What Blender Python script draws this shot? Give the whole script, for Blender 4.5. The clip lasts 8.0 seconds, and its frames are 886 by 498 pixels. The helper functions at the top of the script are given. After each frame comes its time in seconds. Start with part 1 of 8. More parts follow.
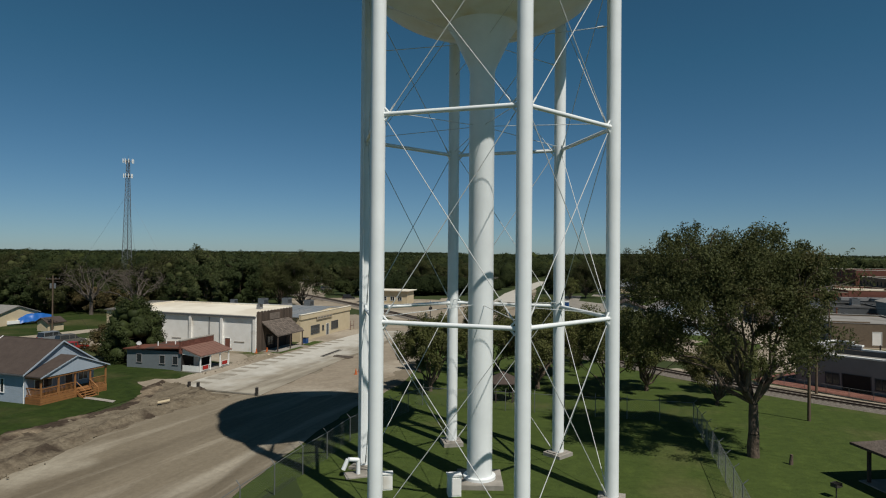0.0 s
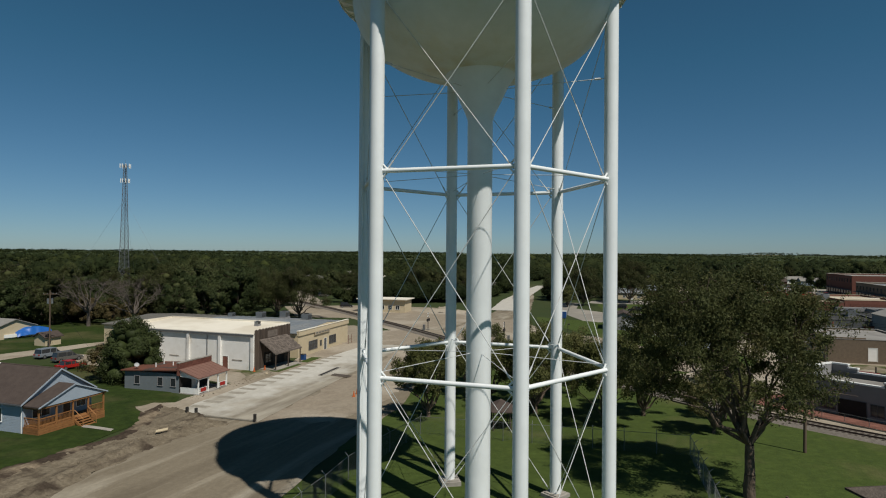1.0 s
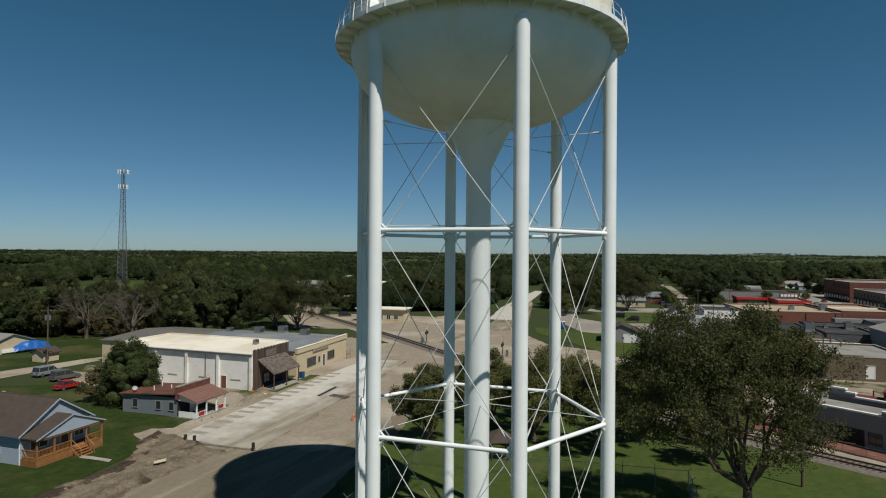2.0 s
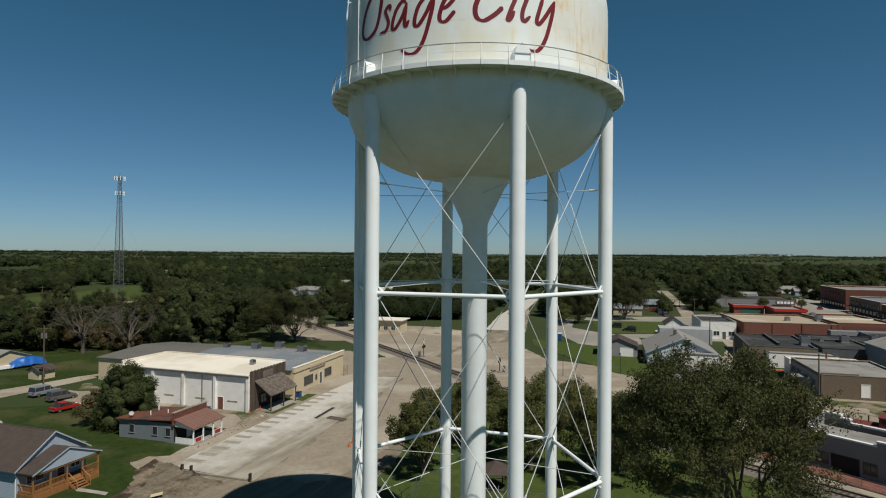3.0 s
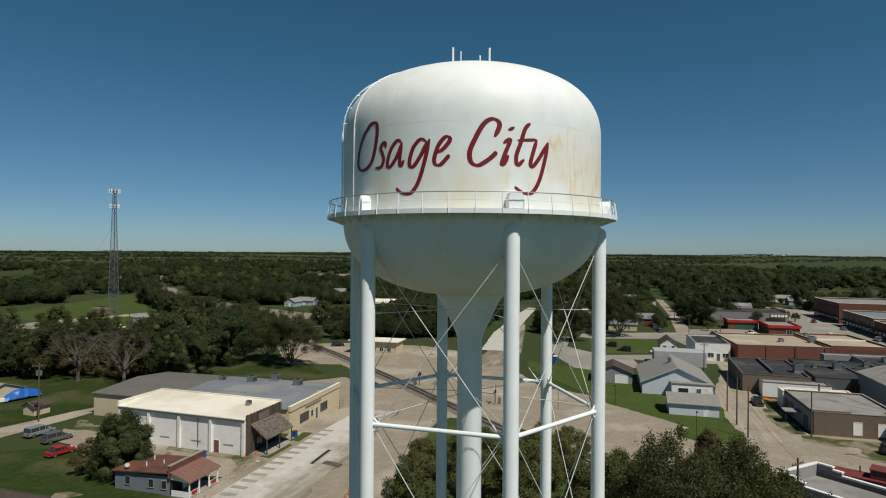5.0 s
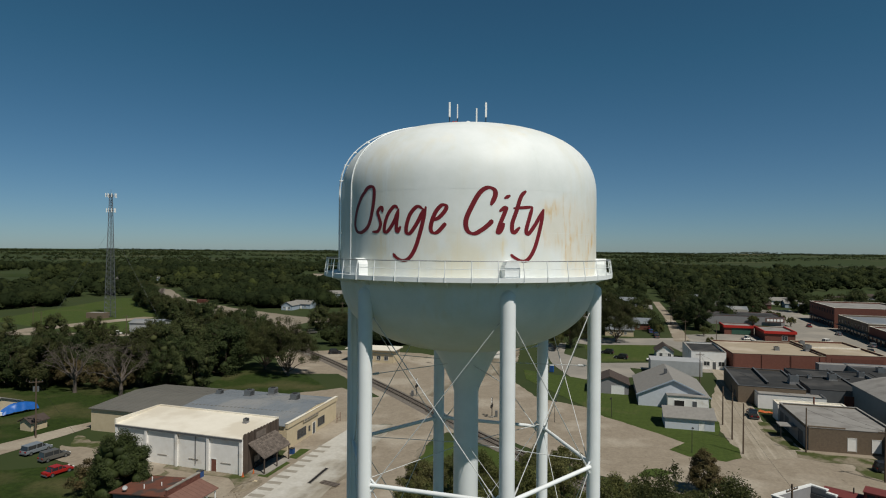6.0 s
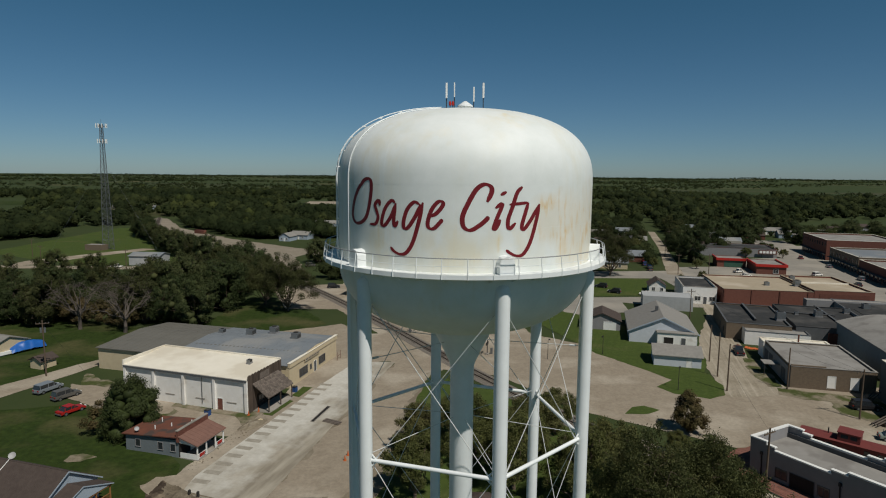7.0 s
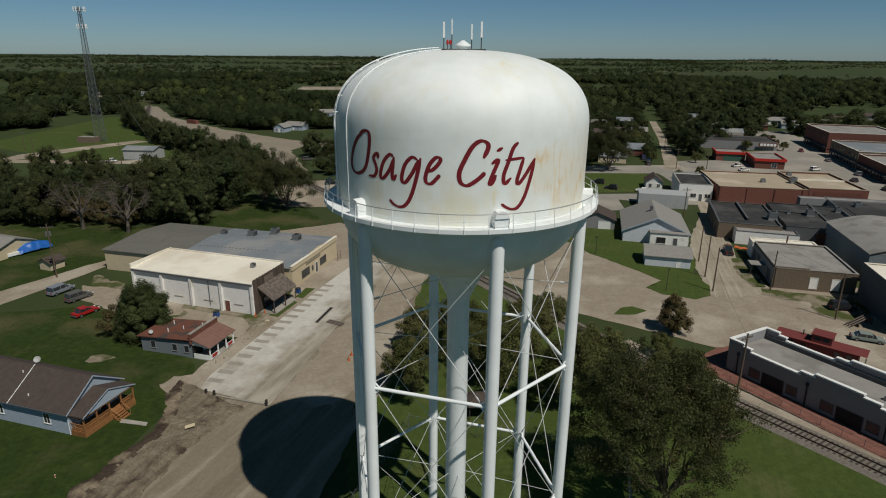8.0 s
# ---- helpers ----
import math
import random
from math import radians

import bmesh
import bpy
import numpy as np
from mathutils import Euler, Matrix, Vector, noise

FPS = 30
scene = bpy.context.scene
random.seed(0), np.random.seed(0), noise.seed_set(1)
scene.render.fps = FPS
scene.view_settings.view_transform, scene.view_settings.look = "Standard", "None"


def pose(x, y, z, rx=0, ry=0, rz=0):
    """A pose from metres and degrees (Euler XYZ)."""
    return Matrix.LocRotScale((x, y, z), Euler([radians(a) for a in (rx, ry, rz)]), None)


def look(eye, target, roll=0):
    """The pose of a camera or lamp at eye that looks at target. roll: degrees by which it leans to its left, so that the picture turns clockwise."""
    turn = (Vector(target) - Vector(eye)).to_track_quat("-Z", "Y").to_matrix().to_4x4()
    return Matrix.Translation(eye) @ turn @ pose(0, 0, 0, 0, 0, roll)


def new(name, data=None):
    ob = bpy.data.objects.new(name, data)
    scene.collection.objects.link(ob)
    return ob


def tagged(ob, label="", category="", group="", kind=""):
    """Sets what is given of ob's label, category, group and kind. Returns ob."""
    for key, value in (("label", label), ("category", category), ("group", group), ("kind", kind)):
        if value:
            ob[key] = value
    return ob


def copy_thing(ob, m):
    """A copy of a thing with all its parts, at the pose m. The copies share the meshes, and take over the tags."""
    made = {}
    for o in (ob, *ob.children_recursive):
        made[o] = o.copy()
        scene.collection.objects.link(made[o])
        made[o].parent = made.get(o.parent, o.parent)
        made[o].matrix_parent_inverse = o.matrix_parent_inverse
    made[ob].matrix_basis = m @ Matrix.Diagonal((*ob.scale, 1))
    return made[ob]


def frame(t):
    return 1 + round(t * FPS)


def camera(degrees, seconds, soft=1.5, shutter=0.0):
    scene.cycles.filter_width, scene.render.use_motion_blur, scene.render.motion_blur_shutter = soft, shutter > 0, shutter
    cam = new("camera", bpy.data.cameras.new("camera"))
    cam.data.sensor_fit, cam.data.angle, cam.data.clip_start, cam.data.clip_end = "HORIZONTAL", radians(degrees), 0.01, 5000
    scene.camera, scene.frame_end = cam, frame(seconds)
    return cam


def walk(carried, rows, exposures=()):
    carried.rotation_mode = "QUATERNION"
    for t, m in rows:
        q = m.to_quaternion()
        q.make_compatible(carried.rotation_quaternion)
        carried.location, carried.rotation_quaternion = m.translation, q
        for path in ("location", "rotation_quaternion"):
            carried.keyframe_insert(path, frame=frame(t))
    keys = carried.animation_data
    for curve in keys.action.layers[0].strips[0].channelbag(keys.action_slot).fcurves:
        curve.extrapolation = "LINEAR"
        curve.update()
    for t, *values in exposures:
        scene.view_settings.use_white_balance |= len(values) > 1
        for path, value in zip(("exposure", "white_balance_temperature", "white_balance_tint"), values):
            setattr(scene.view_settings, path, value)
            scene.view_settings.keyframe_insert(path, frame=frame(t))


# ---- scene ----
cam = camera(73.5, 8.0, 1.1)
PATH = [
    (0, (0.702, -0.331, 16.756), (0.664, 1.668, 16.771), 0.45),
    (0.5, (0.696, -0.43, 18.357), (0.662, 1.569, 18.369), 0.45),
    (1, (0.657, -0.50, 19.95), (0.627, 1.499, 19.962), 0.45),
    (1.5, (0.625, -0.52, 21.6), (0.597, 1.479, 21.611), 0.45),
    (3, (0.662, -0.642, 26.815), (0.646, 1.358, 26.827), 0.45),
    (3.5, (0.656, -0.745, 28.70), (0.644, 1.255, 28.711), 0.45),
    (4, (0.65, -0.85, 30.53), (0.641, 1.149, 30.539), 0.42),
    (4.5, (0.668, -0.935, 32.423), (0.663, 1.064, 32.432), 0.42),
    (5, (0.665, -1.016, 34.338), (0.663, 0.984, 34.346), 0.42),
    (5.8, (0.675, -1.21, 37.31), (0.681, 0.79, 37.315), 0.42),
    (6.1, (0.678, -1.29, 38.43), (0.686, 0.71, 38.42), 0.42),
    (6.3, (0.68, -1.35, 39.175), (0.689, 0.65, 39.13), 0.42),
    (6.5, (0.682, -1.412, 39.925), (0.694, 0.586, 39.831), 0.42),
    (7, (0.65, -1.60, 41.876), (0.67, 0.384, 41.623), 0.45),
    (7.5, (0.639, -1.83, 43.848), (0.664, 0.119, 43.4), 0.48),
    (8, (0.63, -2.127, 45.783), (0.66, -0.228, 45.157), 0.5),
]
walk(cam, [(t, look(eye, target, roll)) for t, eye, target, roll in PATH], exposures=((0, -0.1), (2, -0.05), (4.5, 0.0), (5, 0.0), (6.3, -0.25), (8, -0.35)))


# ---- light ----
SUN = Vector((0.344, -0.459, 0.819))
world = bpy.data.worlds.new("sky")
scene.world = world
world.use_nodes = True
wn = world.node_tree.nodes
sky = wn.new("ShaderNodeTexSky")
sky.sky_type = "NISHITA"
sky.sun_disc = False
sky.sun_elevation = radians(55)
sky.sun_rotation = radians(143)
sky.altitude = 300
sky.air_density, sky.dust_density, sky.ozone_density = 0.7, 0.25, 1.0
wn["Background"].inputs["Strength"].default_value = 0.0555
tint = wn.new("ShaderNodeMix")
tint.data_type, tint.blend_type = "RGBA", "MULTIPLY"
tint.inputs["Factor"].default_value = 1.0
haze = wn.new("ShaderNodeMix")                  # paler and greyer air low over the land
haze.data_type = "RGBA"
haze.inputs["A"].default_value = (0.68, 0.86, 1.02, 1.0)
haze.inputs["B"].default_value = (0.47, 1.0, 1.045, 1.0)
deep = wn.new("ShaderNodeMix")                  # the sky deepens towards the unseen zenith, added to cut the fill in shadows
deep.data_type, deep.blend_type = "RGBA", "MULTIPLY"
deep.inputs["B"].default_value = (0.44, 0.36, 0.34, 1.0)
zenith = wn.new("ShaderNodeMapRange")
zenith.interpolation_type = "SMOOTHSTEP"
zenith.inputs["From Min"].default_value, zenith.inputs["From Max"].default_value = 0.48, 0.92
skyward = wn.new("ShaderNodeTexCoord")
height_of = wn.new("ShaderNodeSeparateXYZ")
lift = wn.new("ShaderNodeMapRange")
lift.inputs["From Min"].default_value, lift.inputs["From Max"].default_value = 0.0, 0.3
world.node_tree.links.new(skyward.outputs["Generated"], height_of.inputs[0])
world.node_tree.links.new(height_of.outputs["Z"], lift.inputs["Value"])
world.node_tree.links.new(lift.outputs[0], haze.inputs["Factor"])
world.node_tree.links.new(height_of.outputs["Z"], zenith.inputs["Value"])
world.node_tree.links.new(zenith.outputs[0], deep.inputs["Factor"])
world.node_tree.links.new(haze.outputs["Result"], deep.inputs["A"])
world.node_tree.links.new(deep.outputs["Result"], tint.inputs["B"])
world.node_tree.links.new(sky.outputs[0], tint.inputs["A"])
world.node_tree.links.new(tint.outputs["Result"], wn["Background"].inputs["Color"])
sun_data = bpy.data.lights.new("sun", "SUN")
sun_data.energy = 4.4
sun_data.angle = radians(0.5)
sun_data.color = (1.0, 0.955, 0.88)
sun = new("sun", sun_data)
sun.matrix_world = look((60, -80, 120), (60 - SUN.x, -80 - SUN.y, 120 - SUN.z))
scene.view_settings.exposure = 0.0


# ---- materials ----
def rgb(c):
    return (*c, 1.0)


def material(name, base, second=None, scale=1.0, rough=0.8, metal=0.0, bump=0.0, bump_scale=None, island=0.0, obrand=0.0,
             third=None, third_scale=0.15, third_at=(0.5, 0.62), stretch=(1, 1, 1), spec=0.3, trans=0.0, tracks=(), speck=None, obmix=None):
    m = bpy.data.materials.new(name)
    m.use_nodes = True
    nt = m.node_tree
    n, l = nt.nodes, nt.links
    p = n["Principled BSDF"]
    p.inputs["Roughness"].default_value = rough
    p.inputs["Metallic"].default_value = metal
    p.inputs["Specular IOR Level"].default_value = spec
    geo = n.new("ShaderNodeNewGeometry")
    mp = n.new("ShaderNodeMapping")
    mp.inputs["Scale"].default_value = stretch
    l.new(geo.outputs["Position"], mp.inputs["Vector"])
    col = n.new("ShaderNodeMix")
    col.data_type = "RGBA"
    col.inputs["A"].default_value = rgb(base)
    col.inputs["B"].default_value = rgb(second or [c * 0.8 for c in base])
    no = n.new("ShaderNodeTexNoise")
    no.inputs["Scale"].default_value = scale
    no.inputs["Detail"].default_value = 8
    no.inputs["Roughness"].default_value = 0.65
    l.new(mp.outputs[0], no.inputs["Vector"])
    r = n.new("ShaderNodeMapRange")
    r.inputs["From Min"].default_value = 0.32
    r.inputs["From Max"].default_value = 0.68
    l.new(no.outputs["Fac"], r.inputs["Value"])
    l.new(r.outputs[0], col.inputs["Factor"])
    out = col.outputs["Result"]
    if third:
        n2 = n.new("ShaderNodeTexNoise")
        n2.inputs["Scale"].default_value = third_scale
        n2.inputs["Detail"].default_value = 6
        l.new(mp.outputs[0], n2.inputs["Vector"])
        r2 = n.new("ShaderNodeMapRange")
        r2.inputs["From Min"].default_value, r2.inputs["From Max"].default_value = third_at
        l.new(n2.outputs["Fac"], r2.inputs["Value"])
        c2 = n.new("ShaderNodeMix")
        c2.data_type = "RGBA"
        c2.inputs["B"].default_value = rgb(third)
        l.new(out, c2.inputs["A"])
        l.new(r2.outputs[0], c2.inputs["Factor"])
        out = c2.outputs["Result"]
    for angle, size, tone, lo, hi in tracks:
        mt = n.new("ShaderNodeMapping")
        mt.vector_type = "TEXTURE"
        mt.inputs["Rotation"].default_value = (0, 0, radians(angle))
        mt.inputs["Scale"].default_value = size
        l.new(geo.outputs["Position"], mt.inputs["Vector"])
        nt_ = n.new("ShaderNodeTexNoise")
        nt_.inputs["Scale"].default_value, nt_.inputs["Detail"].default_value = 1.0, 5
        l.new(mt.outputs[0], nt_.inputs["Vector"])
        rt = n.new("ShaderNodeMapRange")
        rt.inputs["From Min"].default_value, rt.inputs["From Max"].default_value = lo, hi
        rt.inputs["To Max"].default_value = 0.6
        l.new(nt_.outputs["Fac"], rt.inputs["Value"])
        ct = n.new("ShaderNodeMix")
        ct.data_type = "RGBA"
        ct.inputs["B"].default_value = rgb(tone)
        l.new(out, ct.inputs["A"])
        l.new(rt.outputs[0], ct.inputs["Factor"])
        out = ct.outputs["Result"]
    if obmix:
        co = n.new("ShaderNodeMix")
        co.data_type = "RGBA"
        co.inputs["B"].default_value = rgb(obmix)
        ro = n.new("ShaderNodeMapRange")
        ro.inputs["From Min"].default_value, ro.inputs["To Max"].default_value = 0.35, 0.85
        l.new(n.new("ShaderNodeObjectInfo").outputs["Random"], ro.inputs["Value"])
        l.new(ro.outputs[0], co.inputs["Factor"])
        l.new(out, co.inputs["A"])
        out = co.outputs["Result"]
    if speck:
        ns = n.new("ShaderNodeTexNoise")
        ns.inputs["Scale"].default_value, ns.inputs["Detail"].default_value, ns.inputs["Roughness"].default_value = speck[0], 6, 0.75
        l.new(geo.outputs["Position"], ns.inputs["Vector"])
        rs = n.new("ShaderNodeMapRange")
        rs.inputs["From Min"].default_value, rs.inputs["From Max"].default_value = 0.3, 0.7
        rs.inputs["To Min"].default_value, rs.inputs["To Max"].default_value = 1 - speck[1], 1 + speck[1]
        l.new(ns.outputs["Fac"], rs.inputs["Value"])
        h2 = n.new("ShaderNodeHueSaturation")
        l.new(out, h2.inputs["Color"])
        l.new(rs.outputs[0], h2.inputs["Value"])
        out = h2.outputs["Color"]
    for amt in [a for a in (island, obrand) if a]:
        src = geo.outputs["Random Per Island"] if amt is island else n.new("ShaderNodeObjectInfo").outputs["Random"]
        r3 = n.new("ShaderNodeMapRange")
        r3.inputs["To Min"].default_value, r3.inputs["To Max"].default_value = 1 - amt, 1 + amt
        l.new(src, r3.inputs["Value"])
        hs = n.new("ShaderNodeHueSaturation")
        l.new(out, hs.inputs["Color"])
        l.new(r3.outputs[0], hs.inputs["Value"])
        out = hs.outputs["Color"]
    l.new(out, p.inputs["Base Color"])
    if bump:
        nb = n.new("ShaderNodeTexNoise")
        nb.inputs["Scale"].default_value = bump_scale or scale * 4
        nb.inputs["Detail"].default_value = 6
        l.new(mp.outputs[0], nb.inputs["Vector"])
        bn = n.new("ShaderNodeBump")
        bn.inputs["Strength"].default_value = min(1.0, bump)
        bn.inputs["Distance"].default_value = 0.1
        l.new(nb.outputs["Fac"], bn.inputs["Height"])
        l.new(bn.outputs[0], p.inputs["Normal"])
    if trans:
        tr = n.new("ShaderNodeBsdfTranslucent")
        l.new(out, tr.inputs["Color"])
        mx = n.new("ShaderNodeMixShader")
        mx.inputs[0].default_value = trans
        l.new(p.outputs[0], mx.inputs[1])
        l.new(tr.outputs[0], mx.inputs[2])
        l.new(mx.outputs[0], n["Material Output"].inputs["Surface"])
    return m


M = {}
M["grass"] = material("grass", (0.033, 0.051, 0.0105), (0.02, 0.034, 0.0075), 0.7, 0.95, bump=0.6, bump_scale=6,
                      third=(0.088, 0.08, 0.036), third_scale=0.07, third_at=(0.5, 0.72), spec=0.1, speck=(1.3, 0.28))
M["mown"] = material("mown_grass", (0.064, 0.09, 0.021), (0.046, 0.068, 0.016), 0.7, 0.95, bump=0.6, bump_scale=6, third=(0.1, 0.098, 0.04), third_scale=0.09, third_at=(0.56, 0.76), spec=0.1, tracks=((68, (30, 0.9, 1), (0.05, 0.072, 0.018), 0.48, 0.6),), speck=(1.6, 0.2))
M["yard"] = material("brown_yard", (0.255, 0.22, 0.168), (0.2, 0.172, 0.13), 0.3, 0.95, bump=0.4, bump_scale=5, third=(0.25, 0.215, 0.17), third_scale=0.06, spec=0.1, speck=(1.0, 0.2))
M["pale_metal"] = material("pale_sheet_metal", (0.4, 0.405, 0.4), (0.34, 0.345, 0.34), 0.8, 0.6)
M["siding_white"] = material("pale_siding", (0.54, 0.57, 0.6), (0.48, 0.51, 0.54), 1, 0.7)
M["field"] = material("crop_field", (0.04, 0.057, 0.021), (0.032, 0.046, 0.017), 0.02, 0.95, third=(0.058, 0.06, 0.031), third_scale=0.004, third_at=(0.5, 0.6), spec=0.1, speck=(0.2, 0.15))
M["land"] = material("land", (0.036, 0.052, 0.018), (0.046, 0.058, 0.022), 0.06, 0.95, bump=0.3, bump_scale=2,
                     third=(0.09, 0.084, 0.042), third_scale=0.004, third_at=(0.56, 0.66), spec=0.1)
M["dirt"] = material("dirt_road", (0.215, 0.181, 0.131), (0.178, 0.149, 0.106), 0.12, 0.95, bump=0.6, bump_scale=3,
                     third=(0.35, 0.314, 0.245), third_scale=0.11, third_at=(0.56, 0.72), stretch=(1.3, 0.7, 1), spec=0.1,
                     tracks=((70, (34, 5.5, 1), (0.125, 0.102, 0.072), 0.48, 0.6), (71, (40, 4.2, 1), (0.4, 0.36, 0.285), 0.5, 0.66), (74, (16, 0.8, 1), (0.15, 0.126, 0.092), 0.56, 0.76), (67, (15, 1.2, 1), (0.34, 0.3, 0.23), 0.56, 0.74)), speck=(2.4, 0.13))
M["soil"] = material("dark_soil", (0.075, 0.056, 0.042), (0.042, 0.032, 0.024), 0.8, 1.0, bump=1.0, bump_scale=2.5,
                     third=(0.216, 0.172, 0.12), third_scale=0.3, spec=0.05, speck=(3.0, 0.35))
M["gravel"] = material("gravel_lot", (0.295, 0.25, 0.19), (0.24, 0.2, 0.15), 0.5, 0.95, bump=0.6, bump_scale=8,
                       third=(0.35, 0.305, 0.24), third_scale=0.08, spec=0.1, speck=(1.6, 0.16))
M["ruts"] = material("rutted_gravel", (0.33, 0.288, 0.222), (0.27, 0.232, 0.176), 0.5, 0.95, bump=0.6, bump_scale=8, third=(0.24, 0.205, 0.15), third_scale=0.12, spec=0.1, tracks=((74, (20, 0.7, 1), (0.42, 0.375, 0.3), 0.5, 0.66), (73, (16, 0.9, 1), (0.2, 0.168, 0.122), 0.54, 0.72)), speck=(1.8, 0.18))
M["weeds"] = material("weedy_gravel", (0.24, 0.205, 0.15), (0.17, 0.145, 0.1), 0.6, 0.95, bump=0.6, bump_scale=6, third=(0.062, 0.074, 0.024), third_scale=0.22, third_at=(0.44, 0.56), spec=0.1, speck=(2.0, 0.25))
M["mud"] = material("churned_earth", (0.2, 0.168, 0.121), (0.125, 0.101, 0.071), 0.7, 1.0, bump=1.0, bump_scale=2.0, third=(0.056, 0.043, 0.032), third_scale=0.3, third_at=(0.57, 0.68), spec=0.05, tracks=((76, (6, 0.7, 1), (0.07, 0.054, 0.041), 0.52, 0.7),), speck=(3.0, 0.34))
M["ballast"] = material("track_ballast", (0.216, 0.192, 0.164), (0.136, 0.12, 0.1), 2.5, 0.95, bump=1.0, bump_scale=9, spec=0.1)


def dusty_slab():
    """New concrete with dust and mud dragged over its eastern side and its near end."""
    m = material("fresh_concrete", (0.52, 0.5, 0.445), (0.45, 0.426, 0.37), 0.6, 0.85, bump=0.25, bump_scale=6, third=(0.35, 0.312, 0.25), third_scale=0.16, third_at=(0.56, 0.7), speck=(2.0, 0.1))
    n, l = m.node_tree.nodes, m.node_tree.links
    p = n["Principled BSDF"]
    src = p.inputs["Base Color"].links[0].from_socket
    geo = n.new("ShaderNodeNewGeometry")
    blot = n.new("ShaderNodeTexNoise")
    blot.inputs["Scale"].default_value, blot.inputs["Detail"].default_value, blot.inputs["Roughness"].default_value = 0.22, 8, 0.62
    l.new(geo.outputs["Position"], blot.inputs["Vector"])
    reach = None
    for way, lo, hi in (((0.976, -0.22, 0), -43.2, -37.0), ((-0.22, -0.976, 0), -90.0, -66.0)):
        dot = n.new("ShaderNodeVectorMath")
        dot.operation = "DOT_PRODUCT"
        dot.inputs[1].default_value = way
        l.new(geo.outputs["Position"], dot.inputs[0])
        r = n.new("ShaderNodeMapRange")
        r.inputs["From Min"].default_value, r.inputs["From Max"].default_value = lo, hi
        l.new(dot.outputs["Value"], r.inputs["Value"])
        if reach is None:
            reach = r.outputs[0]
        else:
            half = n.new("ShaderNodeMath")
            half.operation = "MULTIPLY_ADD"
            half.inputs[1].default_value = 0.5
            l.new(r.outputs[0], half.inputs[0])
            l.new(reach, half.inputs[2])
            reach = half.outputs[0]
    add = n.new("ShaderNodeMath")
    add.operation = "MULTIPLY_ADD"
    add.inputs[1].default_value = 2.2
    l.new(blot.outputs["Fac"], add.inputs[0])
    l.new(reach, add.inputs[2])
    cover = n.new("ShaderNodeMapRange")
    cover.inputs["From Min"].default_value, cover.inputs["From Max"].default_value, cover.inputs["To Max"].default_value = 1.25, 2.1, 0.92
    l.new(add.outputs[0], cover.inputs["Value"])
    mx = n.new("ShaderNodeMix")
    mx.data_type = "RGBA"
    grit = n.new("ShaderNodeMix")
    grit.data_type = "RGBA"
    grit.inputs["A"].default_value, grit.inputs["B"].default_value = rgb((0.2, 0.17, 0.124)), rgb((0.345, 0.31, 0.243))
    drag = n.new("ShaderNodeMapping")
    drag.vector_type = "TEXTURE"
    drag.inputs["Rotation"].default_value, drag.inputs["Scale"].default_value = (0, 0, radians(73)), (7, 1.3, 1)
    l.new(geo.outputs["Position"], drag.inputs["Vector"])
    wisp = n.new("ShaderNodeTexNoise")
    wisp.inputs["Scale"].default_value, wisp.inputs["Detail"].default_value = 1.0, 8
    l.new(drag.outputs[0], wisp.inputs["Vector"])
    spread = n.new("ShaderNodeMapRange")
    spread.inputs["From Min"].default_value, spread.inputs["From Max"].default_value = 0.36, 0.66
    l.new(wisp.outputs["Fac"], spread.inputs["Value"])
    l.new(spread.outputs[0], grit.inputs["Factor"])
    l.new(grit.outputs["Result"], mx.inputs["B"])
    l.new(src, mx.inputs["A"])
    l.new(cover.outputs[0], mx.inputs["Factor"])
    l.new(mx.outputs["Result"], p.inputs["Base Color"])
    return m


M["slab"] = dusty_slab()
# Dusty grey that carries the shadow between pads; also colours the form board.
M["slab_gap"] = material("dusty_shaded_gap", (0.31, 0.285, 0.235), (0.25, 0.225, 0.18), 0.8, 0.9, bump=0.5, bump_scale=6, speck=(2.0, 0.15))
M["slab_clean"] = material("clean_concrete", (0.5, 0.475, 0.42), (0.42, 0.395, 0.34), 0.4, 0.85, bump=0.2, bump_scale=6, speck=(1.5, 0.1))
M["concrete"] = material("concrete", (0.336, 0.312, 0.272), (0.264, 0.24, 0.208), 1.2, 0.9, bump=0.3, third=(0.208, 0.192, 0.16), third_scale=0.3)
M["asphalt"] = material("worn_asphalt", (0.22, 0.202, 0.172), (0.265, 0.244, 0.208), 0.3, 0.92, bump=0.3, bump_scale=6, third=(0.3, 0.272, 0.228), third_scale=0.05)
M["tower"] = material("white_tower_paint", (0.81, 0.835, 0.825), (0.73, 0.755, 0.745), 0.5, 0.45, bump=0.04, bump_scale=0.8, spec=0.45)


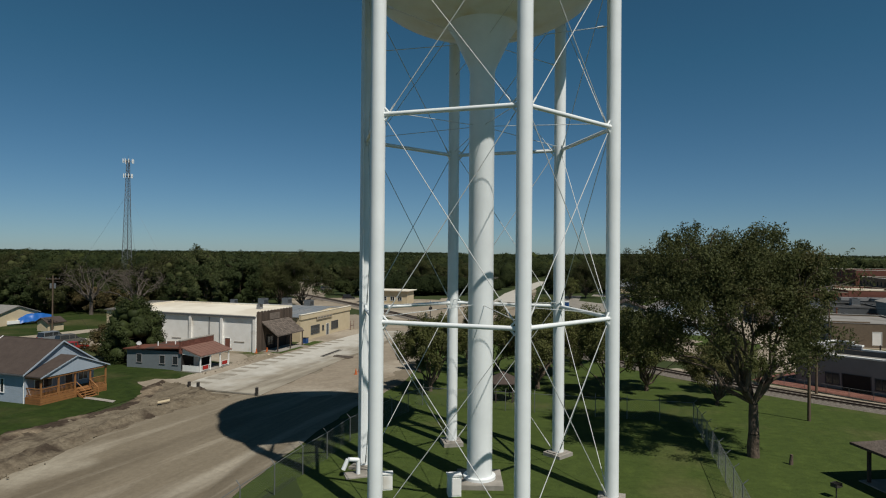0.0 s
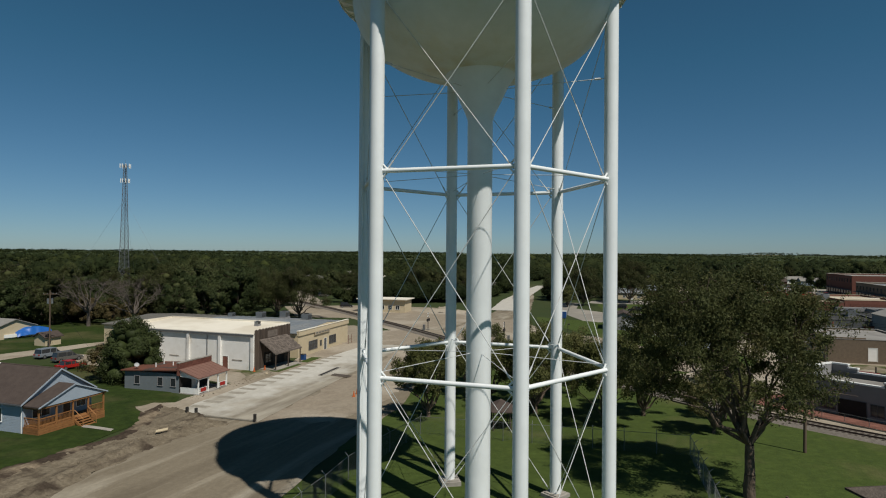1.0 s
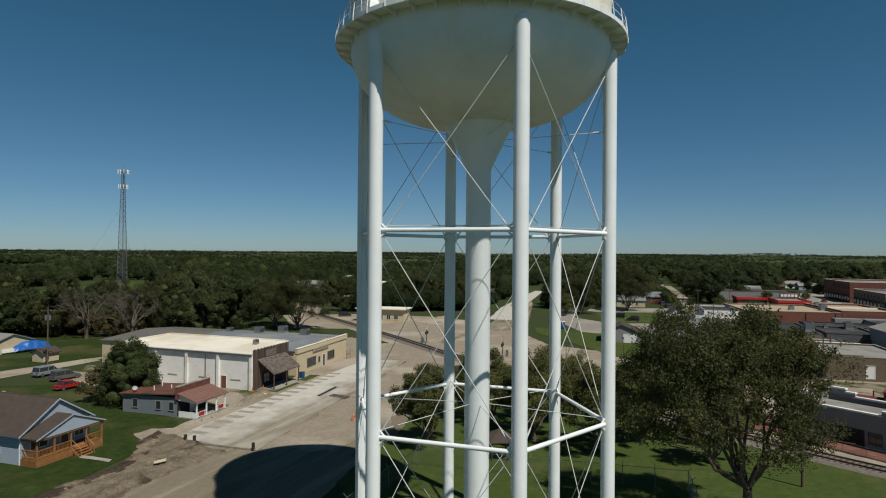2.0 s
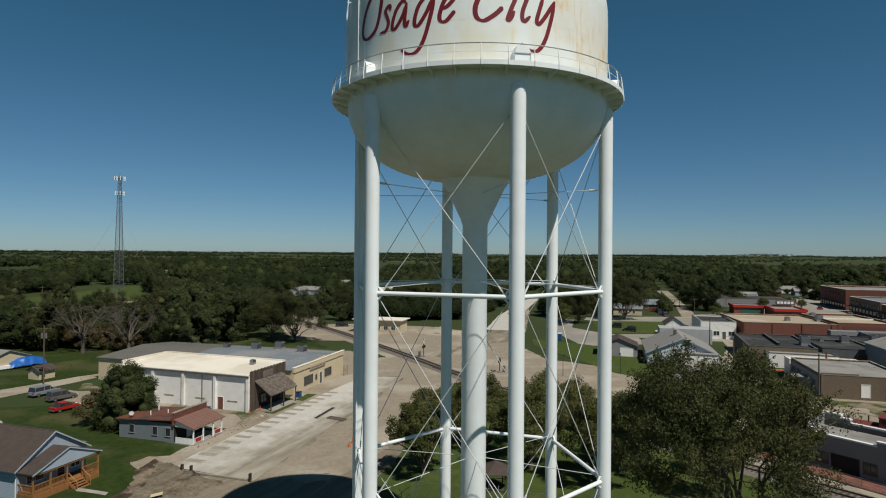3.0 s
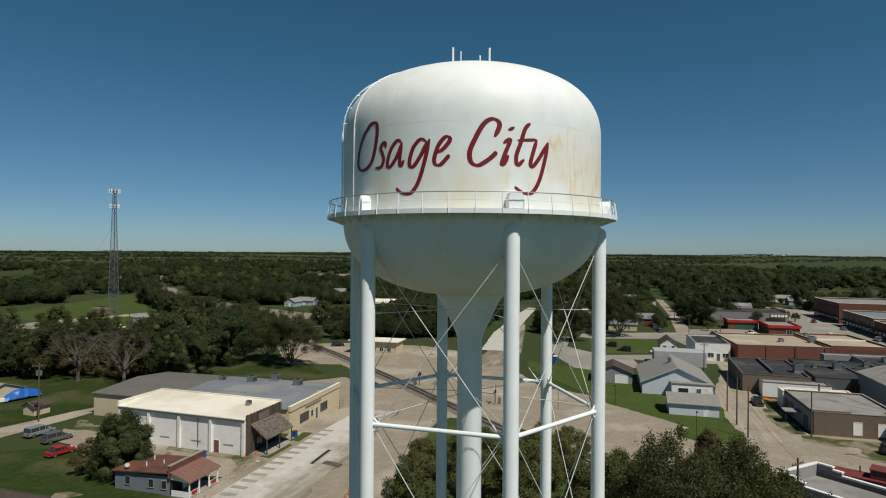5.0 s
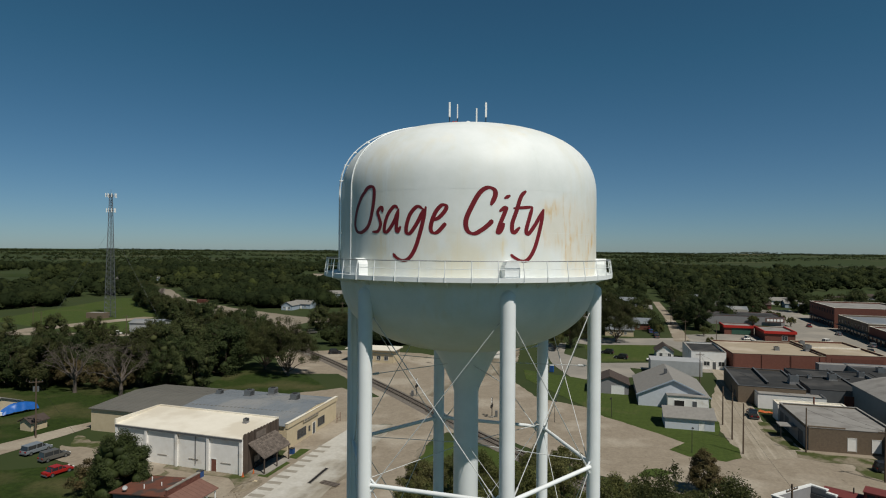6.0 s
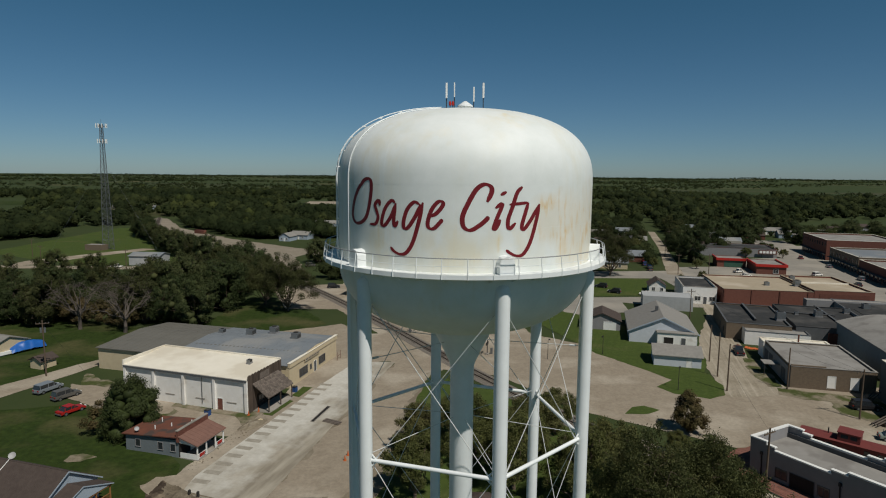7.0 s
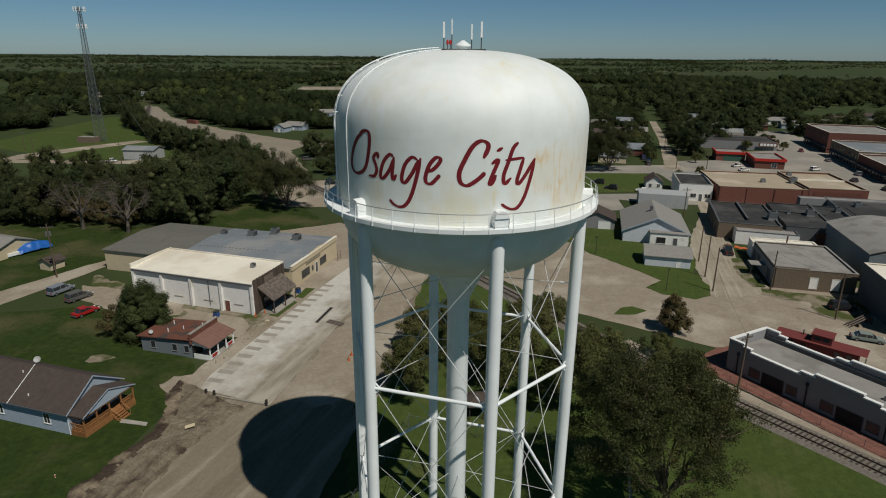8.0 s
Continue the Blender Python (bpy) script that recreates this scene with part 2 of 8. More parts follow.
def tank_paint():
    """White paint with rust runs: thin streaks down the shell and a broad patch beside the lettering."""
    m = material("stained_tank_paint", (0.79, 0.815, 0.79), (0.7, 0.735, 0.705), 0.55, 0.55, bump=0.05, bump_scale=0.6, spec=0.45)
    n, l = m.node_tree.nodes, m.node_tree.links
    p = n["Principled BSDF"]
    src = p.inputs["Base Color"].links[0].from_socket
    geo = n.new("ShaderNodeNewGeometry")

    def ramp(value, lo, hi):
        r = n.new("ShaderNodeMapRange")
        r.inputs["From Min"].default_value, r.inputs["From Max"].default_value = lo, hi
        l.new(value, r.inputs["Value"])
        return r.outputs[0]

    def grain(stretch, scale, lo, hi):
        mp = n.new("ShaderNodeMapping")
        mp.inputs["Scale"].default_value = stretch
        l.new(geo.outputs["Position"], mp.inputs["Vector"])
        t = n.new("ShaderNodeTexNoise")
        t.inputs["Scale"].default_value, t.inputs["Detail"].default_value = scale, 7
        l.new(mp.outputs[0], t.inputs["Vector"])
        return ramp(t.outputs["Fac"], lo, hi)

    def calc(op, a, b):
        c = n.new("ShaderNodeMath")
        c.operation, c.use_clamp = op, True
        for i, v in enumerate((a, b)):
            if isinstance(v, float):
                c.inputs[i].default_value = v
            else:
                l.new(v, c.inputs[i])
        return c.outputs[0]

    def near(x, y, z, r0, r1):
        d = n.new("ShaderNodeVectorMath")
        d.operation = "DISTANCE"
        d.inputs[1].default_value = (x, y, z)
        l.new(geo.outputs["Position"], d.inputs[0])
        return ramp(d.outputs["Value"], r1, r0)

    height = n.new("ShaderNodeSeparateXYZ")
    l.new(geo.outputs["Position"], height.inputs[0])
    wash = calc("MULTIPLY", calc("MULTIPLY", grain((1, 1, 0.6), 0.45, 0.38, 0.66), calc("MULTIPLY", ramp(height.outputs["Z"], 40.2, 36.6), ramp(height.outputs["Z"], 36.0, 36.4))), 0.34)
    patch = grain((1.0, 1.0, 0.7), 0.85, 0.44, 0.60)
    streak = grain((1.0, 1.0, 0.34), 0.9, 0.43, 0.68)
    broad = grain((1, 1, 0.5), 0.3, 0.46, 0.66)
    fine = grain((2.4, 2.4, 0.55), 1.5, 0.42, 0.64)
    runs = grain((2.0, 2.0, 0.16), 1.3, 0.44, 0.68)
    spots = 0.0
    for spot in ((8.0, 32.2, 39.3, 0.9, 2.1), (9.9, 34.6, 39.0, 0.9, 2.9), (8.6, 32.8, 37.3, 0.3, 1.8), (6.6, 31.3, 39.4, 0.5, 1.6)):
        spots = calc("ADD", near(*spot), spots)
    thin = calc("MULTIPLY", calc("MAXIMUM", streak, runs), calc("MULTIPLY", broad, 0.3))
    rust = calc("MULTIPLY", calc("MULTIPLY", calc("MAXIMUM", patch, 0.5), calc("MAXIMUM", fine, 0.42)), calc("MULTIPLY", spots, 0.95))
    pale = 0.0
    for spot in ((4.5, 30.3, 38.0, 0.5, 1.5), (0.9, 30.25, 37.9, 0.5, 1.7), (2.6, 30.07, 37.6, 0.3, 1.3), (-2.6, 31.8, 37.8, 0.3, 1.5), (4.6, 33.0, 44.6, 0.5, 1.5), (0.6, 31.6, 43.4, 0.3, 1.3)):
        pale = calc("ADD", near(*spot), pale)
    faint = calc("MULTIPLY", calc("MULTIPLY", patch, calc("MAXIMUM", runs, 0.4)), calc("MULTIPLY", pale, 0.8))
    # Ochre mottling at the bottom of the bowl, strongest round the column.
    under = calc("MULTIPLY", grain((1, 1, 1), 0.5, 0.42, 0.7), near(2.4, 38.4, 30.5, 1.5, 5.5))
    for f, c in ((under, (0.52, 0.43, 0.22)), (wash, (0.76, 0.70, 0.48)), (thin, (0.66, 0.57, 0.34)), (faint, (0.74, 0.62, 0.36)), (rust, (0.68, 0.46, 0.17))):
        mx = n.new("ShaderNodeMix")
        mx.data_type = "RGBA"
        mx.inputs["B"].default_value = rgb(c)
        l.new(f, mx.inputs["Factor"])
        l.new(src, mx.inputs["A"])
        src = mx.outputs["Result"]
    l.new(src, p.inputs["Base Color"])
    return m


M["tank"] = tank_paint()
M["rod"] = material("rod_paint", (0.66, 0.67, 0.66), (0.5, 0.5, 0.48), 3, 0.5)
M["galvanised"] = material("galvanised_rail", (0.36, 0.37, 0.365), (0.28, 0.285, 0.28), 2, 0.5, metal=0.3)
M["letter"] = material("red_lettering", (0.20, 0.017, 0.022), (0.15, 0.012, 0.018), 2, 0.45)
M["bark"] = material("bark", (0.15, 0.112, 0.082), (0.08, 0.06, 0.044), 3, 0.95, bump=1.0, bump_scale=10, stretch=(1, 1, 0.3))
M["deadwood"] = material("dead_wood", (0.13, 0.108, 0.09), (0.08, 0.066, 0.055), 3, 0.95, bump=0.6)
M["leaf"] = material("leaf_green", (0.08, 0.087, 0.033), (0.054, 0.062, 0.024), 0.5, 0.65, island=0.2, obrand=0.24, spec=0.1, trans=0.4,
                     third=(0.095, 0.085, 0.034), third_scale=0.35, third_at=(0.6, 0.8))
M["leaf_shade"] = material("leaf_shade_tree", (0.102, 0.112, 0.041), (0.066, 0.075, 0.028), 0.6, 0.6, island=0.3, spec=0.15, trans=0.42,
                           third=(0.122, 0.104, 0.042), third_scale=0.4, third_at=(0.56, 0.74))
M["leaf_l"] = material("leaf_light", (0.145, 0.155, 0.048), (0.095, 0.106, 0.036), 0.5, 0.6, island=0.24, obrand=0.2, spec=0.15, trans=0.35, obmix=(0.112, 0.106, 0.042))
M["leaf_b"] = material("leaf_dark", (0.056, 0.077, 0.026), (0.038, 0.053, 0.019), 0.4, 0.65, island=0.16, obrand=0.26, spec=0.15, trans=0.3, obmix=(0.066, 0.071, 0.027))
M["leaf_g"] = material("leaf_fresh", (0.062, 0.08, 0.026), (0.042, 0.056, 0.019), 0.5, 0.6, island=0.22, spec=0.15, trans=0.32)
M["leaf_y"] = material("leaf_yellowing", (0.098, 0.088, 0.034), (0.118, 0.082, 0.038), 0.4, 0.65, island=0.14, spec=0.2, trans=0.3)


def woods_leaves():
    """Leaves of far woods: every tree has a green of its own, from dark oak to yellowing ash."""
    m = material("far_leaves", (0.025, 0.035, 0.0135), (0.039, 0.047, 0.018), 0.012, 0.85, island=0.1, spec=0.1, trans=0.25, speck=(0.1, 0.16))
    n, l = m.node_tree.nodes, m.node_tree.links
    p = n["Principled BSDF"]
    src = p.inputs["Base Color"].links[0].from_socket
    own = n.new("ShaderNodeAttribute")
    own.attribute_name = "tint"
    ramp = n.new("ShaderNodeValToRGB")
    el = ramp.color_ramp.elements
    el[0].color, el[1].color = rgb((0.55, 0.62, 0.55)), rgb((1.6, 1.45, 1.1))
    for at_, c in ((0.35, (0.8, 0.85, 0.75)), (0.7, (1.2, 1.15, 1.0)), (0.88, (1.55, 1.5, 1.1))):
        el.new(at_).color = rgb(c)
    mul = n.new("ShaderNodeMix")
    mul.data_type, mul.blend_type = "RGBA", "MULTIPLY"
    mul.inputs["Factor"].default_value = 1.0
    l.new(own.outputs["Fac"], ramp.inputs["Fac"])
    l.new(src, mul.inputs["A"])
    l.new(ramp.outputs["Color"], mul.inputs["B"])
    for node in n:
        for sock in node.inputs:
            if sock.is_linked and sock.links[0].from_socket == src and node != mul:
                l.new(mul.outputs["Result"], sock)
    return m


M["woods"] = woods_leaves()
M["white"] = material("white_paint", (0.79, 0.775, 0.735), (0.72, 0.7, 0.65), 0.9, 0.7, third=(0.52, 0.47, 0.39), third_scale=0.35, third_at=(0.58, 0.75))
M["trim"] = material("white_trim", (0.78, 0.78, 0.75), (0.7, 0.7, 0.66), 2, 0.6)
M["membrane"] = material("cream_roof_membrane", (0.76, 0.71, 0.60), (0.70, 0.65, 0.54), 0.4, 0.75, third=(0.62, 0.56, 0.45), third_scale=0.12)
M["tan"] = material("tan_siding", (0.54, 0.45, 0.3), (0.48, 0.395, 0.26), 0.8, 0.8)
M["bluegrey"] = material("blue_grey_metal_roof", (0.2, 0.216, 0.228), (0.168, 0.184, 0.196), 0.5, 0.5, third=(0.248, 0.248, 0.24), third_scale=0.1)
M["olive"] = material("olive_grey_metal_roof", (0.148, 0.14, 0.12), (0.124, 0.118, 0.1), 0.5, 0.6)
M["plank"] = material("weathered_planks", (0.092, 0.068, 0.052), (0.056, 0.0416, 0.032), 2.5, 0.9, obrand=0.25, stretch=(1, 1, 0.2))
M["shake"] = material("grey_shakes", (0.152, 0.124, 0.104), (0.096, 0.0784, 0.064), 2, 0.95, bump=0.5, obrand=0.25)
M["siding_blue"] = material("pale_blue_siding", (0.336, 0.392, 0.448), (0.304, 0.36, 0.416), 1, 0.7)
M["siding_grey"] = material("blue_grey_siding", (0.175, 0.2, 0.212), (0.15, 0.172, 0.182), 1, 0.75)
M["brown_roof"] = material("brown_shingles", (0.076, 0.0576, 0.048), (0.056, 0.0416, 0.0352), 1.5, 0.9, bump=0.4, bump_scale=7)
M["cedar"] = material("orange_cedar", (0.288, 0.136, 0.048), (0.216, 0.096, 0.0336), 2, 0.7, obrand=0.15)
M["rust_roof"] = material("rust_red_roof", (0.16, 0.06, 0.036), (0.112, 0.0464, 0.032), 0.8, 0.85, third=(0.068, 0.048, 0.04), third_scale=0.35, third_at=(0.52, 0.6))
M["porch_roof"] = material("brick_red_roof", (0.2, 0.108, 0.082), (0.165, 0.088, 0.068), 1.5, 0.8)
M["brick_red"] = material("red_brick", (0.165, 0.066, 0.046), (0.13, 0.05, 0.036), 2, 0.9, bump=0.4, bump_scale=8, obrand=0.2)
M["brick_brown"] = material("brown_brick", (0.172, 0.132, 0.092), (0.136, 0.102, 0.072), 2.5, 0.92, bump=0.4, bump_scale=9)
M["wall_grey"] = material("grey_wall_paint", (0.24, 0.236, 0.236), (0.212, 0.208, 0.208), 0.8, 0.8)
M["dark_grey"] = material("dark_grey_paint", (0.096, 0.1, 0.104), (0.08, 0.084, 0.088), 1, 0.8)
M["grey_roof"] = material("grey_flat_roof", (0.272, 0.26, 0.24), (0.232, 0.22, 0.2), 0.6, 0.9, third=(0.192, 0.18, 0.164), third_scale=0.25)
M["grey_shingle"] = material("grey_shingles", (0.25, 0.238, 0.216), (0.2, 0.19, 0.172), 1.5, 0.95, bump=0.4, bump_scale=6)
M["black_roof"] = material("black_roof", (0.026, 0.026, 0.026), (0.04, 0.04, 0.038), 0.5, 0.9, third=(0.065, 0.062, 0.058), third_scale=0.15)
M["tan_roof"] = material("tan_flat_roof", (0.376, 0.312, 0.224), (0.32, 0.264, 0.188), 0.4, 0.9, third=(0.44, 0.376, 0.288), third_scale=0.1)
M["paver"] = material("red_pavers", (0.208, 0.092, 0.068), (0.16, 0.0704, 0.052), 1.2, 0.9, obrand=0.15)
M["glass"] = material("window_glass", (0.02, 0.025, 0.03), (0.03, 0.035, 0.04), 1, 0.08, spec=0.6)
# Black paint; also the painted shade of porch wall, shopfront and trench.
M["black"] = material("black_shade_and_paint", (0.015, 0.014, 0.013), (0.022, 0.02, 0.018), 1, 0.8)
M["metal"] = material("galvanised_metal", (0.288, 0.296, 0.296), (0.224, 0.232, 0.232), 3, 0.45, metal=0.7)
M["mast"] = material("weathered_mast_steel", (0.15, 0.16, 0.17), (0.11, 0.12, 0.13), 2, 0.6, metal=0.4)
M["dark_metal"] = material("dark_metal", (0.04, 0.04, 0.04), (0.064, 0.056, 0.048), 3, 0.6, metal=0.4)
M["rail"] = material("rusty_rail", (0.06, 0.04, 0.0304), (0.04, 0.0288, 0.0224), 4, 0.6, metal=0.5)
M["tie"] = material("timber_tie", (0.048, 0.0376, 0.0304), (0.08, 0.0664, 0.0544), 4, 0.95, obrand=0.3)
M["pole_wood"] = material("pole_wood", (0.128, 0.092, 0.064), (0.088, 0.064, 0.0448), 3, 0.95, stretch=(1, 1, 0.2))
M["tarp"] = material("blue_tarp", (0.016, 0.112, 0.384), (0.0144, 0.088, 0.32), 1, 0.4)
M["car_silver"] = material("silver_car_paint", (0.24, 0.265, 0.29), (0.22, 0.245, 0.27), 1, 0.3, metal=0.2)
M["car_grey"] = material("grey_car_paint", (0.13, 0.125, 0.112), (0.115, 0.11, 0.1), 1, 0.35, metal=0.2)
M["car_red"] = material("red_car_paint", (0.336, 0.0176, 0.0144), (0.304, 0.016, 0.0128), 1, 0.3)
M["car_black"] = material("black_car_paint", (0.016, 0.016, 0.0176), (0.02, 0.02, 0.0216), 1, 0.3)
M["car_green"] = material("sage_car_paint", (0.208, 0.24, 0.216), (0.184, 0.216, 0.192), 1, 0.4)
M["car_blue"] = material("blue_car_paint", (0.024, 0.072, 0.208), (0.024, 0.064, 0.184), 1, 0.3)
M["rubber"] = material("rubber", (0.016, 0.016, 0.016), (0.024, 0.024, 0.024), 2, 0.9)
M["red_band"] = material("red_fascia", (0.44, 0.028, 0.02), (0.4, 0.024, 0.016), 1, 0.5)
M["green_wall"] = material("green_panel", (0.04, 0.104, 0.072), (0.036, 0.088, 0.064), 1, 0.6)
M["caboose"] = material("dull_red_metal", (0.16, 0.036, 0.032), (0.128, 0.0304, 0.0272), 1.2, 0.75)
M["orange"] = material("orange_plastic", (0.48, 0.12, 0.032), (0.44, 0.104, 0.028), 2, 0.6)
M["fence"] = material("chain_link", (0.24, 0.248, 0.248), (0.2, 0.208, 0.208), 3, 0.5, metal=0.6)


# ---- building helpers ----
def mesh_object(name, bm, mat, parent=None, label=""):
    me = bpy.data.meshes.new(name)
    bm.to_mesh(me)
    bm.free()
    me.materials.append(mat)
    ob = new(name, me)
    if parent:
        ob.parent = parent
    if label:
        ob["label"] = label
    return ob


def part(name, bm, mat, parent, label=""):
    return mesh_object(name, bm, mat, parent, label)


def smooth(ob):
    for p in ob.data.polygons:
        p.use_smooth = True
    ob.data.set_sharp_from_angle(angle=radians(42))
    return ob


def thing(name, m, label, category, group="", kind=""):
    ob = new(name)
    ob.empty_display_size = 0.3
    ob.matrix_basis = m
    return tagged(ob, label, category, group, kind)


def box(bm, x0, x1, y0, y1, z0, z1, m=None):
    v = [bm.verts.new((x, y, z)) for z in (z0, z1) for x, y in ((x0, y0), (x1, y0), (x1, y1), (x0, y1))]
    for f in ((3, 2, 1, 0), (4, 5, 6, 7), (0, 1, 5, 4), (1, 2, 6, 5), (2, 3, 7, 6), (3, 0, 4, 7)):
        bm.faces.new([v[i] for i in f])
    if m:
        bmesh.ops.transform(bm, matrix=m, verts=v)
    return v


def boxes(*rows):
    bm = bmesh.new()
    for r in rows:
        box(bm, *r)
    return bm


def tube(bm, a, b, r0, r1=None, n=12, caps=True):
    a, b = Vector(a), Vector(b)
    r1 = r0 if r1 is None else r1
    q = (b - a).to_track_quat("Z", "Y")
    ra, rb = [], []
    for i in range(n):
        t = 2 * math.pi * i / n
        d = q @ Vector((math.cos(t), math.sin(t), 0))
        ra.append(bm.verts.new(a + d * r0))
        rb.append(bm.verts.new(b + d * r1))
    for i in range(n):
        j = (i + 1) % n
        bm.faces.new((ra[i], ra[j], rb[j], rb[i]))
    if caps:
        bm.faces.new(ra[::-1])
        bm.faces.new(rb)


def strand(pts, r, n=6):
    """One continuous round line through the points."""
    bm = bmesh.new()
    pts = [Vector(p) for p in pts]
    prev = None
    for i, p in enumerate(pts):
        q = (pts[min(i + 1, len(pts) - 1)] - pts[max(i - 1, 0)]).to_track_quat("Z", "Y")
        ring = [bm.verts.new(p + q @ Vector((r * math.cos(2 * math.pi * k / n), r * math.sin(2 * math.pi * k / n), 0))) for k in range(n)]
        for k in range(n if prev else 0):
            bm.faces.new((prev[k], prev[(k + 1) % n], ring[(k + 1) % n], ring[k]))
        prev = ring
    return bm


def tubes(rows, n=8):
    bm = bmesh.new()
    for r in rows:
        tube(bm, *r, n=n)
    return bm


def prism(bm, pts, y0, y1):
    """An x-z outline drawn out along y."""
    a = [bm.verts.new((x, y0, z)) for x, z in pts]
    b = [bm.verts.new((x, y1, z)) for x, z in pts]
    bm.faces.new(a)
    bm.faces.new(b[::-1])
    for i in range(len(pts)):
        j = (i + 1) % len(pts)
        bm.faces.new((a[j], a[i], b[i], b[j]))


def lathe(profile, n=96):
    bm = bmesh.new()
    rings = []
    for r, z in profile:
        if r < 1e-4:
            rings.append([bm.verts.new((0, 0, z))])
        else:
            rings.append([bm.verts.new((r * math.cos(2 * math.pi * i / n), r * math.sin(2 * math.pi * i / n), z)) for i in range(n)])
    for a, b in zip(rings, rings[1:]):
        for i in range(n):
            j = (i + 1) % n
            if len(a) == 1:
                bm.faces.new((a[0], b[j], b[i]))
            elif len(b) == 1:
                bm.faces.new((a[i], a[j], b[0]))
            else:
                bm.faces.new((a[i], a[j], b[j], b[i]))
    bmesh.ops.recalc_face_normals(bm, faces=bm.faces)
    return bm


def ss(a, b, x):
    t = max(0.0, min(1.0, (x - a) / (b - a)))
    return t * t * (3 - 2 * t)


def land(x, y):
    """Height of the ground: a low rise round the tower, level town, and rising country far off."""
    rise = 1.95 / (1 + (max(y, 0) / 59) ** 8) * (0.15 + 0.85 * ss(-17, -8, x))
    rise += 0.55 * ss(-33, -40, x) * (1 - ss(60, 95, y))
    r = math.hypot(x, y)
    return rise + 15 * ss(1200, 4600, r) + 3.0 * ss(400, 900, r) * noise.noise((x / 600, y / 600, 0)) + 16 * math.exp(-((x - 1680) / 170) ** 2 - ((y - 3080) / 260) ** 2)


STREET = radians(72)


def at(x, y, turn=72.0, dz=0.0):
    """Pose of a lot: local x away from the street's west kerb towards the east, local y along the street."""
    return pose(x, y, land(x, y) + dz, 0, 0, turn - 90)


def inside(poly, x, y):
    hit = False
    for (x0, y0), (x1, y1) in zip(poly, poly[1:] + poly[:1]):
        if (y0 > y) != (y1 > y) and x < (x1 - x0) * (y - y0) / (y1 - y0) + x0:
            hit = not hit
    return hit


def sheet(name, outline, lift, mat, ragged=0.5, step=1.5, cut=4.0, thick=0.0, kind="structure", label="", cat="ground"):
    """A piece of paving or soil that follows the ground, with a ragged edge."""
    pts = []
    for (x0, y0), (x1, y1) in zip(outline, outline[1:] + outline[:1]):
        n = max(1, int(math.hypot(x1 - x0, y1 - y0) / step))
        for i in range(n):
            x, y = x0 + (x1 - x0) * i / n, y0 + (y1 - y0) * i / n
            k = Vector((x * 0.35, y * 0.35, lift * 90))
            f = k * 4.7 + Vector((5, 3, 0))
            pts.append((x + ragged * (noise.noise(k) + 0.4 * noise.noise(f)), y + ragged * (noise.noise(k + Vector((31, 7, 0))) + 0.4 * noise.noise(f + Vector((9, 2, 0))))))
    bm = bmesh.new()
    vs = [bm.verts.new((x, y, 0)) for x, y in pts]
    es = [bm.edges.new((vs[i], vs[(i + 1) % len(vs)])) for i in range(len(vs))]
    bmesh.ops.triangle_fill(bm, use_beauty=True, edges=es, normal=(0, 0, 1))
    if cut:
        ys = [v.co.y for v in bm.verts]
        xs = [v.co.x for v in bm.verts]
        for k in range(int(min(ys) // cut) + 1, int(min(max(ys), 120) // cut) + 1):
            bmesh.ops.bisect_plane(bm, geom=bm.verts[:] + bm.edges[:] + bm.faces[:], plane_co=(0, k * cut, 0), plane_no=(0, 1, 0))
        for k in range(int(max(min(xs), -56) // cut) + 1, int(min(max(xs), 0) // cut) + 1):
            bmesh.ops.bisect_plane(bm, geom=bm.verts[:] + bm.edges[:] + bm.faces[:], plane_co=(k * cut, 0, 0), plane_no=(1, 0, 0))
    for v in bm.verts:
        v.co.z = land(v.co.x, v.co.y) + lift
    bmesh.ops.recalc_face_normals(bm, faces=bm.faces)
    for f in bm.faces:
        if f.normal.z < 0:
            f.normal_flip()
    return tagged(mesh_object(name, bm, mat), label, cat, kind=kind)


# ---- ground ----
def axis(fine0, fine1, step, lo, hi):
    out = list(np.arange(fine0, fine1 + 0.01, step))
    d, v = step * 1.3, fine1
    while v < hi:
        v += d
        d *= 1.14
        out.append(min(v, hi))
    d, v = step * 1.3, fine0
    while v > lo:
        v -= d
        d *= 1.14
        out.insert(0, max(v, lo))
    return out


gx, gy = axis(-110, 110, 2.0, -4950, 4950), axis(-10, 200, 2.0, -600, 4950)
bm = bmesh.new()
grid = [[bm.verts.new((x, y, land(x, y))) for x in gx] for y in gy]
for j in range(len(gy) - 1):
    for i in range(len(gx) - 1):
        bm.faces.new((grid[j][i], grid[j][i + 1], grid[j + 1][i + 1], grid[j + 1][i]))
ground = tagged(smooth(mesh_object("ground", bm, M["land"])), "green country with fields reaching to the horizon", "ground", kind="structure")

sheet("lawn", [(-6, 10), (-15, 20), (-14, 36), (-11, 60), (-7, 92), (-3, 112), (3, 116), (11, 111), (30, 86.5), (50.4, 56), (68.4, 25), (72, 4)], 0.03, M["mown"],
      label="mown green grass round the water tower", cat="lawn")
sheet("lawn_west", [(-100, 30), (-40, 30), (-37, 50), (-35.5, 63), (-34, 72), (-36, 79), (-47, 93), (-66, 101), (-80, 98), (-110, 86)], 0.065, M["grass"],
      label="green grass round the small houses", cat="lawn")
sheet("lawn_corner", [(38.3, 133.7), (46.2, 121.3), (49.0, 115.5), (44.6, 111.8), (46.7, 107.7), (52.2, 105.3), (56.2, 107.3), (58.3, 112.9), (58.2, 120.8), (62, 128), (64.5, 138), (66, 146), (50, 162), (44, 172), (27, 186), (26, 172)], 0.078, M["mown"],
      label="green grass beside the white house", cat="lawn")
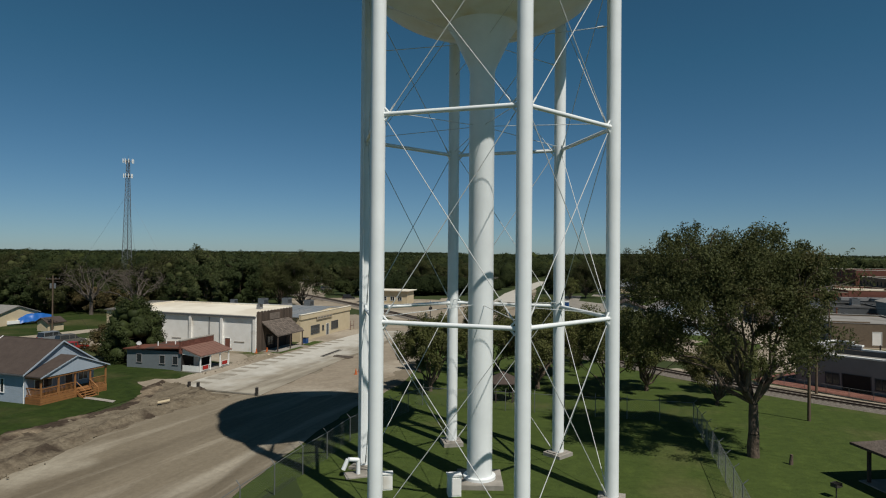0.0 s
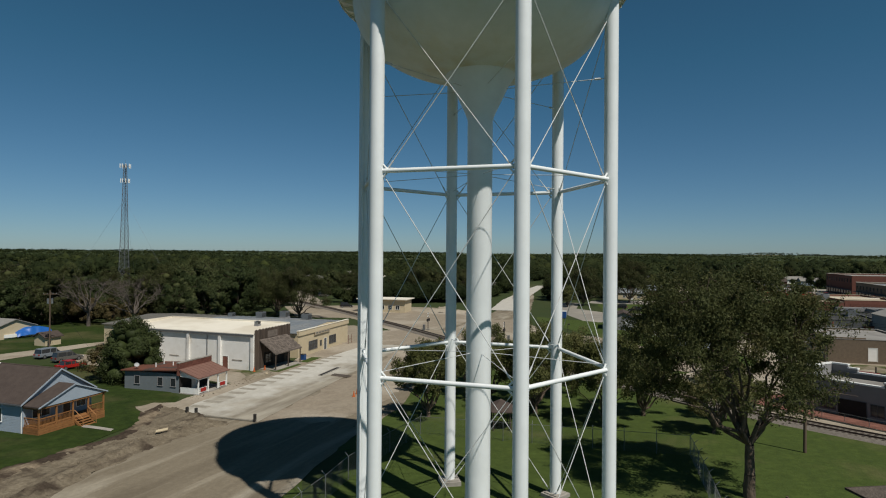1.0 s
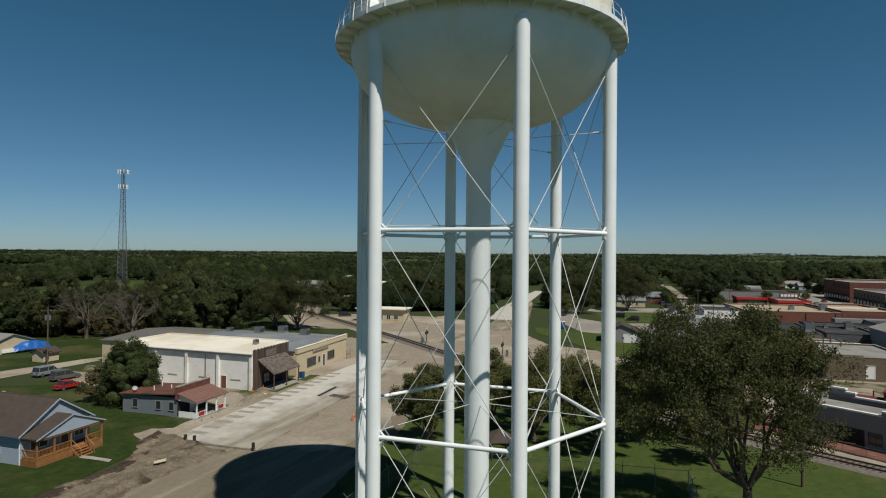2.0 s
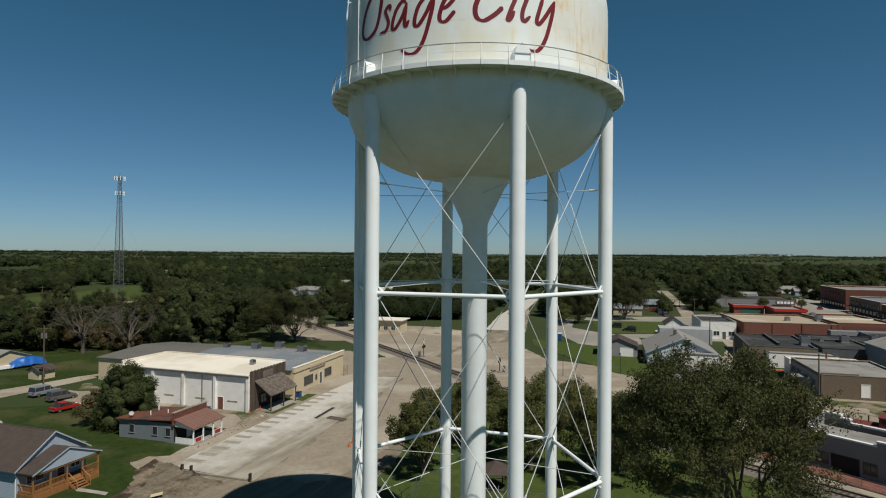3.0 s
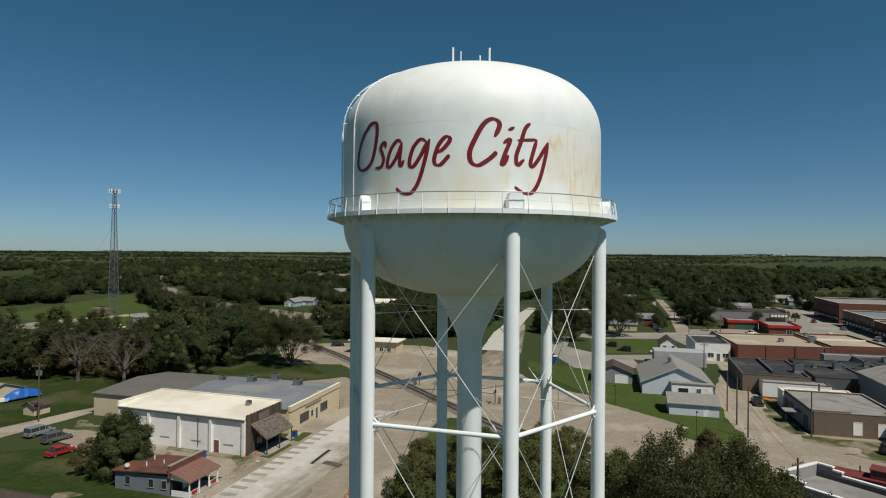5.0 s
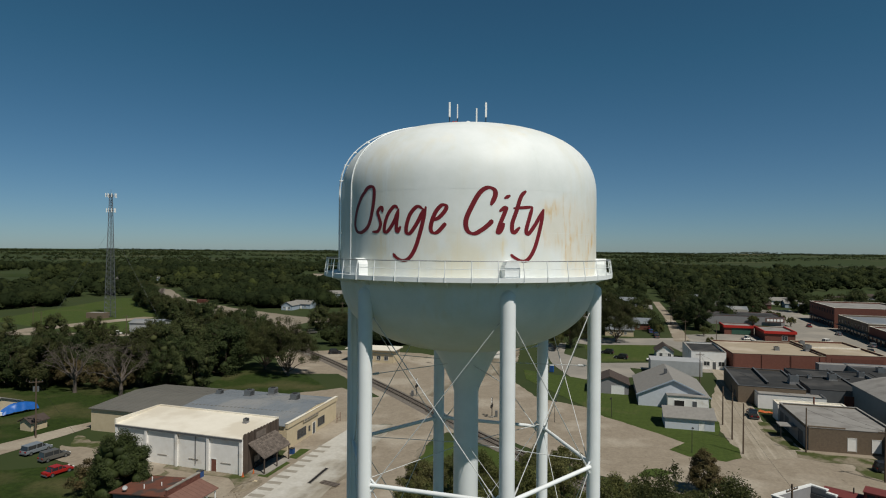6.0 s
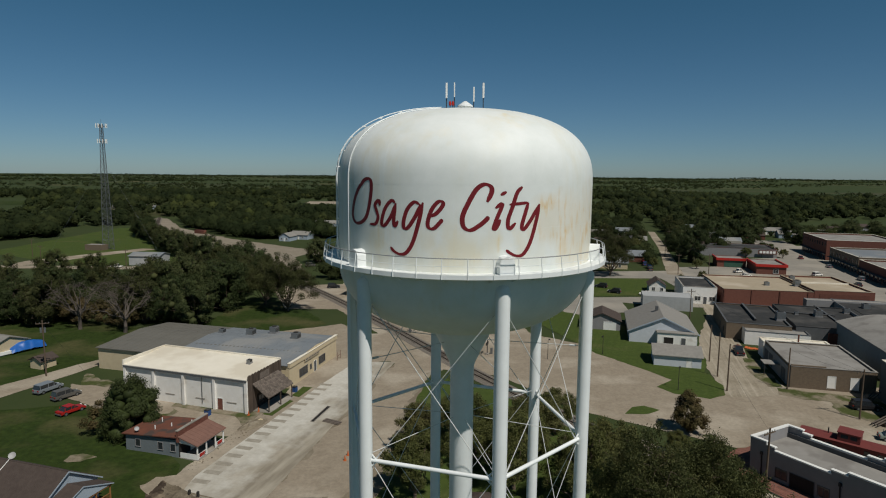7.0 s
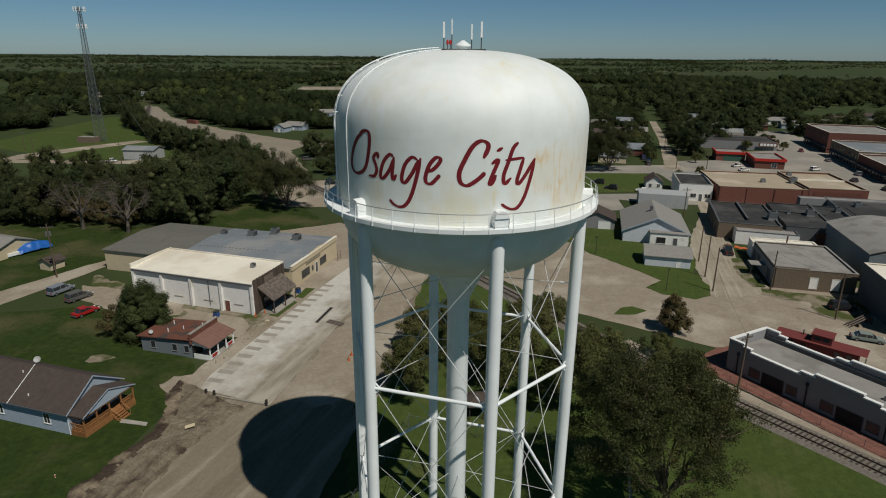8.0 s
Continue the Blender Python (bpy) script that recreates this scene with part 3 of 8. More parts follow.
sheet("lawn_north", [(53, 200), (74, 202), (88, 235), (68, 240), (58, 236)], 0.03, M["mown"], label="green grass between gravel drives", cat="lawn")
sheet("lawn_west", [(-110, 112), (-83, 108), (-73, 122), (-72, 136), (-60, 150), (-120, 165)], 0.03, M["grass"], label="green grass behind the drive", cat="lawn")
sheet("lawn_crossing", [(-64, 152), (-38, 150), (-30, 160), (-44, 185), (-62, 190)], 0.03, M["grass"], label="green grass beside the railway", cat="lawn")
sheet("road", [(-14.5, 20), (-27, 5), (-32, 30), (-32, 50), (-32, 64), (-34, 74), (-24, 72), (-17, 95), (-8, 128), (-11, 142), (-2, 158), (8, 176), (15, 200), (26, 255), (36, 330), (46, 328),
               (36, 255), (27, 200), (20, 180), (24, 150), (38, 132), (44, 112), (57, 108), (63, 112), (70, 108), (66, 88), (48, 86), (33, 98), (14, 118), (0.5, 122), (-1.8, 113), (-4.0, 95), (-5.4, 77), (-9.4, 60), (-14, 36)],
      0.05, M["dirt"], label="rutted bare earth street under reconstruction", cat="road")
sheet("lot_west", [(-57, 108), (-32, 98), (-28, 97), (-29, 88), (-33, 88.5), (-44, 93), (-52, 98), (-59, 104)], 0.045, M["gravel"],
      label="pale gravel yard beside the warehouse", cat="yard")
sheet("driveway", [(-86, 90), (-72, 124), (-64, 136), (-68, 137), (-77, 124), (-96, 90)], 0.06, M["gravel"], 0.3, label="pale gravel drive", cat="driveway")
sheet("road_dust", [(-21.6, 69.5), (-12.6, 66.5), (-7.4, 80), (-5.6, 95), (-3.4, 110), (-1.5, 121), (-8.2, 127), (-13.2, 106), (-17.2, 88)], 0.06, M["gravel"], 1.6, 0.8, label="pale dust on the street beside the slab", cat="earth")
sheet("forecourt", [(-28.4, 104), (-25, 103.4), (-21.4, 113), (-16.8, 126), (-9.5, 127), (-4, 118), (2, 121), (5, 140), (-2, 152), (-16, 150), (-23, 142), (-26, 132)], 0.056, M["gravel"], label="bare gravelly earth before the shop", cat="yard")
sheet("lot_north", [(-24, 130), (-68, 140), (-50, 150), (-40, 152), (-26, 160), (-16, 148), (-14, 130)], 0.04, M["gravel"],
      label="pale gravel yard behind the tan building", cat="yard")
sheet("lot_crossing", [(-46, 178), (-30, 178), (-10, 142), (12, 170), (10, 200), (-6, 214), (-34, 220), (-60, 214)], 0.04, M["gravel"],
      label="dusty gravel yard by the level crossing", cat="yard")
sheet("gravel_corridor", [(-44, 200), (-52, 240), (-70, 290), (-62, 316), (-88, 335), (-130, 372), (-190, 440), (-240, 530), (-252, 530), (-203, 423), (-155, 346), (-103, 286), (-49, 210)],
      0.04, M["yard"], 1.5, 4, label="brown gravel yard along the railway", cat="yard")
sheet("cross_street", [(-62, 300), (-30, 318), (0, 330), (0, 338), (-34, 327), (-70, 316)], 0.05, M["gravel"], label="gravel side street", cat="road")
sheet("alley", [(56, 106), (59, 120), (63.5, 136), (70, 150), (82, 172), (90, 196), (96, 194), (87, 168), (78, 146), (72, 128), (70, 108)], 0.07, M["ruts"],
      label="gravel alley with wheel tracks", cat="road")
sheet("side_street", [(40, 172), (60, 176), (62, 190), (70, 186), (100, 180), (160, 180), (185, 230), (240, 350), (215, 352), (160, 240), (152, 218), (125, 250),
                      (108, 256), (60, 252), (56, 240), (60, 236), (92, 236), (90, 200), (54, 198), (46, 215), (52, 240), (42, 240), (38, 196)],
      0.05, M["asphalt"], 0.3, 3, label="worn grey town street", cat="road")
sheet("residential_street", [(98.5, 246), (105, 244.5), (133, 336), (161.5, 434), (157, 435.5), (128.5, 337.5)], 0.07, M["gravel"], 0.3, 3, label="pale straight residential street", cat="road")
sheet("main_street", [(108, 246), (120, 226), (150, 205), (172, 212), (182, 249), (196, 292), (214, 340), (226, 380), (196, 382), (182, 335), (178, 300), (146, 292), (140, 270), (110, 266)], 0.06, M["asphalt"], 0.3, 3,
      label="wide worn pale main street", cat="road")
sheet("far_yard", [(-172, 770), (-78, 770), (-74, 835), (-180, 835)], 0.3, M["gravel"], 3, 12, label="pale gravel yard far beyond the town", cat="yard")
sheet("far_field", [(-190, 640), (-82, 640), (-72, 768), (-185, 768)], 0.3, M["grass"], 4, 12, label="green field far beyond the town", cat="field")
sheet("far_field", [(-640, 700), (-500, 720), (-520, 820), (-680, 800)], 0.3, M["grass"], 4, 12, label="green field far beyond the town", cat="field")
sheet("track_verge", [(71.5, 24), (66, 33), (45.5, 70.5), (40.5, 78), (33.5, 88), (31, 86.5), (51, 56), (69, 25)], 0.05, M["gravel"], 0.4, 1.5, label="strip of pale gravel beside the track", cat="gravel")
sheet("weeds", [(68.5, 111), (73, 109.3), (85, 106), (83.5, 99), (76, 95), (72, 99), (75, 104), (67, 107)], 0.075, M["weeds"], 1.2, 1.2, label="weedy ground in front of the brick workshop", cat="ground")
sheet("weeds", [(67, 112), (70, 112), (75, 130), (72, 131), (68, 122)], 0.085, M["weeds"], 0.8, 1.2, label="weedy strip along the workshop wall", cat="ground")
sheet("weeds", [(-72, 118), (-57, 108.5), (-47, 104.5), (-45, 97), (-52, 95.5), (-62, 102), (-68, 108)], 0.075, M["weeds"], 1.2, 1.2, label="weedy gravel behind the parked cars", cat="ground")
sheet("weeds", [(-30.6, 92), (-29, 99), (-33, 100), (-48, 104), (-47.5, 101.5), (-33.5, 96)], 0.075, M["weeds"], 0.8, 1.2, label="weeds along the warehouse wall", cat="ground")
sheet("lawn_strip", [(-29.6, 97.4), (-27.6, 96.6), (-25.6, 103.4), (-27.2, 104.4)], 0.1, M["mown"], 0.25, 0.7, label="small grass patch before the warehouse", cat="lawn")
sheet("lawn_strip", [(-26.6, 106.2), (-25.0, 105.4), (-23.6, 110.4), (-25.4, 110.8)], 0.1, M["mown"], 0.25, 0.7, label="small grass patch before the tan shop", cat="lawn")
sheet("parking", [(-71, 112), (-58, 108.5), (-47, 104), (-46, 97.5), (-50, 96), (-57, 97.8), (-64, 102.5), (-69, 105)], 0.082, M["gravel"], 1.0, 1.0, label="weedy gravel where the cars park", cat="yard")
sheet("gravel_patch", [(-84, 92.5), (-75, 92.5), (-71.5, 95), (-74, 98), (-84, 98.5)], 0.05, M["gravel"], 0.8, 1.2, label="pale gravel patch in the grass", cat="ground")
sheet("far_field", [(470, 1180), (980, 1230), (1150, 1640), (560, 1580)], 0.4, M["field"], 8, 30, label="wide green field towards the horizon", cat="field")
sheet("far_field", [(-900, 1750), (-300, 1800), (-250, 1960), (-980, 1900)], 0.4, M["field"], 8, 30, label="wide green field towards the horizon", cat="field")
sheet("lot_depot", [(-1, 122.5), (14, 117.5), (26, 99.5), (36, 93), (47, 85), (66, 88.5), (70, 107.5), (60, 112), (52, 120), (43, 136), (26, 150), (20, 178), (8, 174), (2, 158), (-5, 142)], 0.065, M["gravel"],
      label="wide dusty gravel lot beside the railway", cat="yard")
sheet("yard_brick", [(63, 112), (60, 94), (52, 86), (50, 80), (72, 42), (92, 60), (100, 100), (92, 112), (74, 112)], 0.04, M["gravel"], label="dusty yard behind the depot", cat="yard")
sheet("mast_lawn", [(-230, 300), (-160, 262), (-120, 262), (-112, 300), (-140, 330), (-190, 420), (-235, 440)], 0.03, M["mown"], 1.0, 4, label="green grass round the mast", cat="lawn")
sheet("mast_drive", [(-190, 254), (-180, 262), (-168, 288), (-150, 318), (-160, 320), (-176, 296), (-190, 272)], 0.06, M["gravel"], 0.5, 3, label="gravel track to the mast", cat="driveway")
sheet("mast_lane", [(-200, 252), (-116, 250), (-112, 262), (-124, 264), (-136, 258), (-200, 260)], 0.06, M["gravel"], 0.5, 3, label="gravel lane", cat="driveway")
sheet("island", [(33.9, 98.1), (36.2, 101.2), (38.5, 101.8), (40.8, 99.9), (38, 98)], 0.09, M["mown"], 0.2, 0.7, label="small grass island in the gravel", cat="lawn")
pave = sheet("pavement", [(-32.6, 72.3), (-21.7, 68), (-17.5, 88), (-13.5, 106), (-8.5, 126.6), (-17.4, 126.2), (-21.9, 113), (-26.0, 99), (-29.8, 86), (-32.6, 76)], 0.1, M["slab"], 0.12, 2.5,
             label="fresh pale concrete road slab", cat="road")

sheet("pavement_far", [(14, 206), (22, 204), (30, 246), (50, 330), (58, 362), (53, 364), (42, 327), (22, 250)], 0.13, M["slab_clean"], 0.3, 2.5, label="new pale concrete road beyond the crossing", cat="road")

# ---- tower ----
TC = (2.45, 38.42)
TZ = 1.85
PHASE = radians(-77.2)
tower = thing("water_tower", pose(TC[0], TC[1], TZ), "white steel water tower on six legs with red lettering", "water tower")


def leg_xy(k, r=8.28):
    a = PHASE + k * math.pi / 3
    return r * math.cos(a), r * math.sin(a)


def zt(z):
    return z - TZ


def tank_profile():
    out = []
    for i in range(25):                     # bowl
        t = i / 24 * math.pi / 2
        c, q = math.sin(t) ** (2 / 2.3), math.cos(t) ** (2 / 2.3)
        out.append((8.35 * c, zt(36.3 - 4.85 * q)))
    for z in (37.5, 38.5, 39.5, 40.5):
        out.append((8.35, zt(z)))
    for i in range(28):                     # dome
        t = i / 27 * math.pi / 2
        c, q = math.cos(t) ** (2 / 2.5), math.sin(t) ** (2 / 2.5)
        out.append((8.35 * c if i < 27 else 0, zt(41.3 + 4.72 * q)))
    return out


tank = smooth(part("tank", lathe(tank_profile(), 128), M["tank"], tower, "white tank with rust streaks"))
for z in (38.95, 41.25):
    seam = [(8.352 * math.cos(2 * math.pi * i / 96), 8.352 * math.sin(2 * math.pi * i / 96), zt(z)) for i in range(97)]
    smooth(part("weld_seam", tubes([(p, q, 0.003) for p, q in zip(seam, seam[1:])], 5), M["tower"], tower))
for k, (z0, z1) in enumerate(((36.5, 38.95), (38.95, 41.25))):
    for i in range(10):
        a = radians(-107 + 36 * i + 18 * k)
        smooth(part("weld_seam", tubes([((8.352 * math.cos(a), 8.352 * math.sin(a), zt(z0)), (8.352 * math.cos(a), 8.352 * math.sin(a), zt(z1)), 0.0025)], 5), M["tank"], tower))
for i in range(12):
    a = radians(-95 + 30 * i)
    pts = [(r * math.cos(a) * 1.0004, r * math.sin(a) * 1.0004, z) for r, z in tank_profile()[29:50]]
    smooth(part("weld_seam", tubes([(p, q, 0.002) for p, q in zip(pts, pts[1:])], 4), M["tank"], tower))
column = smooth(part("column", lathe([(0, zt(2.2)), (1.05, zt(2.2)), (1.05, zt(2.4)), (0.82, zt(2.42)), (0.82, zt(28.6)), (0.95, zt(29.0)), (1.9, zt(31.0)), (2.25, zt(31.5)), (2.5, zt(31.9)), (0, zt(31.9))], 48), M["tower"], tower))
part("pedestal", boxes((-1.45, 1.45, -1.45, 1.45, -0.35, 0.38)), M["concrete"], tower, "square concrete pedestal")
for k in range(6):
    x, y = leg_xy(k)
    bm = bmesh.new()
    tube(bm, (x, y, 0.1), (x, y, zt(35.45)), 0.42, n=28)
    top = bmesh.ops.create_uvsphere(bm, u_segments=28, v_segments=12, radius=0.42)["verts"]
    bmesh.ops.translate(bm, verts=top, vec=(x, y, zt(35.45)))
    leg = smooth(part("leg", bm, M["tower"], tower))
    a = PHASE + k * math.pi / 3
    m = Matrix.Rotation(a, 4, "Z")
    bm = boxes((7.48, 9.08, -0.76, 0.76, -0.5, 0.22), (7.65, 8.9, -0.55, 0.55, 0.22, 0.3))
    bmesh.ops.transform(bm, matrix=m, verts=bm.verts)
    part("footing", bm, M["concrete"], tower, "square concrete footing")
    # rounded saddle between leg and shell
    bm = bmesh.new()
    prism(bm, [(-0.2, zt(34.2)), (0.2, zt(34.2)), (0.36, zt(35.5)), (0.36, zt(36.3)), (-0.36, zt(36.3)), (-0.36, zt(35.5))], -8.3, -7.3)
    bmesh.ops.transform(bm, matrix=Matrix.Rotation(a + math.pi / 2, 4, "Z"), verts=bm.verts)
    part("saddle", bm, M["tower"], tower)
for z in (24.5, 12.9):
    for k in range(6):
        (xa, ya), (xb, yb) = leg_xy(k), leg_xy(k + 1)
        bm = bmesh.new()
        tube(bm, (xa, ya, zt(z)), (xb, yb, zt(z)), 0.13, n=10)
        d = Vector((xb - xa, yb - ya, 0)).normalized()
        for sx, sy, sg in ((xa, ya, 1), (xb, yb, -1)):
            for dz in (-0.35, 0.35):
                tube(bm, (sx + sg * d.x * 0.42, sy + sg * d.y * 0.42, zt(z) + dz), (sx + sg * d.x * 0.75, sy + sg * d.y * 0.75, zt(z)), 0.06, n=6)
        smooth(part("strut", bm, M["tower"], tower))
        smooth(part("spoke", tubes([((xa, ya, zt(z) + 0.25), (xa * 0.1, ya * 0.1, zt(z) + 0.55), 0.022)], 6), M["rod"], tower))
for k in range(6):
    xa, ya = leg_xy(k)
    rod = tubes([((xa * 0.95, ya * 0.95, zt(30.75)), (xa * 0.21, ya * 0.21, zt(30.6)), 0.024), ((xa * 0.93, ya * 0.93, zt(30.75)), (xa * 0.88, ya * 0.88, zt(30.74)), 0.07)], 6)
    smooth(part("spoke", rod, M["rod"], tower))
TIERS = ((2.3, 12.6), (13.2, 24.2), (24.35, 34.1))
for z0, z1 in TIERS:
    for k in range(6):
        (xa, ya), (xb, yb) = leg_xy(k, 8.2), leg_xy(k + 1, 8.2)
        d = Vector((xb - xa, yb - ya, 0)).normalized() * 0.42
        for p, q in (((xa + d.x, ya + d.y, zt(z0)), (xb - d.x, yb - d.y, zt(z1))), ((xb - d.x, yb - d.y, zt(z0)), (xa + d.x, ya + d.y, zt(z1)))):
            p, q = Vector(p), Vector(q)
            e = (q - p).normalized()
            bm = bmesh.new()
            tube(bm, p, q, 0.026, n=6)
            tube(bm, p + e * 0.2, p + e * 0.9, 0.05, n=6)
            smooth(part("tie_rod", bm, M["rod"], tower))

# balcony
part("balcony_floor", lathe([(8.3, zt(36.42)), (9.28, zt(36.42)), (9.28, zt(36.5)), (8.3, zt(36.5))], 96), M["tower"], tower)
smooth(part("fascia", lathe([(9.28, zt(36.31)), (9.32, zt(36.31)), (9.32, zt(36.56)), (9.28, zt(36.56)), (9.28, zt(36.31))], 96), M["tower"], tower))
for z, r in ((37.42, 0.03), (37.0, 0.014)):
    ring = [(9.22 * math.cos(2 * math.pi * i / 96), 9.22 * math.sin(2 * math.pi * i / 96), zt(z)) for i in range(97)]
    for k in range(0, 96, 4):
        smooth(part("handrail" if r > 0.02 else "mid_rail", tubes([(p, q, r) for p, q in zip(ring[k:k + 4], ring[k + 1:k + 5])], 6), M["galvanised" if r > 0.02 else "tower"], tower))
for i in range(42):
    a = radians(-91.1) + 2 * math.pi * i / 42
    x, y = 9.22 * math.cos(a), 9.22 * math.sin(a)
    part("rail_post", tubes([((x * 1.012, y * 1.012, zt(36.3)), (x * 1.012, y * 1.012, zt(36.6)), 0.03), ((x * 1.012, y * 1.012, zt(36.6)), (x, y, zt(37.42)), 0.026)], 6), M["tower"], tower)
    bm = bmesh.new()
    prism(bm, [(8.3, zt(35.95)), (9.27, zt(36.33)), (9.27, zt(36.42)), (8.3, zt(36.42))], -0.02, 0.02)
    bmesh.ops.recalc_face_normals(bm, faces=bm.faces)
    bmesh.ops.transform(bm, matrix=Matrix.Rotation(a, 4, "Z"), verts=bm.verts)
    part("bracket", bm, M["tower"], tower)

# lettering on the shell: brush strokes as (arc, height) over the balcony floor
LETTERS = {
    "O": [[(-7.08, 4.69), (-6.64, 5.08), (-6.19, 5.12), (-6.05, 4.75), (-6.18, 3.87), (-6.51, 2.98), (-7.1, 2.59), (-7.65, 2.61), (-7.93, 3.04), (-7.74, 3.81), (-7.31, 4.5), (-6.86, 4.92)]],
    "s": [[(-5.38, 3.65), (-5.46, 3.95), (-5.76, 3.7), (-5.62, 3.32), (-5.53, 2.97), (-5.74, 2.61), (-6.21, 2.58)]],
    "a": [[(-4.31, 3.84), (-4.55, 3.97), (-4.97, 3.56), (-5.22, 2.94), (-5.22, 2.57), (-4.96, 2.63), (-4.54, 3.17), (-4.31, 3.75)], [(-4.27, 3.84), (-4.4, 2.99), (-4.35, 2.56), (-4.12, 2.86)]],
    "g": [[(-2.8, 3.79), (-3.13, 3.92), (-3.55, 3.5), (-3.77, 2.84), (-3.73, 2.48), (-3.48, 2.54), (-3.06, 3.14), (-2.74, 3.8)], [(-2.62, 3.91), (-2.87, 2.79), (-3.22, 1.69), (-3.59, 1.14), (-3.98, 1.01), (-4.38, 1.15), (-4.63, 1.38)]],
    "e": [[(-2.29, 3.16), (-1.89, 3.32), (-1.53, 3.74), (-1.54, 3.96), (-1.78, 3.95), (-2.12, 3.54), (-2.34, 2.88), (-2.28, 2.55), (-2.0, 2.52), (-1.66, 2.86), (-1.53, 3.03)]],
    "C": [[(0.86, 3.97), (1.1, 4.51), (1.03, 4.81), (0.67, 4.91), (0.25, 4.61), (-0.16, 3.89), (-0.45, 3.18), (-0.38, 2.64), (-0.02, 2.46), (0.45, 2.71), (0.81, 3.01), (0.96, 3.2)]],
    "i": [[(1.59, 4.35), (1.93, 4.52)], [(1.32, 3.65), (1.66, 3.88), (1.66, 3.7), (1.41, 3.09), (1.24, 2.55), (1.39, 2.61), (1.6, 3.04)]],
    "t": [[(2.84, 4.79), (2.54, 4.47), (2.29, 3.73), (2.04, 3.0), (2.11, 2.52), (2.49, 2.84)], [(2.1, 3.84), (2.72, 3.89), (3.23, 3.94)]],
    "y": [[(3.23, 3.94), (3.03, 3.29), (2.86, 2.68), (2.97, 2.47), (3.38, 2.95), (3.95, 3.85)], [(3.95, 3.85), (3.74, 2.86), (3.39, 1.74), (2.98, 1.12), (2.58, 1.04), (2.18, 1.21), (1.96, 1.38)]],
}


def brush(pts, w):
    """A stroke of even curve through the points, pressed hard in its middle and light at its ends."""
    p = [Vector(q) for q in pts]
    p = [p[0] * 2 - p[1]] + p + [p[-1] * 2 - p[-2]]
    line = []
    for i in range(1, len(p) - 2):
        for k in range(6):
            t = k / 6
            a, b, c, d = p[i - 1:i + 3]
            line.append(0.5 * ((2 * b) + (c - a) * t + (2 * a - 5 * b + 4 * c - d) * t * t + (3 * b - a - 3 * c + d) * t ** 3))
    line.append(p[-2])
    out = []
    for i, q in enumerate(line):
        d = (line[min(i + 1, len(line) - 1)] - line[max(i - 1, 0)]).normalized()
        nrm = Vector((-d.y, d.x))
        slant = 0.72 + 0.55 * abs(d.dot(Vector((0.25, 0.97))))
        end = min(1.0, 0.45 + 0.22 * min(i, len(line) - 1 - i))
        out.append((q + nrm * w * slant * end, q - nrm * w * slant * end))
    return out


for key, strokes in LETTERS.items():
    bm = bmesh.new()
    for k, st in enumerate(strokes):
        prev = None
        for pq in brush(st, 0.092 if key not in "OC" else 0.105):
            row = []
            for q in pq:
                a = -math.pi / 2 + q.x / 8.35
                r = 8.362 + 0.002 * k
                row.append(bm.verts.new((r * math.cos(a), r * math.sin(a), zt(36.4 + q.y))))
            if prev:
                bm.faces.new((prev[0], prev[1], row[1], row[0]))
            prev = row
    bmesh.ops.recalc_face_normals(bm, faces=bm.faces)
    part("letter", bm, M["letter"], tower, "dark red painted script letter " + key)

# ladder, hatch and aerials on the tower
hx, hy = leg_xy(4)
lx, ly = leg_xy(5)
ld = Vector((lx - hx, ly - hy, 0)).normalized()
bx, by = hx + 0.52, hy - 0.1
ox, oy = 0.03, 0.2
ladder = bmesh.new()
for s in (-1, 1):
    tube(ladder, (bx + s * ox, by + s * oy, 2.5), (bx + s * ox, by + s * oy, zt(36.4)), 0.03, n=6)
z = 2.6
while z < zt(36.3):
    tube(ladder, (bx - ox, by - oy, z), (bx + ox, by + oy, z), 0.015, n=5, caps=False)
    z += 0.3
part("ladder", ladder, M["tower"], tower)
for i in range(12):
    part("ladder_bracket", tubes([((hx, hy, 4 + i * 2.7), (bx + ox, by + oy, 4 + i * 2.7), 0.035)], 6), M["tower"], tower)
smooth(part("pipe", tubes([((hx - 0.1, hy - 0.55, 0.5), (hx - 0.1, hy - 0.55, zt(35.9)), 0.06)], 8), M["tower"], tower))


def over_dome(angle, off, z0=0.0, r_end=1.2):
    """A line up the shell and over the dome at a small distance from the plate."""
    out = [(8.35 + off, zt(36.5)), (8.35 + off, zt(39)), (8.35 + off, zt(41.2))]
    for i in range(1, 24):
        t = i / 24 * math.pi / 2
        c, q = math.cos(t) ** (2 / 2.5), math.sin(t) ** (2 / 2.5)
        if 8.35 * c > r_end:
            out.append(((8.35 + off) * c, zt(41.3 + (4.72 + off) * q)))
    return [(r * math.cos(angle), r * math.sin(angle), z) for r, z in out]


bm = bmesh.new()
A0 = radians(197)
for da in (-0.024, 0.024):
    pts = over_dome(A0 + da, 0.15)
    for p, q in zip(pts, pts[1:]):
        tube(bm, p, q, 0.03, n=6, caps=False)
pa, pb = over_dome(A0 - 0.024, 0.15), over_dome(A0 + 0.024, 0.15)
for (p, q), (p2, q2) in zip(zip(pa, pa[1:]), zip(pb, pb[1:])):
    p, q, p2, q2 = map(Vector, (p, q, p2, q2))
    n = max(1, int((q - p).length / 0.35))
    for k in range(n):
        tube(bm, p.lerp(q, k / n), p2.lerp(q2, k / n), 0.016, n=5, caps=False)
part("shell_ladder", bm, M["tower"], tower)
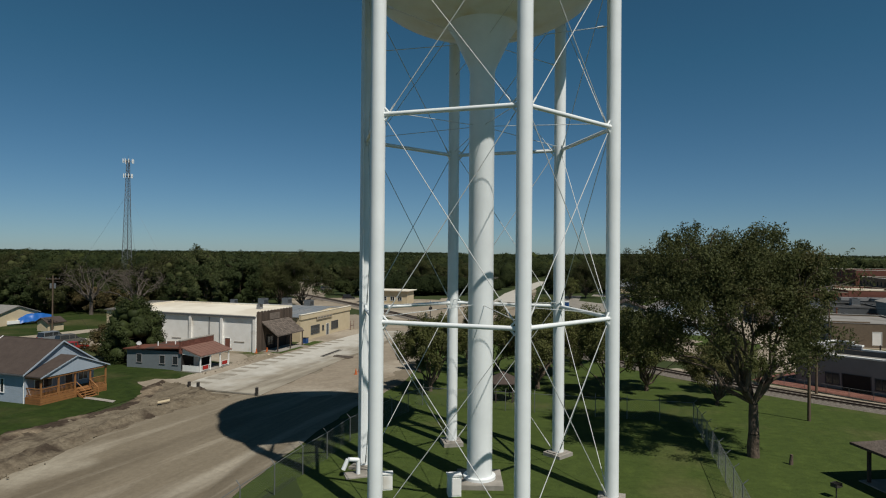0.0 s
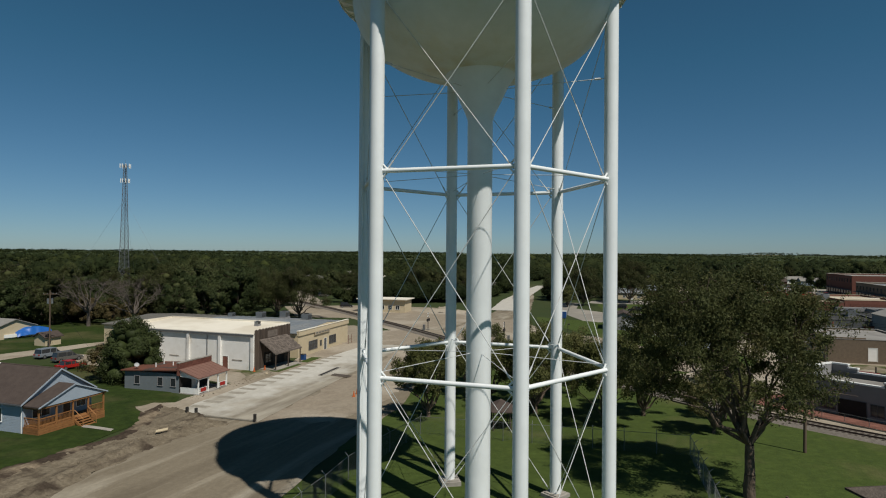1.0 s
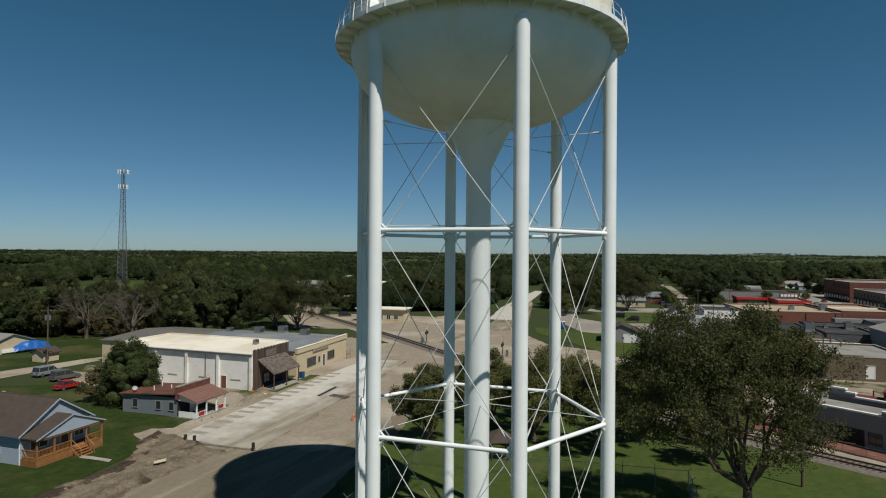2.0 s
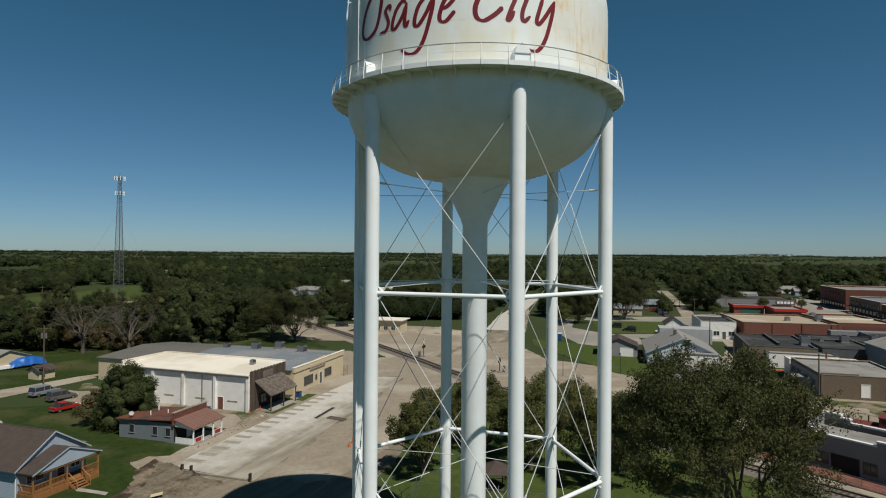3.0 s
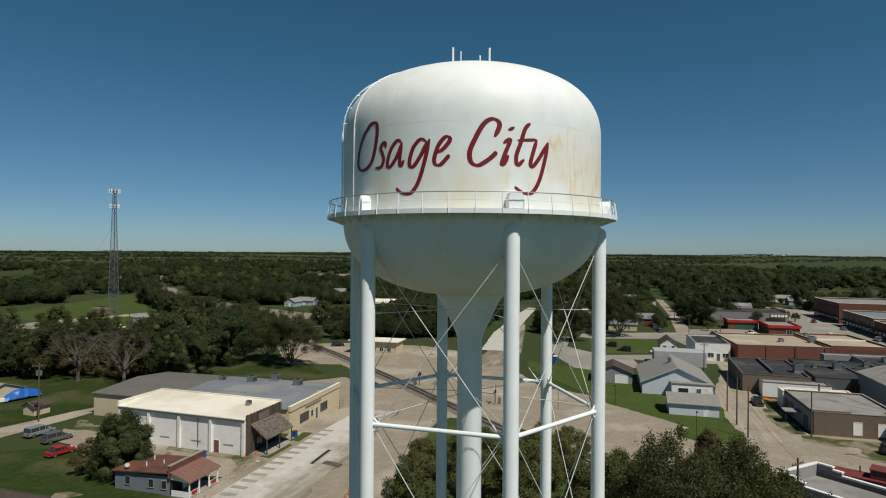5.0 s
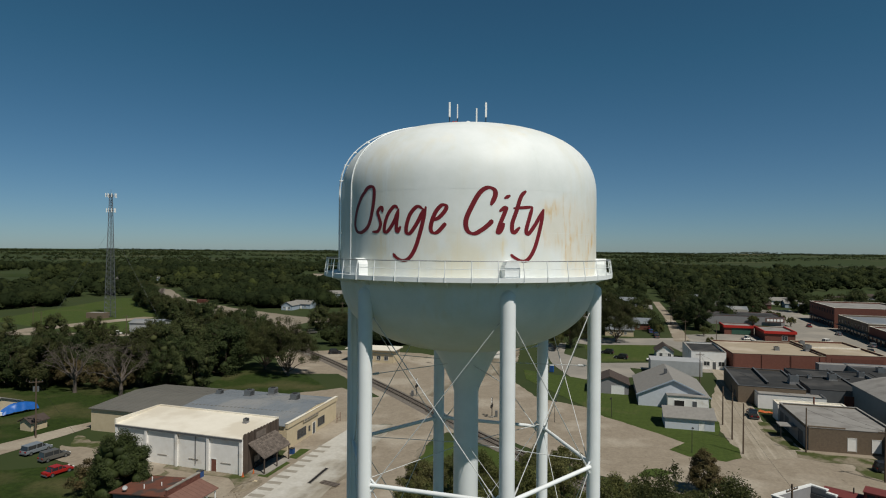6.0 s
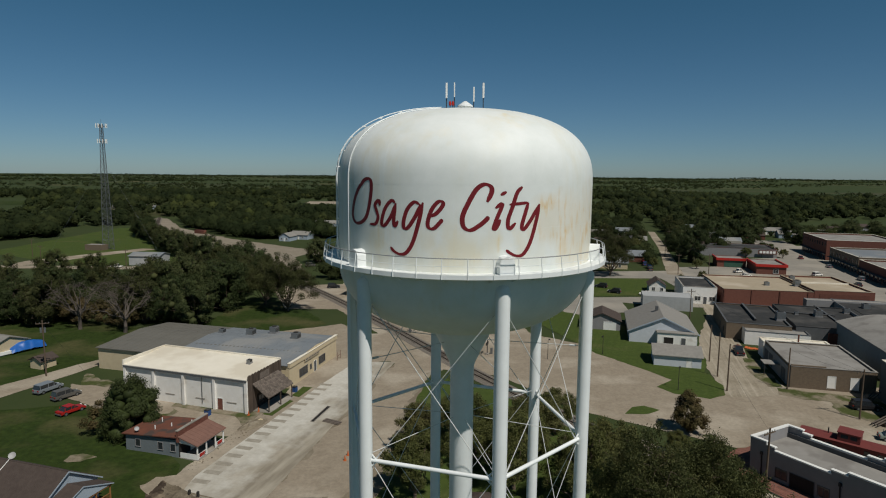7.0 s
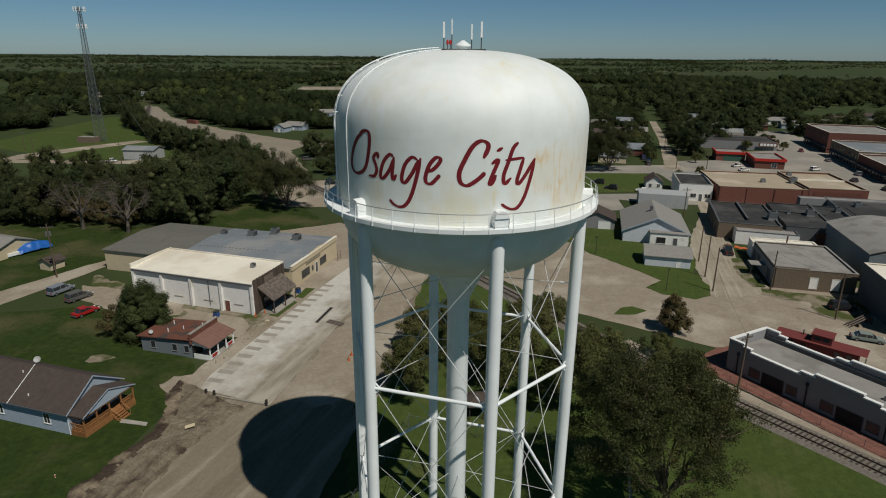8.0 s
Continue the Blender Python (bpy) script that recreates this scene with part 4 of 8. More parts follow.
for i, p in enumerate(over_dome(A0, 0.1)):
    if i % 3 == 1:
        p = Vector(p)
        d = Vector((p.x, p.y, 0)).normalized() * 0.12
        bm = bmesh.new()
        tube(bm, p - d, p + d, 0.05, n=6)
        part("ladder_clip", bm, M["tower"], tower)
bm = bmesh.new()
pts = over_dome(radians(212), 0.04)
for p, q in zip(pts, pts[1:]):
    tube(bm, p, q, 0.035, n=6, caps=False)
smooth(part("conduit", bm, M["tower"], tower))
for ang in (-77.2, 222, 163, -17.2, 43, 103):
    bm = bmesh.new()
    prism(bm, [(-0.42, zt(36.5)), (0.42, zt(36.5)), (0.42, zt(37.15)), (0.3, zt(37.42)), (0.0, zt(37.5)), (-0.3, zt(37.42)), (-0.42, zt(37.15))], -8.95, -8.3)
    bmesh.ops.transform(bm, matrix=Matrix.Rotation(radians(ang) + math.pi / 2, 4, "Z"), verts=bm.verts)
    part("leg_cap", bm, M["tower"], tower)
smooth(part("roof_vent", lathe([(0, zt(-0.26 + 46.2)), (0.36, zt(-0.26 + 46.2)), (0.36, zt(-0.26 + 46.5)), (0.52, zt(-0.26 + 46.5)), (0.5, zt(-0.26 + 46.58)), (0.2, zt(-0.26 + 46.78)), (0.08, zt(-0.26 + 46.86)), (0, zt(-0.26 + 46.86))], 24), M["tower"], tower))
part("hatch", boxes((-1.3, 1.4, -1.0, -0.9, zt(-0.26 + 46.22), zt(-0.26 + 46.32)), (-1.4, -1.3, -1.0, 0.8, zt(-0.26 + 46.22), zt(-0.26 + 46.32)), (1.3, 1.4, -1.0, 0.8, zt(-0.26 + 46.22), zt(-0.26 + 46.32))), M["dark_metal"], tower)
for ax, ay, top, w in ((-1.25, -0.6, 48.15, 0.16), (-0.7, 0.9, 48.4, 0.1), (0.6, 0.8, 48.1, 0.13), (1.15, -0.4, 48.2, 0.16)):
    top, w = top - 0.32, w * 0.75
    mast = part("aerial_mast", tubes([((ax, ay, zt(-0.26 + 46.1)), (ax, ay, zt(-0.26 + top)), 0.03)], 6), M["dark_metal"], tower)
    part("aerial", boxes((ax - w / 2, ax + w / 2, ay - 0.16, ay - 0.04, zt(-0.26 + top - 0.85), zt(-0.26 + top + 0.1))), M["trim"], mast, "white panel aerial")
for bx in (-1.0, -0.82):
    stem = part("beacon_stem", tubes([((bx, 0.15, zt(-0.26 + 46.1)), (bx, 0.15, zt(-0.26 + 46.6)), 0.025)], 6), M["dark_metal"], tower)
    smooth(part("beacon", lathe([(0.075, zt(-0.26 + 46.6)), (0.085, zt(-0.26 + 46.75)), (0.05, zt(-0.26 + 46.88)), (0, zt(-0.26 + 46.9))], 10), M["red_band"], stem, "red warning light")).location = (bx, 0.15, 0)


# ---- buildings ----
def gable(name, parent, w, d, z0, z1, over, mat, t=0.16, along="y"):
    """A two-sided roof over w (local x) by d (local y); the ridge runs along local y or x."""
    bm = bmesh.new()
    if along == "y":
        s = (z1 - z0) / (w / 2)
        pts = [(-over, z0 - s * over), (w / 2, z1), (w + over, z0 - s * over), (w + over, z0 - s * over + t), (w / 2, z1 + t), (-over, z0 - s * over + t)]
        prism(bm, pts, -over, d + over)
    else:
        s = (z1 - z0) / (d / 2)
        pts = [(-over, z0 - s * over), (d / 2, z1), (d + over, z0 - s * over), (d + over, z0 - s * over + t), (d / 2, z1 + t), (-over, z0 - s * over + t)]
        prism(bm, pts, -over, w + over)
        bmesh.ops.transform(bm, matrix=Matrix(((0, 1, 0, 0), (1, 0, 0, 0), (0, 0, 1, 0), (0, 0, 0, 1))), verts=bm.verts)
    bmesh.ops.recalc_face_normals(bm, faces=bm.faces)
    return part(name, bm, mat, parent)


def gable_wall(parent, w, d, h, peak, mat, along="y"):
    bm = bmesh.new()
    if along == "y":
        prism(bm, [(0, -0.3), (w, -0.3), (w, h), (w / 2, peak), (0, h)], 0, d)
    else:
        prism(bm, [(0, -0.3), (d, -0.3), (d, h), (d / 2, peak), (0, h)], 0, w)
        bmesh.ops.transform(bm, matrix=Matrix(((0, 1, 0, 0), (1, 0, 0, 0), (0, 0, 1, 0), (0, 0, 0, 1))), verts=bm.verts)
    bmesh.ops.recalc_face_normals(bm, faces=bm.faces)
    return part("wall", bm, mat, parent)


def opening(parent, face, a0, a1, z0, z1, at_, kind="window", frame="trim", pane="glass", bars=1, out=1):
    """A framed window or door on a wall: face 'x' or 'y' is the wall's normal, at_ its place, out its side."""
    def put(bm, u0, u1, w0, w1, d0, d1):
        d0, d1 = sorted((at_ + out * d0, at_ + out * d1))
        if face == "y":
            box(bm, u0, u1, d0, d1, w0, w1)
        else:
            box(bm, d0, d1, u0, u1, w0, w1)
    f = 0.07
    bm = bmesh.new()
    put(bm, a0 - f, a0, z0 - f, z1 + f, -0.04, 0.06)
    put(bm, a1, a1 + f, z0 - f, z1 + f, -0.04, 0.06)
    put(bm, a0, a1, z1, z1 + f, -0.04, 0.06)
    if kind == "window":
        put(bm, a0 - 0.1, a1 + 0.1, z0 - f, z0, -0.04, 0.1)
    fr = part(kind, bm, M[frame], parent)
    bm = bmesh.new()
    put(bm, a0, a1, z0, z1, -0.04, 0.012)
    part("pane" if kind == "window" else "leaf", bm, M[pane], fr)
    if kind == "window":
        for i in range(1, bars + 1):
            bm = bmesh.new()
            c = a0 + (a1 - a0) * i / (bars + 1)
            put(bm, c - 0.025, c + 0.025, z0, z1, 0.01, 0.04)
            part("glazing_bar", bm, M[frame], fr)
    return fr


def rooftop_unit(x, y, z, s=1.0, turn=72.0):
    ob = thing("rooftop_unit", pose(x, y, z, 0, 0, turn), "grey metal air conditioning unit on a flat roof", "air conditioner", "rooftop units")
    part("curb", boxes((-0.75 * s, 0.75 * s, -0.65 * s, 0.65 * s, -0.5, 0.15)), M["wall_grey"], ob)
    part("cabinet", boxes((-0.7 * s, 0.7 * s, -0.6 * s, 0.6 * s, 0.15, 1.1 * s)), M["metal"], ob)
    part("fan_guard", lathe([(0, 1.12 * s), (0.42 * s, 1.12 * s), (0.45 * s, 1.2 * s), (0.3 * s, 1.2 * s), (0, 1.18 * s)], 16), M["dark_metal"], ob)
    for i in range(6):
        part("louvre", boxes((-0.62 * s, 0.62 * s, -0.63 * s, -0.6 * s, 0.25 + i * 0.12 * s, 0.3 + i * 0.12 * s)), M["dark_metal"], ob)


def warehouse():
    ob = thing("warehouse", at(-32.0, 97.6), "white painted block warehouse with cream roof and dark plank front", "warehouse")
    L, W = 26.8, 10.0
    bm = bmesh.new()
    prism(bm, [(0, -0.3), (0, 6.0), (0, 6.0)][:2] + [(W, 6.6), (W, -0.3)], -L, 0)
    bmesh.ops.transform(bm, matrix=Matrix(((0, 1, 0, 0), (1, 0, 0, 0), (0, 0, 1, 0), (0, 0, 0, 1))), verts=bm.verts)
    bmesh.ops.recalc_face_normals(bm, faces=bm.faces)
    part("wall", bm, M["white"], ob, "white painted block wall")
    bm = bmesh.new()
    prism(bm, [(-0.25, 5.98), (W + 0.1, 6.62), (W + 0.1, 6.8), (-0.25, 6.16)], -L - 0.2, -0.15)
    bmesh.ops.transform(bm, matrix=Matrix(((0, 1, 0, 0), (1, 0, 0, 0), (0, 0, 1, 0), (0, 0, 0, 1))), verts=bm.verts)
    bmesh.ops.recalc_face_normals(bm, faces=bm.faces)
    part("roof", bm, M["membrane"], ob, "cream roof membrane")
    part("gutter", boxes((-L, 0, -0.4, -0.25, 5.75, 6.05)), M["dark_grey"], ob)
    part("parapet", boxes((-L - 0.3, -L, -0.2, W + 0.1, 5.6, 7.0), (-L, 0.0, W + 0.1, W + 0.4, 6.2, 7.05)), M["membrane"], ob)
    for i in range(5):
        x = -L + 0.2 + i * (L - 0.5) / 4
        part("pilaster", boxes((x - 0.25, x + 0.25, -0.32, 0.02, -0.3, 5.75)), M["white"], ob)
    for i in range(4):
        x = -L + 2.6 + i * 6.6
        part("sealed_opening", boxes((x, x + 2.0, -0.06, 0.01, 1.55, 1.72)), M["concrete"], ob)
    opening(ob, "y", -6.3, -5.25, 0, 2.15, 0, "door", "trim", "brick_red", out=-1)
    part("downpipe", tubes([((-9.5, -0.12, 0.9), (-9.5, -0.12, 5.6), 0.06)], 6), M["dark_grey"], ob)
    part("downpipe", tubes([((-6.8, -0.12, 4.2), (-6.9, -0.12, 5.6), 0.06)], 6), M["dark_grey"], ob)
    # plank front
    n = 34
    for i in range(n):
        y0 = i * (W + 0.3) / n
        h = 6.75 + 0.09 * math.sin(i * 2.1)
        part("plank", boxes((0.0, 0.12 + 0.02 * (i % 3), y0, y0 + (W + 0.3) / n - 0.02, 0 if (y0 < 2.4 or y0 > 8.4) else 2.75, h)), M["plank"], ob)
    part("sign_panel", boxes((0.14, 0.2, 3.4, 6.2, 5.2, 6.3)), M["shake"], ob, "faded grey sign board")
    # Flat black sheet: the shade below the awning as colour.
    part("recess", boxes((-0.02, 0.06, 2.4, 8.4, 0, 2.75)), M["black"], ob, "shopfront under the awning, its shade painted black")
    opening(ob, "x", 3.0, 4.6, 0.9, 2.3, 0.06, "window", "plank", "glass", 1)
    opening(ob, "x", 5.2, 6.2, 0, 2.2, 0.06, "door", "plank", "black")
    bm = bmesh.new()
    prism(bm, [(0.1, 4.9), (3.3, 2.7), (3.3, 2.82), (0.1, 5.06)], 1.2, 9.2)
    bmesh.ops.recalc_face_normals(bm, faces=bm.faces)
    awning = part("awning", bm, M["shake"], ob, "grey wooden shake awning")
    for r in range(9):
        for c in range(14):
            f = r / 9
            x0, z0 = 0.1 + 3.2 * f, 5.06 - 2.24 * f
            bm = boxes((0, 0.42, 0, 0.55, 0, 0.035))
            bmesh.ops.transform(bm, matrix=pose(x0, 1.2 + c * 0.57 + (0.2 if r % 2 else 0), z0, 0, 35 - 2 + random.uniform(-2, 2), 0), verts=bm.verts)
            part("shingle", bm, M["shake"], awning)
    for y in (1.5, 5.2, 8.9):
        part("post", boxes((3.05, 3.2, y - 0.08, y + 0.08, -0.1, 2.75)), M["plank"], ob)
    part("deck", boxes((0, 3.4, 1.2, 9.2, -0.2, 0.18)), M["concrete"], ob)
    rooftop_unit(-34.0, 105.2, 6.75, 0.6)


def tan_shop():
    ob = thing("shop_building", at(-27.9, 110.0, 75), "tan single-storey shop with grey metal roof and black windows", "shop")
    D, L = 21.5, 45.0
    bm = bmesh.new()
    prism(bm, [(0, -0.3), (D, -0.3), (D, 4.6), (D * 0.58, 5.35), (0, 4.6)], -L, 0)
    sw = Matrix(((0, 1, 0, 0), (1, 0, 0, 0), (0, 0, 1, 0), (0, 0, 0, 1)))
    bmesh.ops.transform(bm, matrix=sw, verts=bm.verts)
    bmesh.ops.recalc_face_normals(bm, faces=bm.faces)
    part("wall", bm, M["tan"], ob)
    for a, b, mat, lab in ((-L - 0.3, -27, "olive", "olive grey ribbed metal roof"), (-27, -0.25, "bluegrey", "blue grey ribbed metal roof")):
        bm = bmesh.new()
        prism(bm, [(-0.4, 4.55), (D * 0.58, 5.36), (D + 0.4, 4.55), (D + 0.4, 4.68), (D * 0.58, 5.5), (-0.4, 4.68)], a, b)
        bmesh.ops.transform(bm, matrix=sw, verts=bm.verts)
        bmesh.ops.recalc_face_normals(bm, faces=bm.faces)
        rf = part("roof", bm, M[mat], ob, lab)
        x = a + 0.5
        while x < b - 0.1:
            for (y0, z0, y1, z1) in ((-0.4, 4.7, D * 0.58, 5.52), (D * 0.58, 5.52, D + 0.4, 4.7)):
                part("rib", tubes([((x, y0, z0), (x, y1, z1), 0.035)], 4), M[mat], rf)
            x += 1.5
    for i in range(28):
        part("roof_patch", boxes((-26 + i * 0.9, -25.55 + i * 0.9, 6.6 + i * 0.02, 7.05 + i * 0.02, 5.09, 5.17)), M["olive"], ob)
    bm = bmesh.new()
    box(bm, -0.25, 0.2, -0.1, D + 0.2, 4.1, 4.98)
    part("parapet", bm, M["tan"], ob)
    part("coping", boxes((-0.35, 0.27, -0.15, D + 0.25, 4.98, 5.06)), M["membrane"], ob)
    part("sign_board", boxes((0.22, 0.27, 6.0, 12.5, 3.55, 4.2)), M["tan_roof"], ob, "faded sign board with illegible bars")
    for i in range(5):
        part("lettering_bar", boxes((0.27, 0.285, 6.4 + i * 1.2, 7.3 + i * 1.2, 3.75, 4.0)), M["olive"], ob)
    opening(ob, "x", 4.0, 7.4, 0.95, 2.5, 0.0, "window", "dark_grey", "glass", 2)
    opening(ob, "x", 10.3, 11.4, 0, 2.3, 0.0, "door", "trim", "dark_grey")
    opening(ob, "x", 12.6, 15.6, 0.95, 2.5, 0.0, "window", "dark_grey", "glass", 2)
    opening(ob, "x", 8.6, 9.2, 1.2, 2.1, 0.0, "window", "dark_grey", "glass", 0)
    part("frame_stand", tubes([((1.6, 18.5, 0), (1.6, 18.5, 2.0), 0.05), ((1.6, 20.2, 0), (1.6, 20.2, 2.0), 0.05), ((1.6, 18.5, 1.0), (1.6, 20.2, 1.0), 0.05)], 6), M["rust_roof"], ob)
    for x, y in ((-36.8, 132.3), (-30.6, 127.2), (-41.5, 130.3), (-48.5, 131.6)):
        rooftop_unit(x, y, 5.15, 1.25 if x > -45 else 0.9, 75)


def red_house():
    ob = thing("red_roofed_house", at(-34.1, 80.4, 74), "small grey house with rust red roof and white porch", "house")
    part("wall", boxes((-12.4, -3.0, 0, 6.2, -0.3, 2.75)), M["siding_grey"], ob, "blue grey block wall")
    bm = bmesh.new()
    prism(bm, [(-12.8, 2.7), (-3.0, 3.25), (-3.0, 3.4), (-12.8, 2.85)], -0.35, 6.6)
    bmesh.ops.recalc_face_normals(bm, faces=bm.faces)
    part("roof", bm, M["rust_roof"], ob, "patched rust red roof")
    part("parapet", boxes((-3.15, -2.8, -0.3, 6.5, 2.6, 4.3)), M["brick_red"], ob, "red brick false front")
    part("coping", boxes((-3.2, -2.75, -0.35, 6.55, 4.3, 4.42)), M["concrete"], ob)
    for r in range(10):
        for c in range(17):
            if random.random() < 0.93:
                y0 = -0.28 + c * 0.4 + (0.2 if r % 2 else 0)
                part("brick", boxes((-2.8, -2.785, y0, min(6.5, y0 + 0.38), 2.66 + r * 0.163, 2.8 + r * 0.163)), M["brick_red"], ob)
    bm = bmesh.new()
    prism(bm, [(-2.8, 3.35), (0.45, 2.35), (0.45, 2.47), (-2.8, 3.5)], -0.3, 6.5)
    bmesh.ops.recalc_face_normals(bm, faces=bm.faces)
    porch = part("porch_roof", bm, M["porch_roof"], ob, "brick red metal porch roof")
    for i in range(9):
        y = -0.2 + i * 0.82
        part("rib", tubes([((-2.8, y, 3.52), (0.45, y, 2.49), 0.03)], 4), M["porch_roof"], porch)
    for y0 in (-0.02, 6.14):
        bm = bmesh.new()
        prism(bm, [(-2.8, 2.45), (0.2, 2.2), (0.2, 2.42), (-2.8, 3.34)], y0, y0 + 0.08)
        bmesh.ops.recalc_face_normals(bm, faces=bm.faces)
        part("porch_gable", bm, M["trim"], ob, "white boarded porch end")
    part("porch_floor", boxes((-3.0, 0.3, 0, 6.2, -0.2, 0.2)), M["concrete"], ob)
    # Black skin puts the porch's shade into the wall colour.
    part("porch_wall", boxes((-3.0, -2.95, 0, 6.2, 0.2, 2.7)), M["black"], ob, "wall behind the porch with its shade painted black")
    part("beam", boxes((0.08, 0.22, 0, 6.2, 2.15, 2.38)), M["trim"], ob)
    for y in (0.08, 2.1, 4.2, 6.1):
        part("porch_post", boxes((0.05, 0.2, y - 0.08, y + 0.08, 0, 2.2)), M["trim"], ob)
    for y0, y1, x0, x1 in ((0.1, 2.1, 0.1, 0.16), (4.2, 6.1, 0.1, 0.16)):
        part("railing", boxes((x0, x1, y0, y1, 0.9, 0.98), (x0, x1, y0, y1, 0.3, 0.36), *[(x0, x1, y0 + i * 0.2, y0 + 0.05 + i * 0.2, 0.36, 0.9) for i in range(9)]), M["trim"], ob)
    part("railing", boxes((-2.8, 0.1, 0.02, 0.08, 0.9, 0.98), (-2.8, 0.1, 0.03, 0.07, 0.2, 0.9)), M["trim"], ob)
    for a in (0.5, 4.6):
        part("red_cloth", boxes((0.17, 0.21, a, a + 1.1, 0.45, 0.95)), M["car_red"], ob)
    for x in (-10.6, -6.6, -4.4):
        opening(ob, "y", x, x + 0.8, 1.0, 2.1, 0, "window", "wall_grey", "glass", 0, out=-1)
    opening(ob, "x", 2.5, 3.4, 0.2, 2.2, -2.95, "door", "trim", "white")
    for x, y in ((-9.6, 4.5), (-8.6, 1.8), (-6.8, 3.2), (-4.6, 5.0)):
        part("vent_pipe", tubes([((x, y, 2.9), (x, y, 3.7), 0.08)], 8), M["trim"], ob)
    dish("satellite_dish", pose(-44.2, 83.6, 2.95, 0, 0, 35), 0.34)


def dish(name, m, r):
    ob = thing(name, m, "white satellite dish on a short pole", "satellite dish", "dishes")
    part("pole", tubes([((0, 0, -0.4), (0, 0, 0.5), 0.03)], 6), M["metal"], ob)
    bm = lathe([(0, 0), (r * 0.5, 0.05), (r * 0.85, 0.13), (r, 0.2), (r * 0.85, 0.16), (r * 0.5, 0.08), (0, 0.03)], 20)
    bmesh.ops.transform(bm, matrix=pose(0, 0, 0.55, 48, 0, 0), verts=bm.verts)
    smooth(part("bowl", bm, M["pale_metal"], ob))


def blue_house():
    ob = thing("blue_house", at(-43.92, 60.79, 73), "pale blue clapboard house with brown shingle roof and cedar porch", "house")
    W, L, EAVE, TOP = 8.2, 22.0, 3.35, 6.0
    rise = (TOP - EAVE) / (W / 2)
    sw = Matrix(((0, 1, 0, 0), (1, 0, 0, 0), (0, 0, 1, 0), (0, 0, 0, 1)))

    def gabled(name, pts, a, b, mat, label=""):
        bm = bmesh.new()
        prism(bm, pts, a, b)
        bmesh.ops.transform(bm, matrix=sw, verts=bm.verts)
        bmesh.ops.recalc_face_normals(bm, faces=bm.faces)
        return part(name, bm, M[mat], ob, label)

    wall = gabled("wall", [(0, -0.6), (W, -0.6), (W, EAVE), (W / 2, TOP), (0, EAVE)], -L, 0, "siding_blue")
    for i in range(23):
        z = -0.4 + i * 0.165
        part("clapboard", boxes((-L, 0.0, -0.025, 0.0, z, z + 0.155)), M["siding_blue"], wall)
    for i in range(15):
        z = EAVE + 0.05 + i * 0.165
        f = 1 - (z + 0.16 - EAVE) / (TOP - EAVE)
        if f > 0.03:
            part("clapboard", boxes((0.0, 0.025, W / 2 - W / 2 * f, W / 2 + W / 2 * f, z, z + 0.155)), M["siding_blue"], wall)
    lo = EAVE - 0.45 * rise
    roof = gabled("roof", [(-0.45, lo), (W / 2, TOP), (W + 0.45, lo), (W + 0.45, lo + 0.14), (W / 2, TOP + 0.14), (-0.45, lo + 0.14)], -L - 0.3, 0.3, "brown_roof")
    part("ridge_cap", tubes([((-L - 0.3, W / 2, TOP + 0.12), (0.3, W / 2, TOP + 0.12), 0.08)], 6), M["brown_roof"], roof)
    for k in (0, 1):
        e = (-0.47, lo - 0.08) if k == 0 else (W + 0.47, lo - 0.08)
        gabled("bargeboard", [e, (W / 2, TOP - 0.02), (W / 2, TOP + 0.15), (e[0], e[1] + 0.17)], 0.3, 0.35, "siding_blue", "pale painted bargeboard")
    part("gutter", boxes((-L, 0.3, -0.56, -0.45, lo - 0.02, lo + 0.1)), M["dark_grey"], ob, "dark eaves gutter")
    part("downpipe", tubes([((-0.12, -0.07, -0.5), (-0.12, -0.07, lo - 0.1), 0.045), ((-0.12, -0.07, lo - 0.1), (-0.12, -0.5, lo), 0.045)], 6), M["trim"], ob)
    for x in (-17.8, -11.6, -4.0):
        opening(ob, "y", x, x + 0.95, 1.05, 2.45, -0.025, "window", "trim", "glass", 1, out=-1)
    part("conduit", tubes([((-9.0, -0.5, lo + 0.1), (-9.0, W / 2, TOP + 0.2), 0.045)], 6), M["trim"], roof, "pale conduit line up the roof")
    for x, y in ((-13.4, 2.2), (-9.9, 3.0), (-6.7, 0.7)):
        z = EAVE + y * rise
        part("vent_pipe", tubes([((x, y, z), (x, y, z + 0.42), 0.07)], 8), M["trim"], roof)
    # porch
    P, Q, DECK, BEAM = 2.2, 8.0, 0.78, 2.86
    gabled("porch_roof", [(-0.2, BEAM + 0.02), (Q / 2, 4.5), (Q + 0.2, BEAM + 0.02), (Q + 0.2, BEAM + 0.15), (Q / 2, 4.64), (-0.2, BEAM + 0.15)], 0.03, P + 0.25, "brown_roof")
    gabled("porch_gable", [(0.05, BEAM + 0.02), (Q - 0.05, BEAM + 0.02), (Q / 2, 4.48)], P + 0.02, P + 0.12, "siding_blue", "pale blue porch gable")
    for k in (0, 1):
        e = (-0.22, BEAM - 0.04) if k == 0 else (Q + 0.22, BEAM - 0.04)
        gabled("porch_bargeboard", [e, (Q / 2, 4.52), (Q / 2, 4.65), (e[0], e[1] + 0.13)], P + 0.25, P + 0.29, "siding_blue")
    part("porch_beam", boxes((P - 0.14, P + 0.06, -0.1, Q + 0.1, BEAM - 0.18, BEAM)), M["cedar"], ob)
    part("porch_beam", boxes((0.04, P - 0.14, -0.06, 0.06, BEAM - 0.18, BEAM)), M["cedar"], ob)
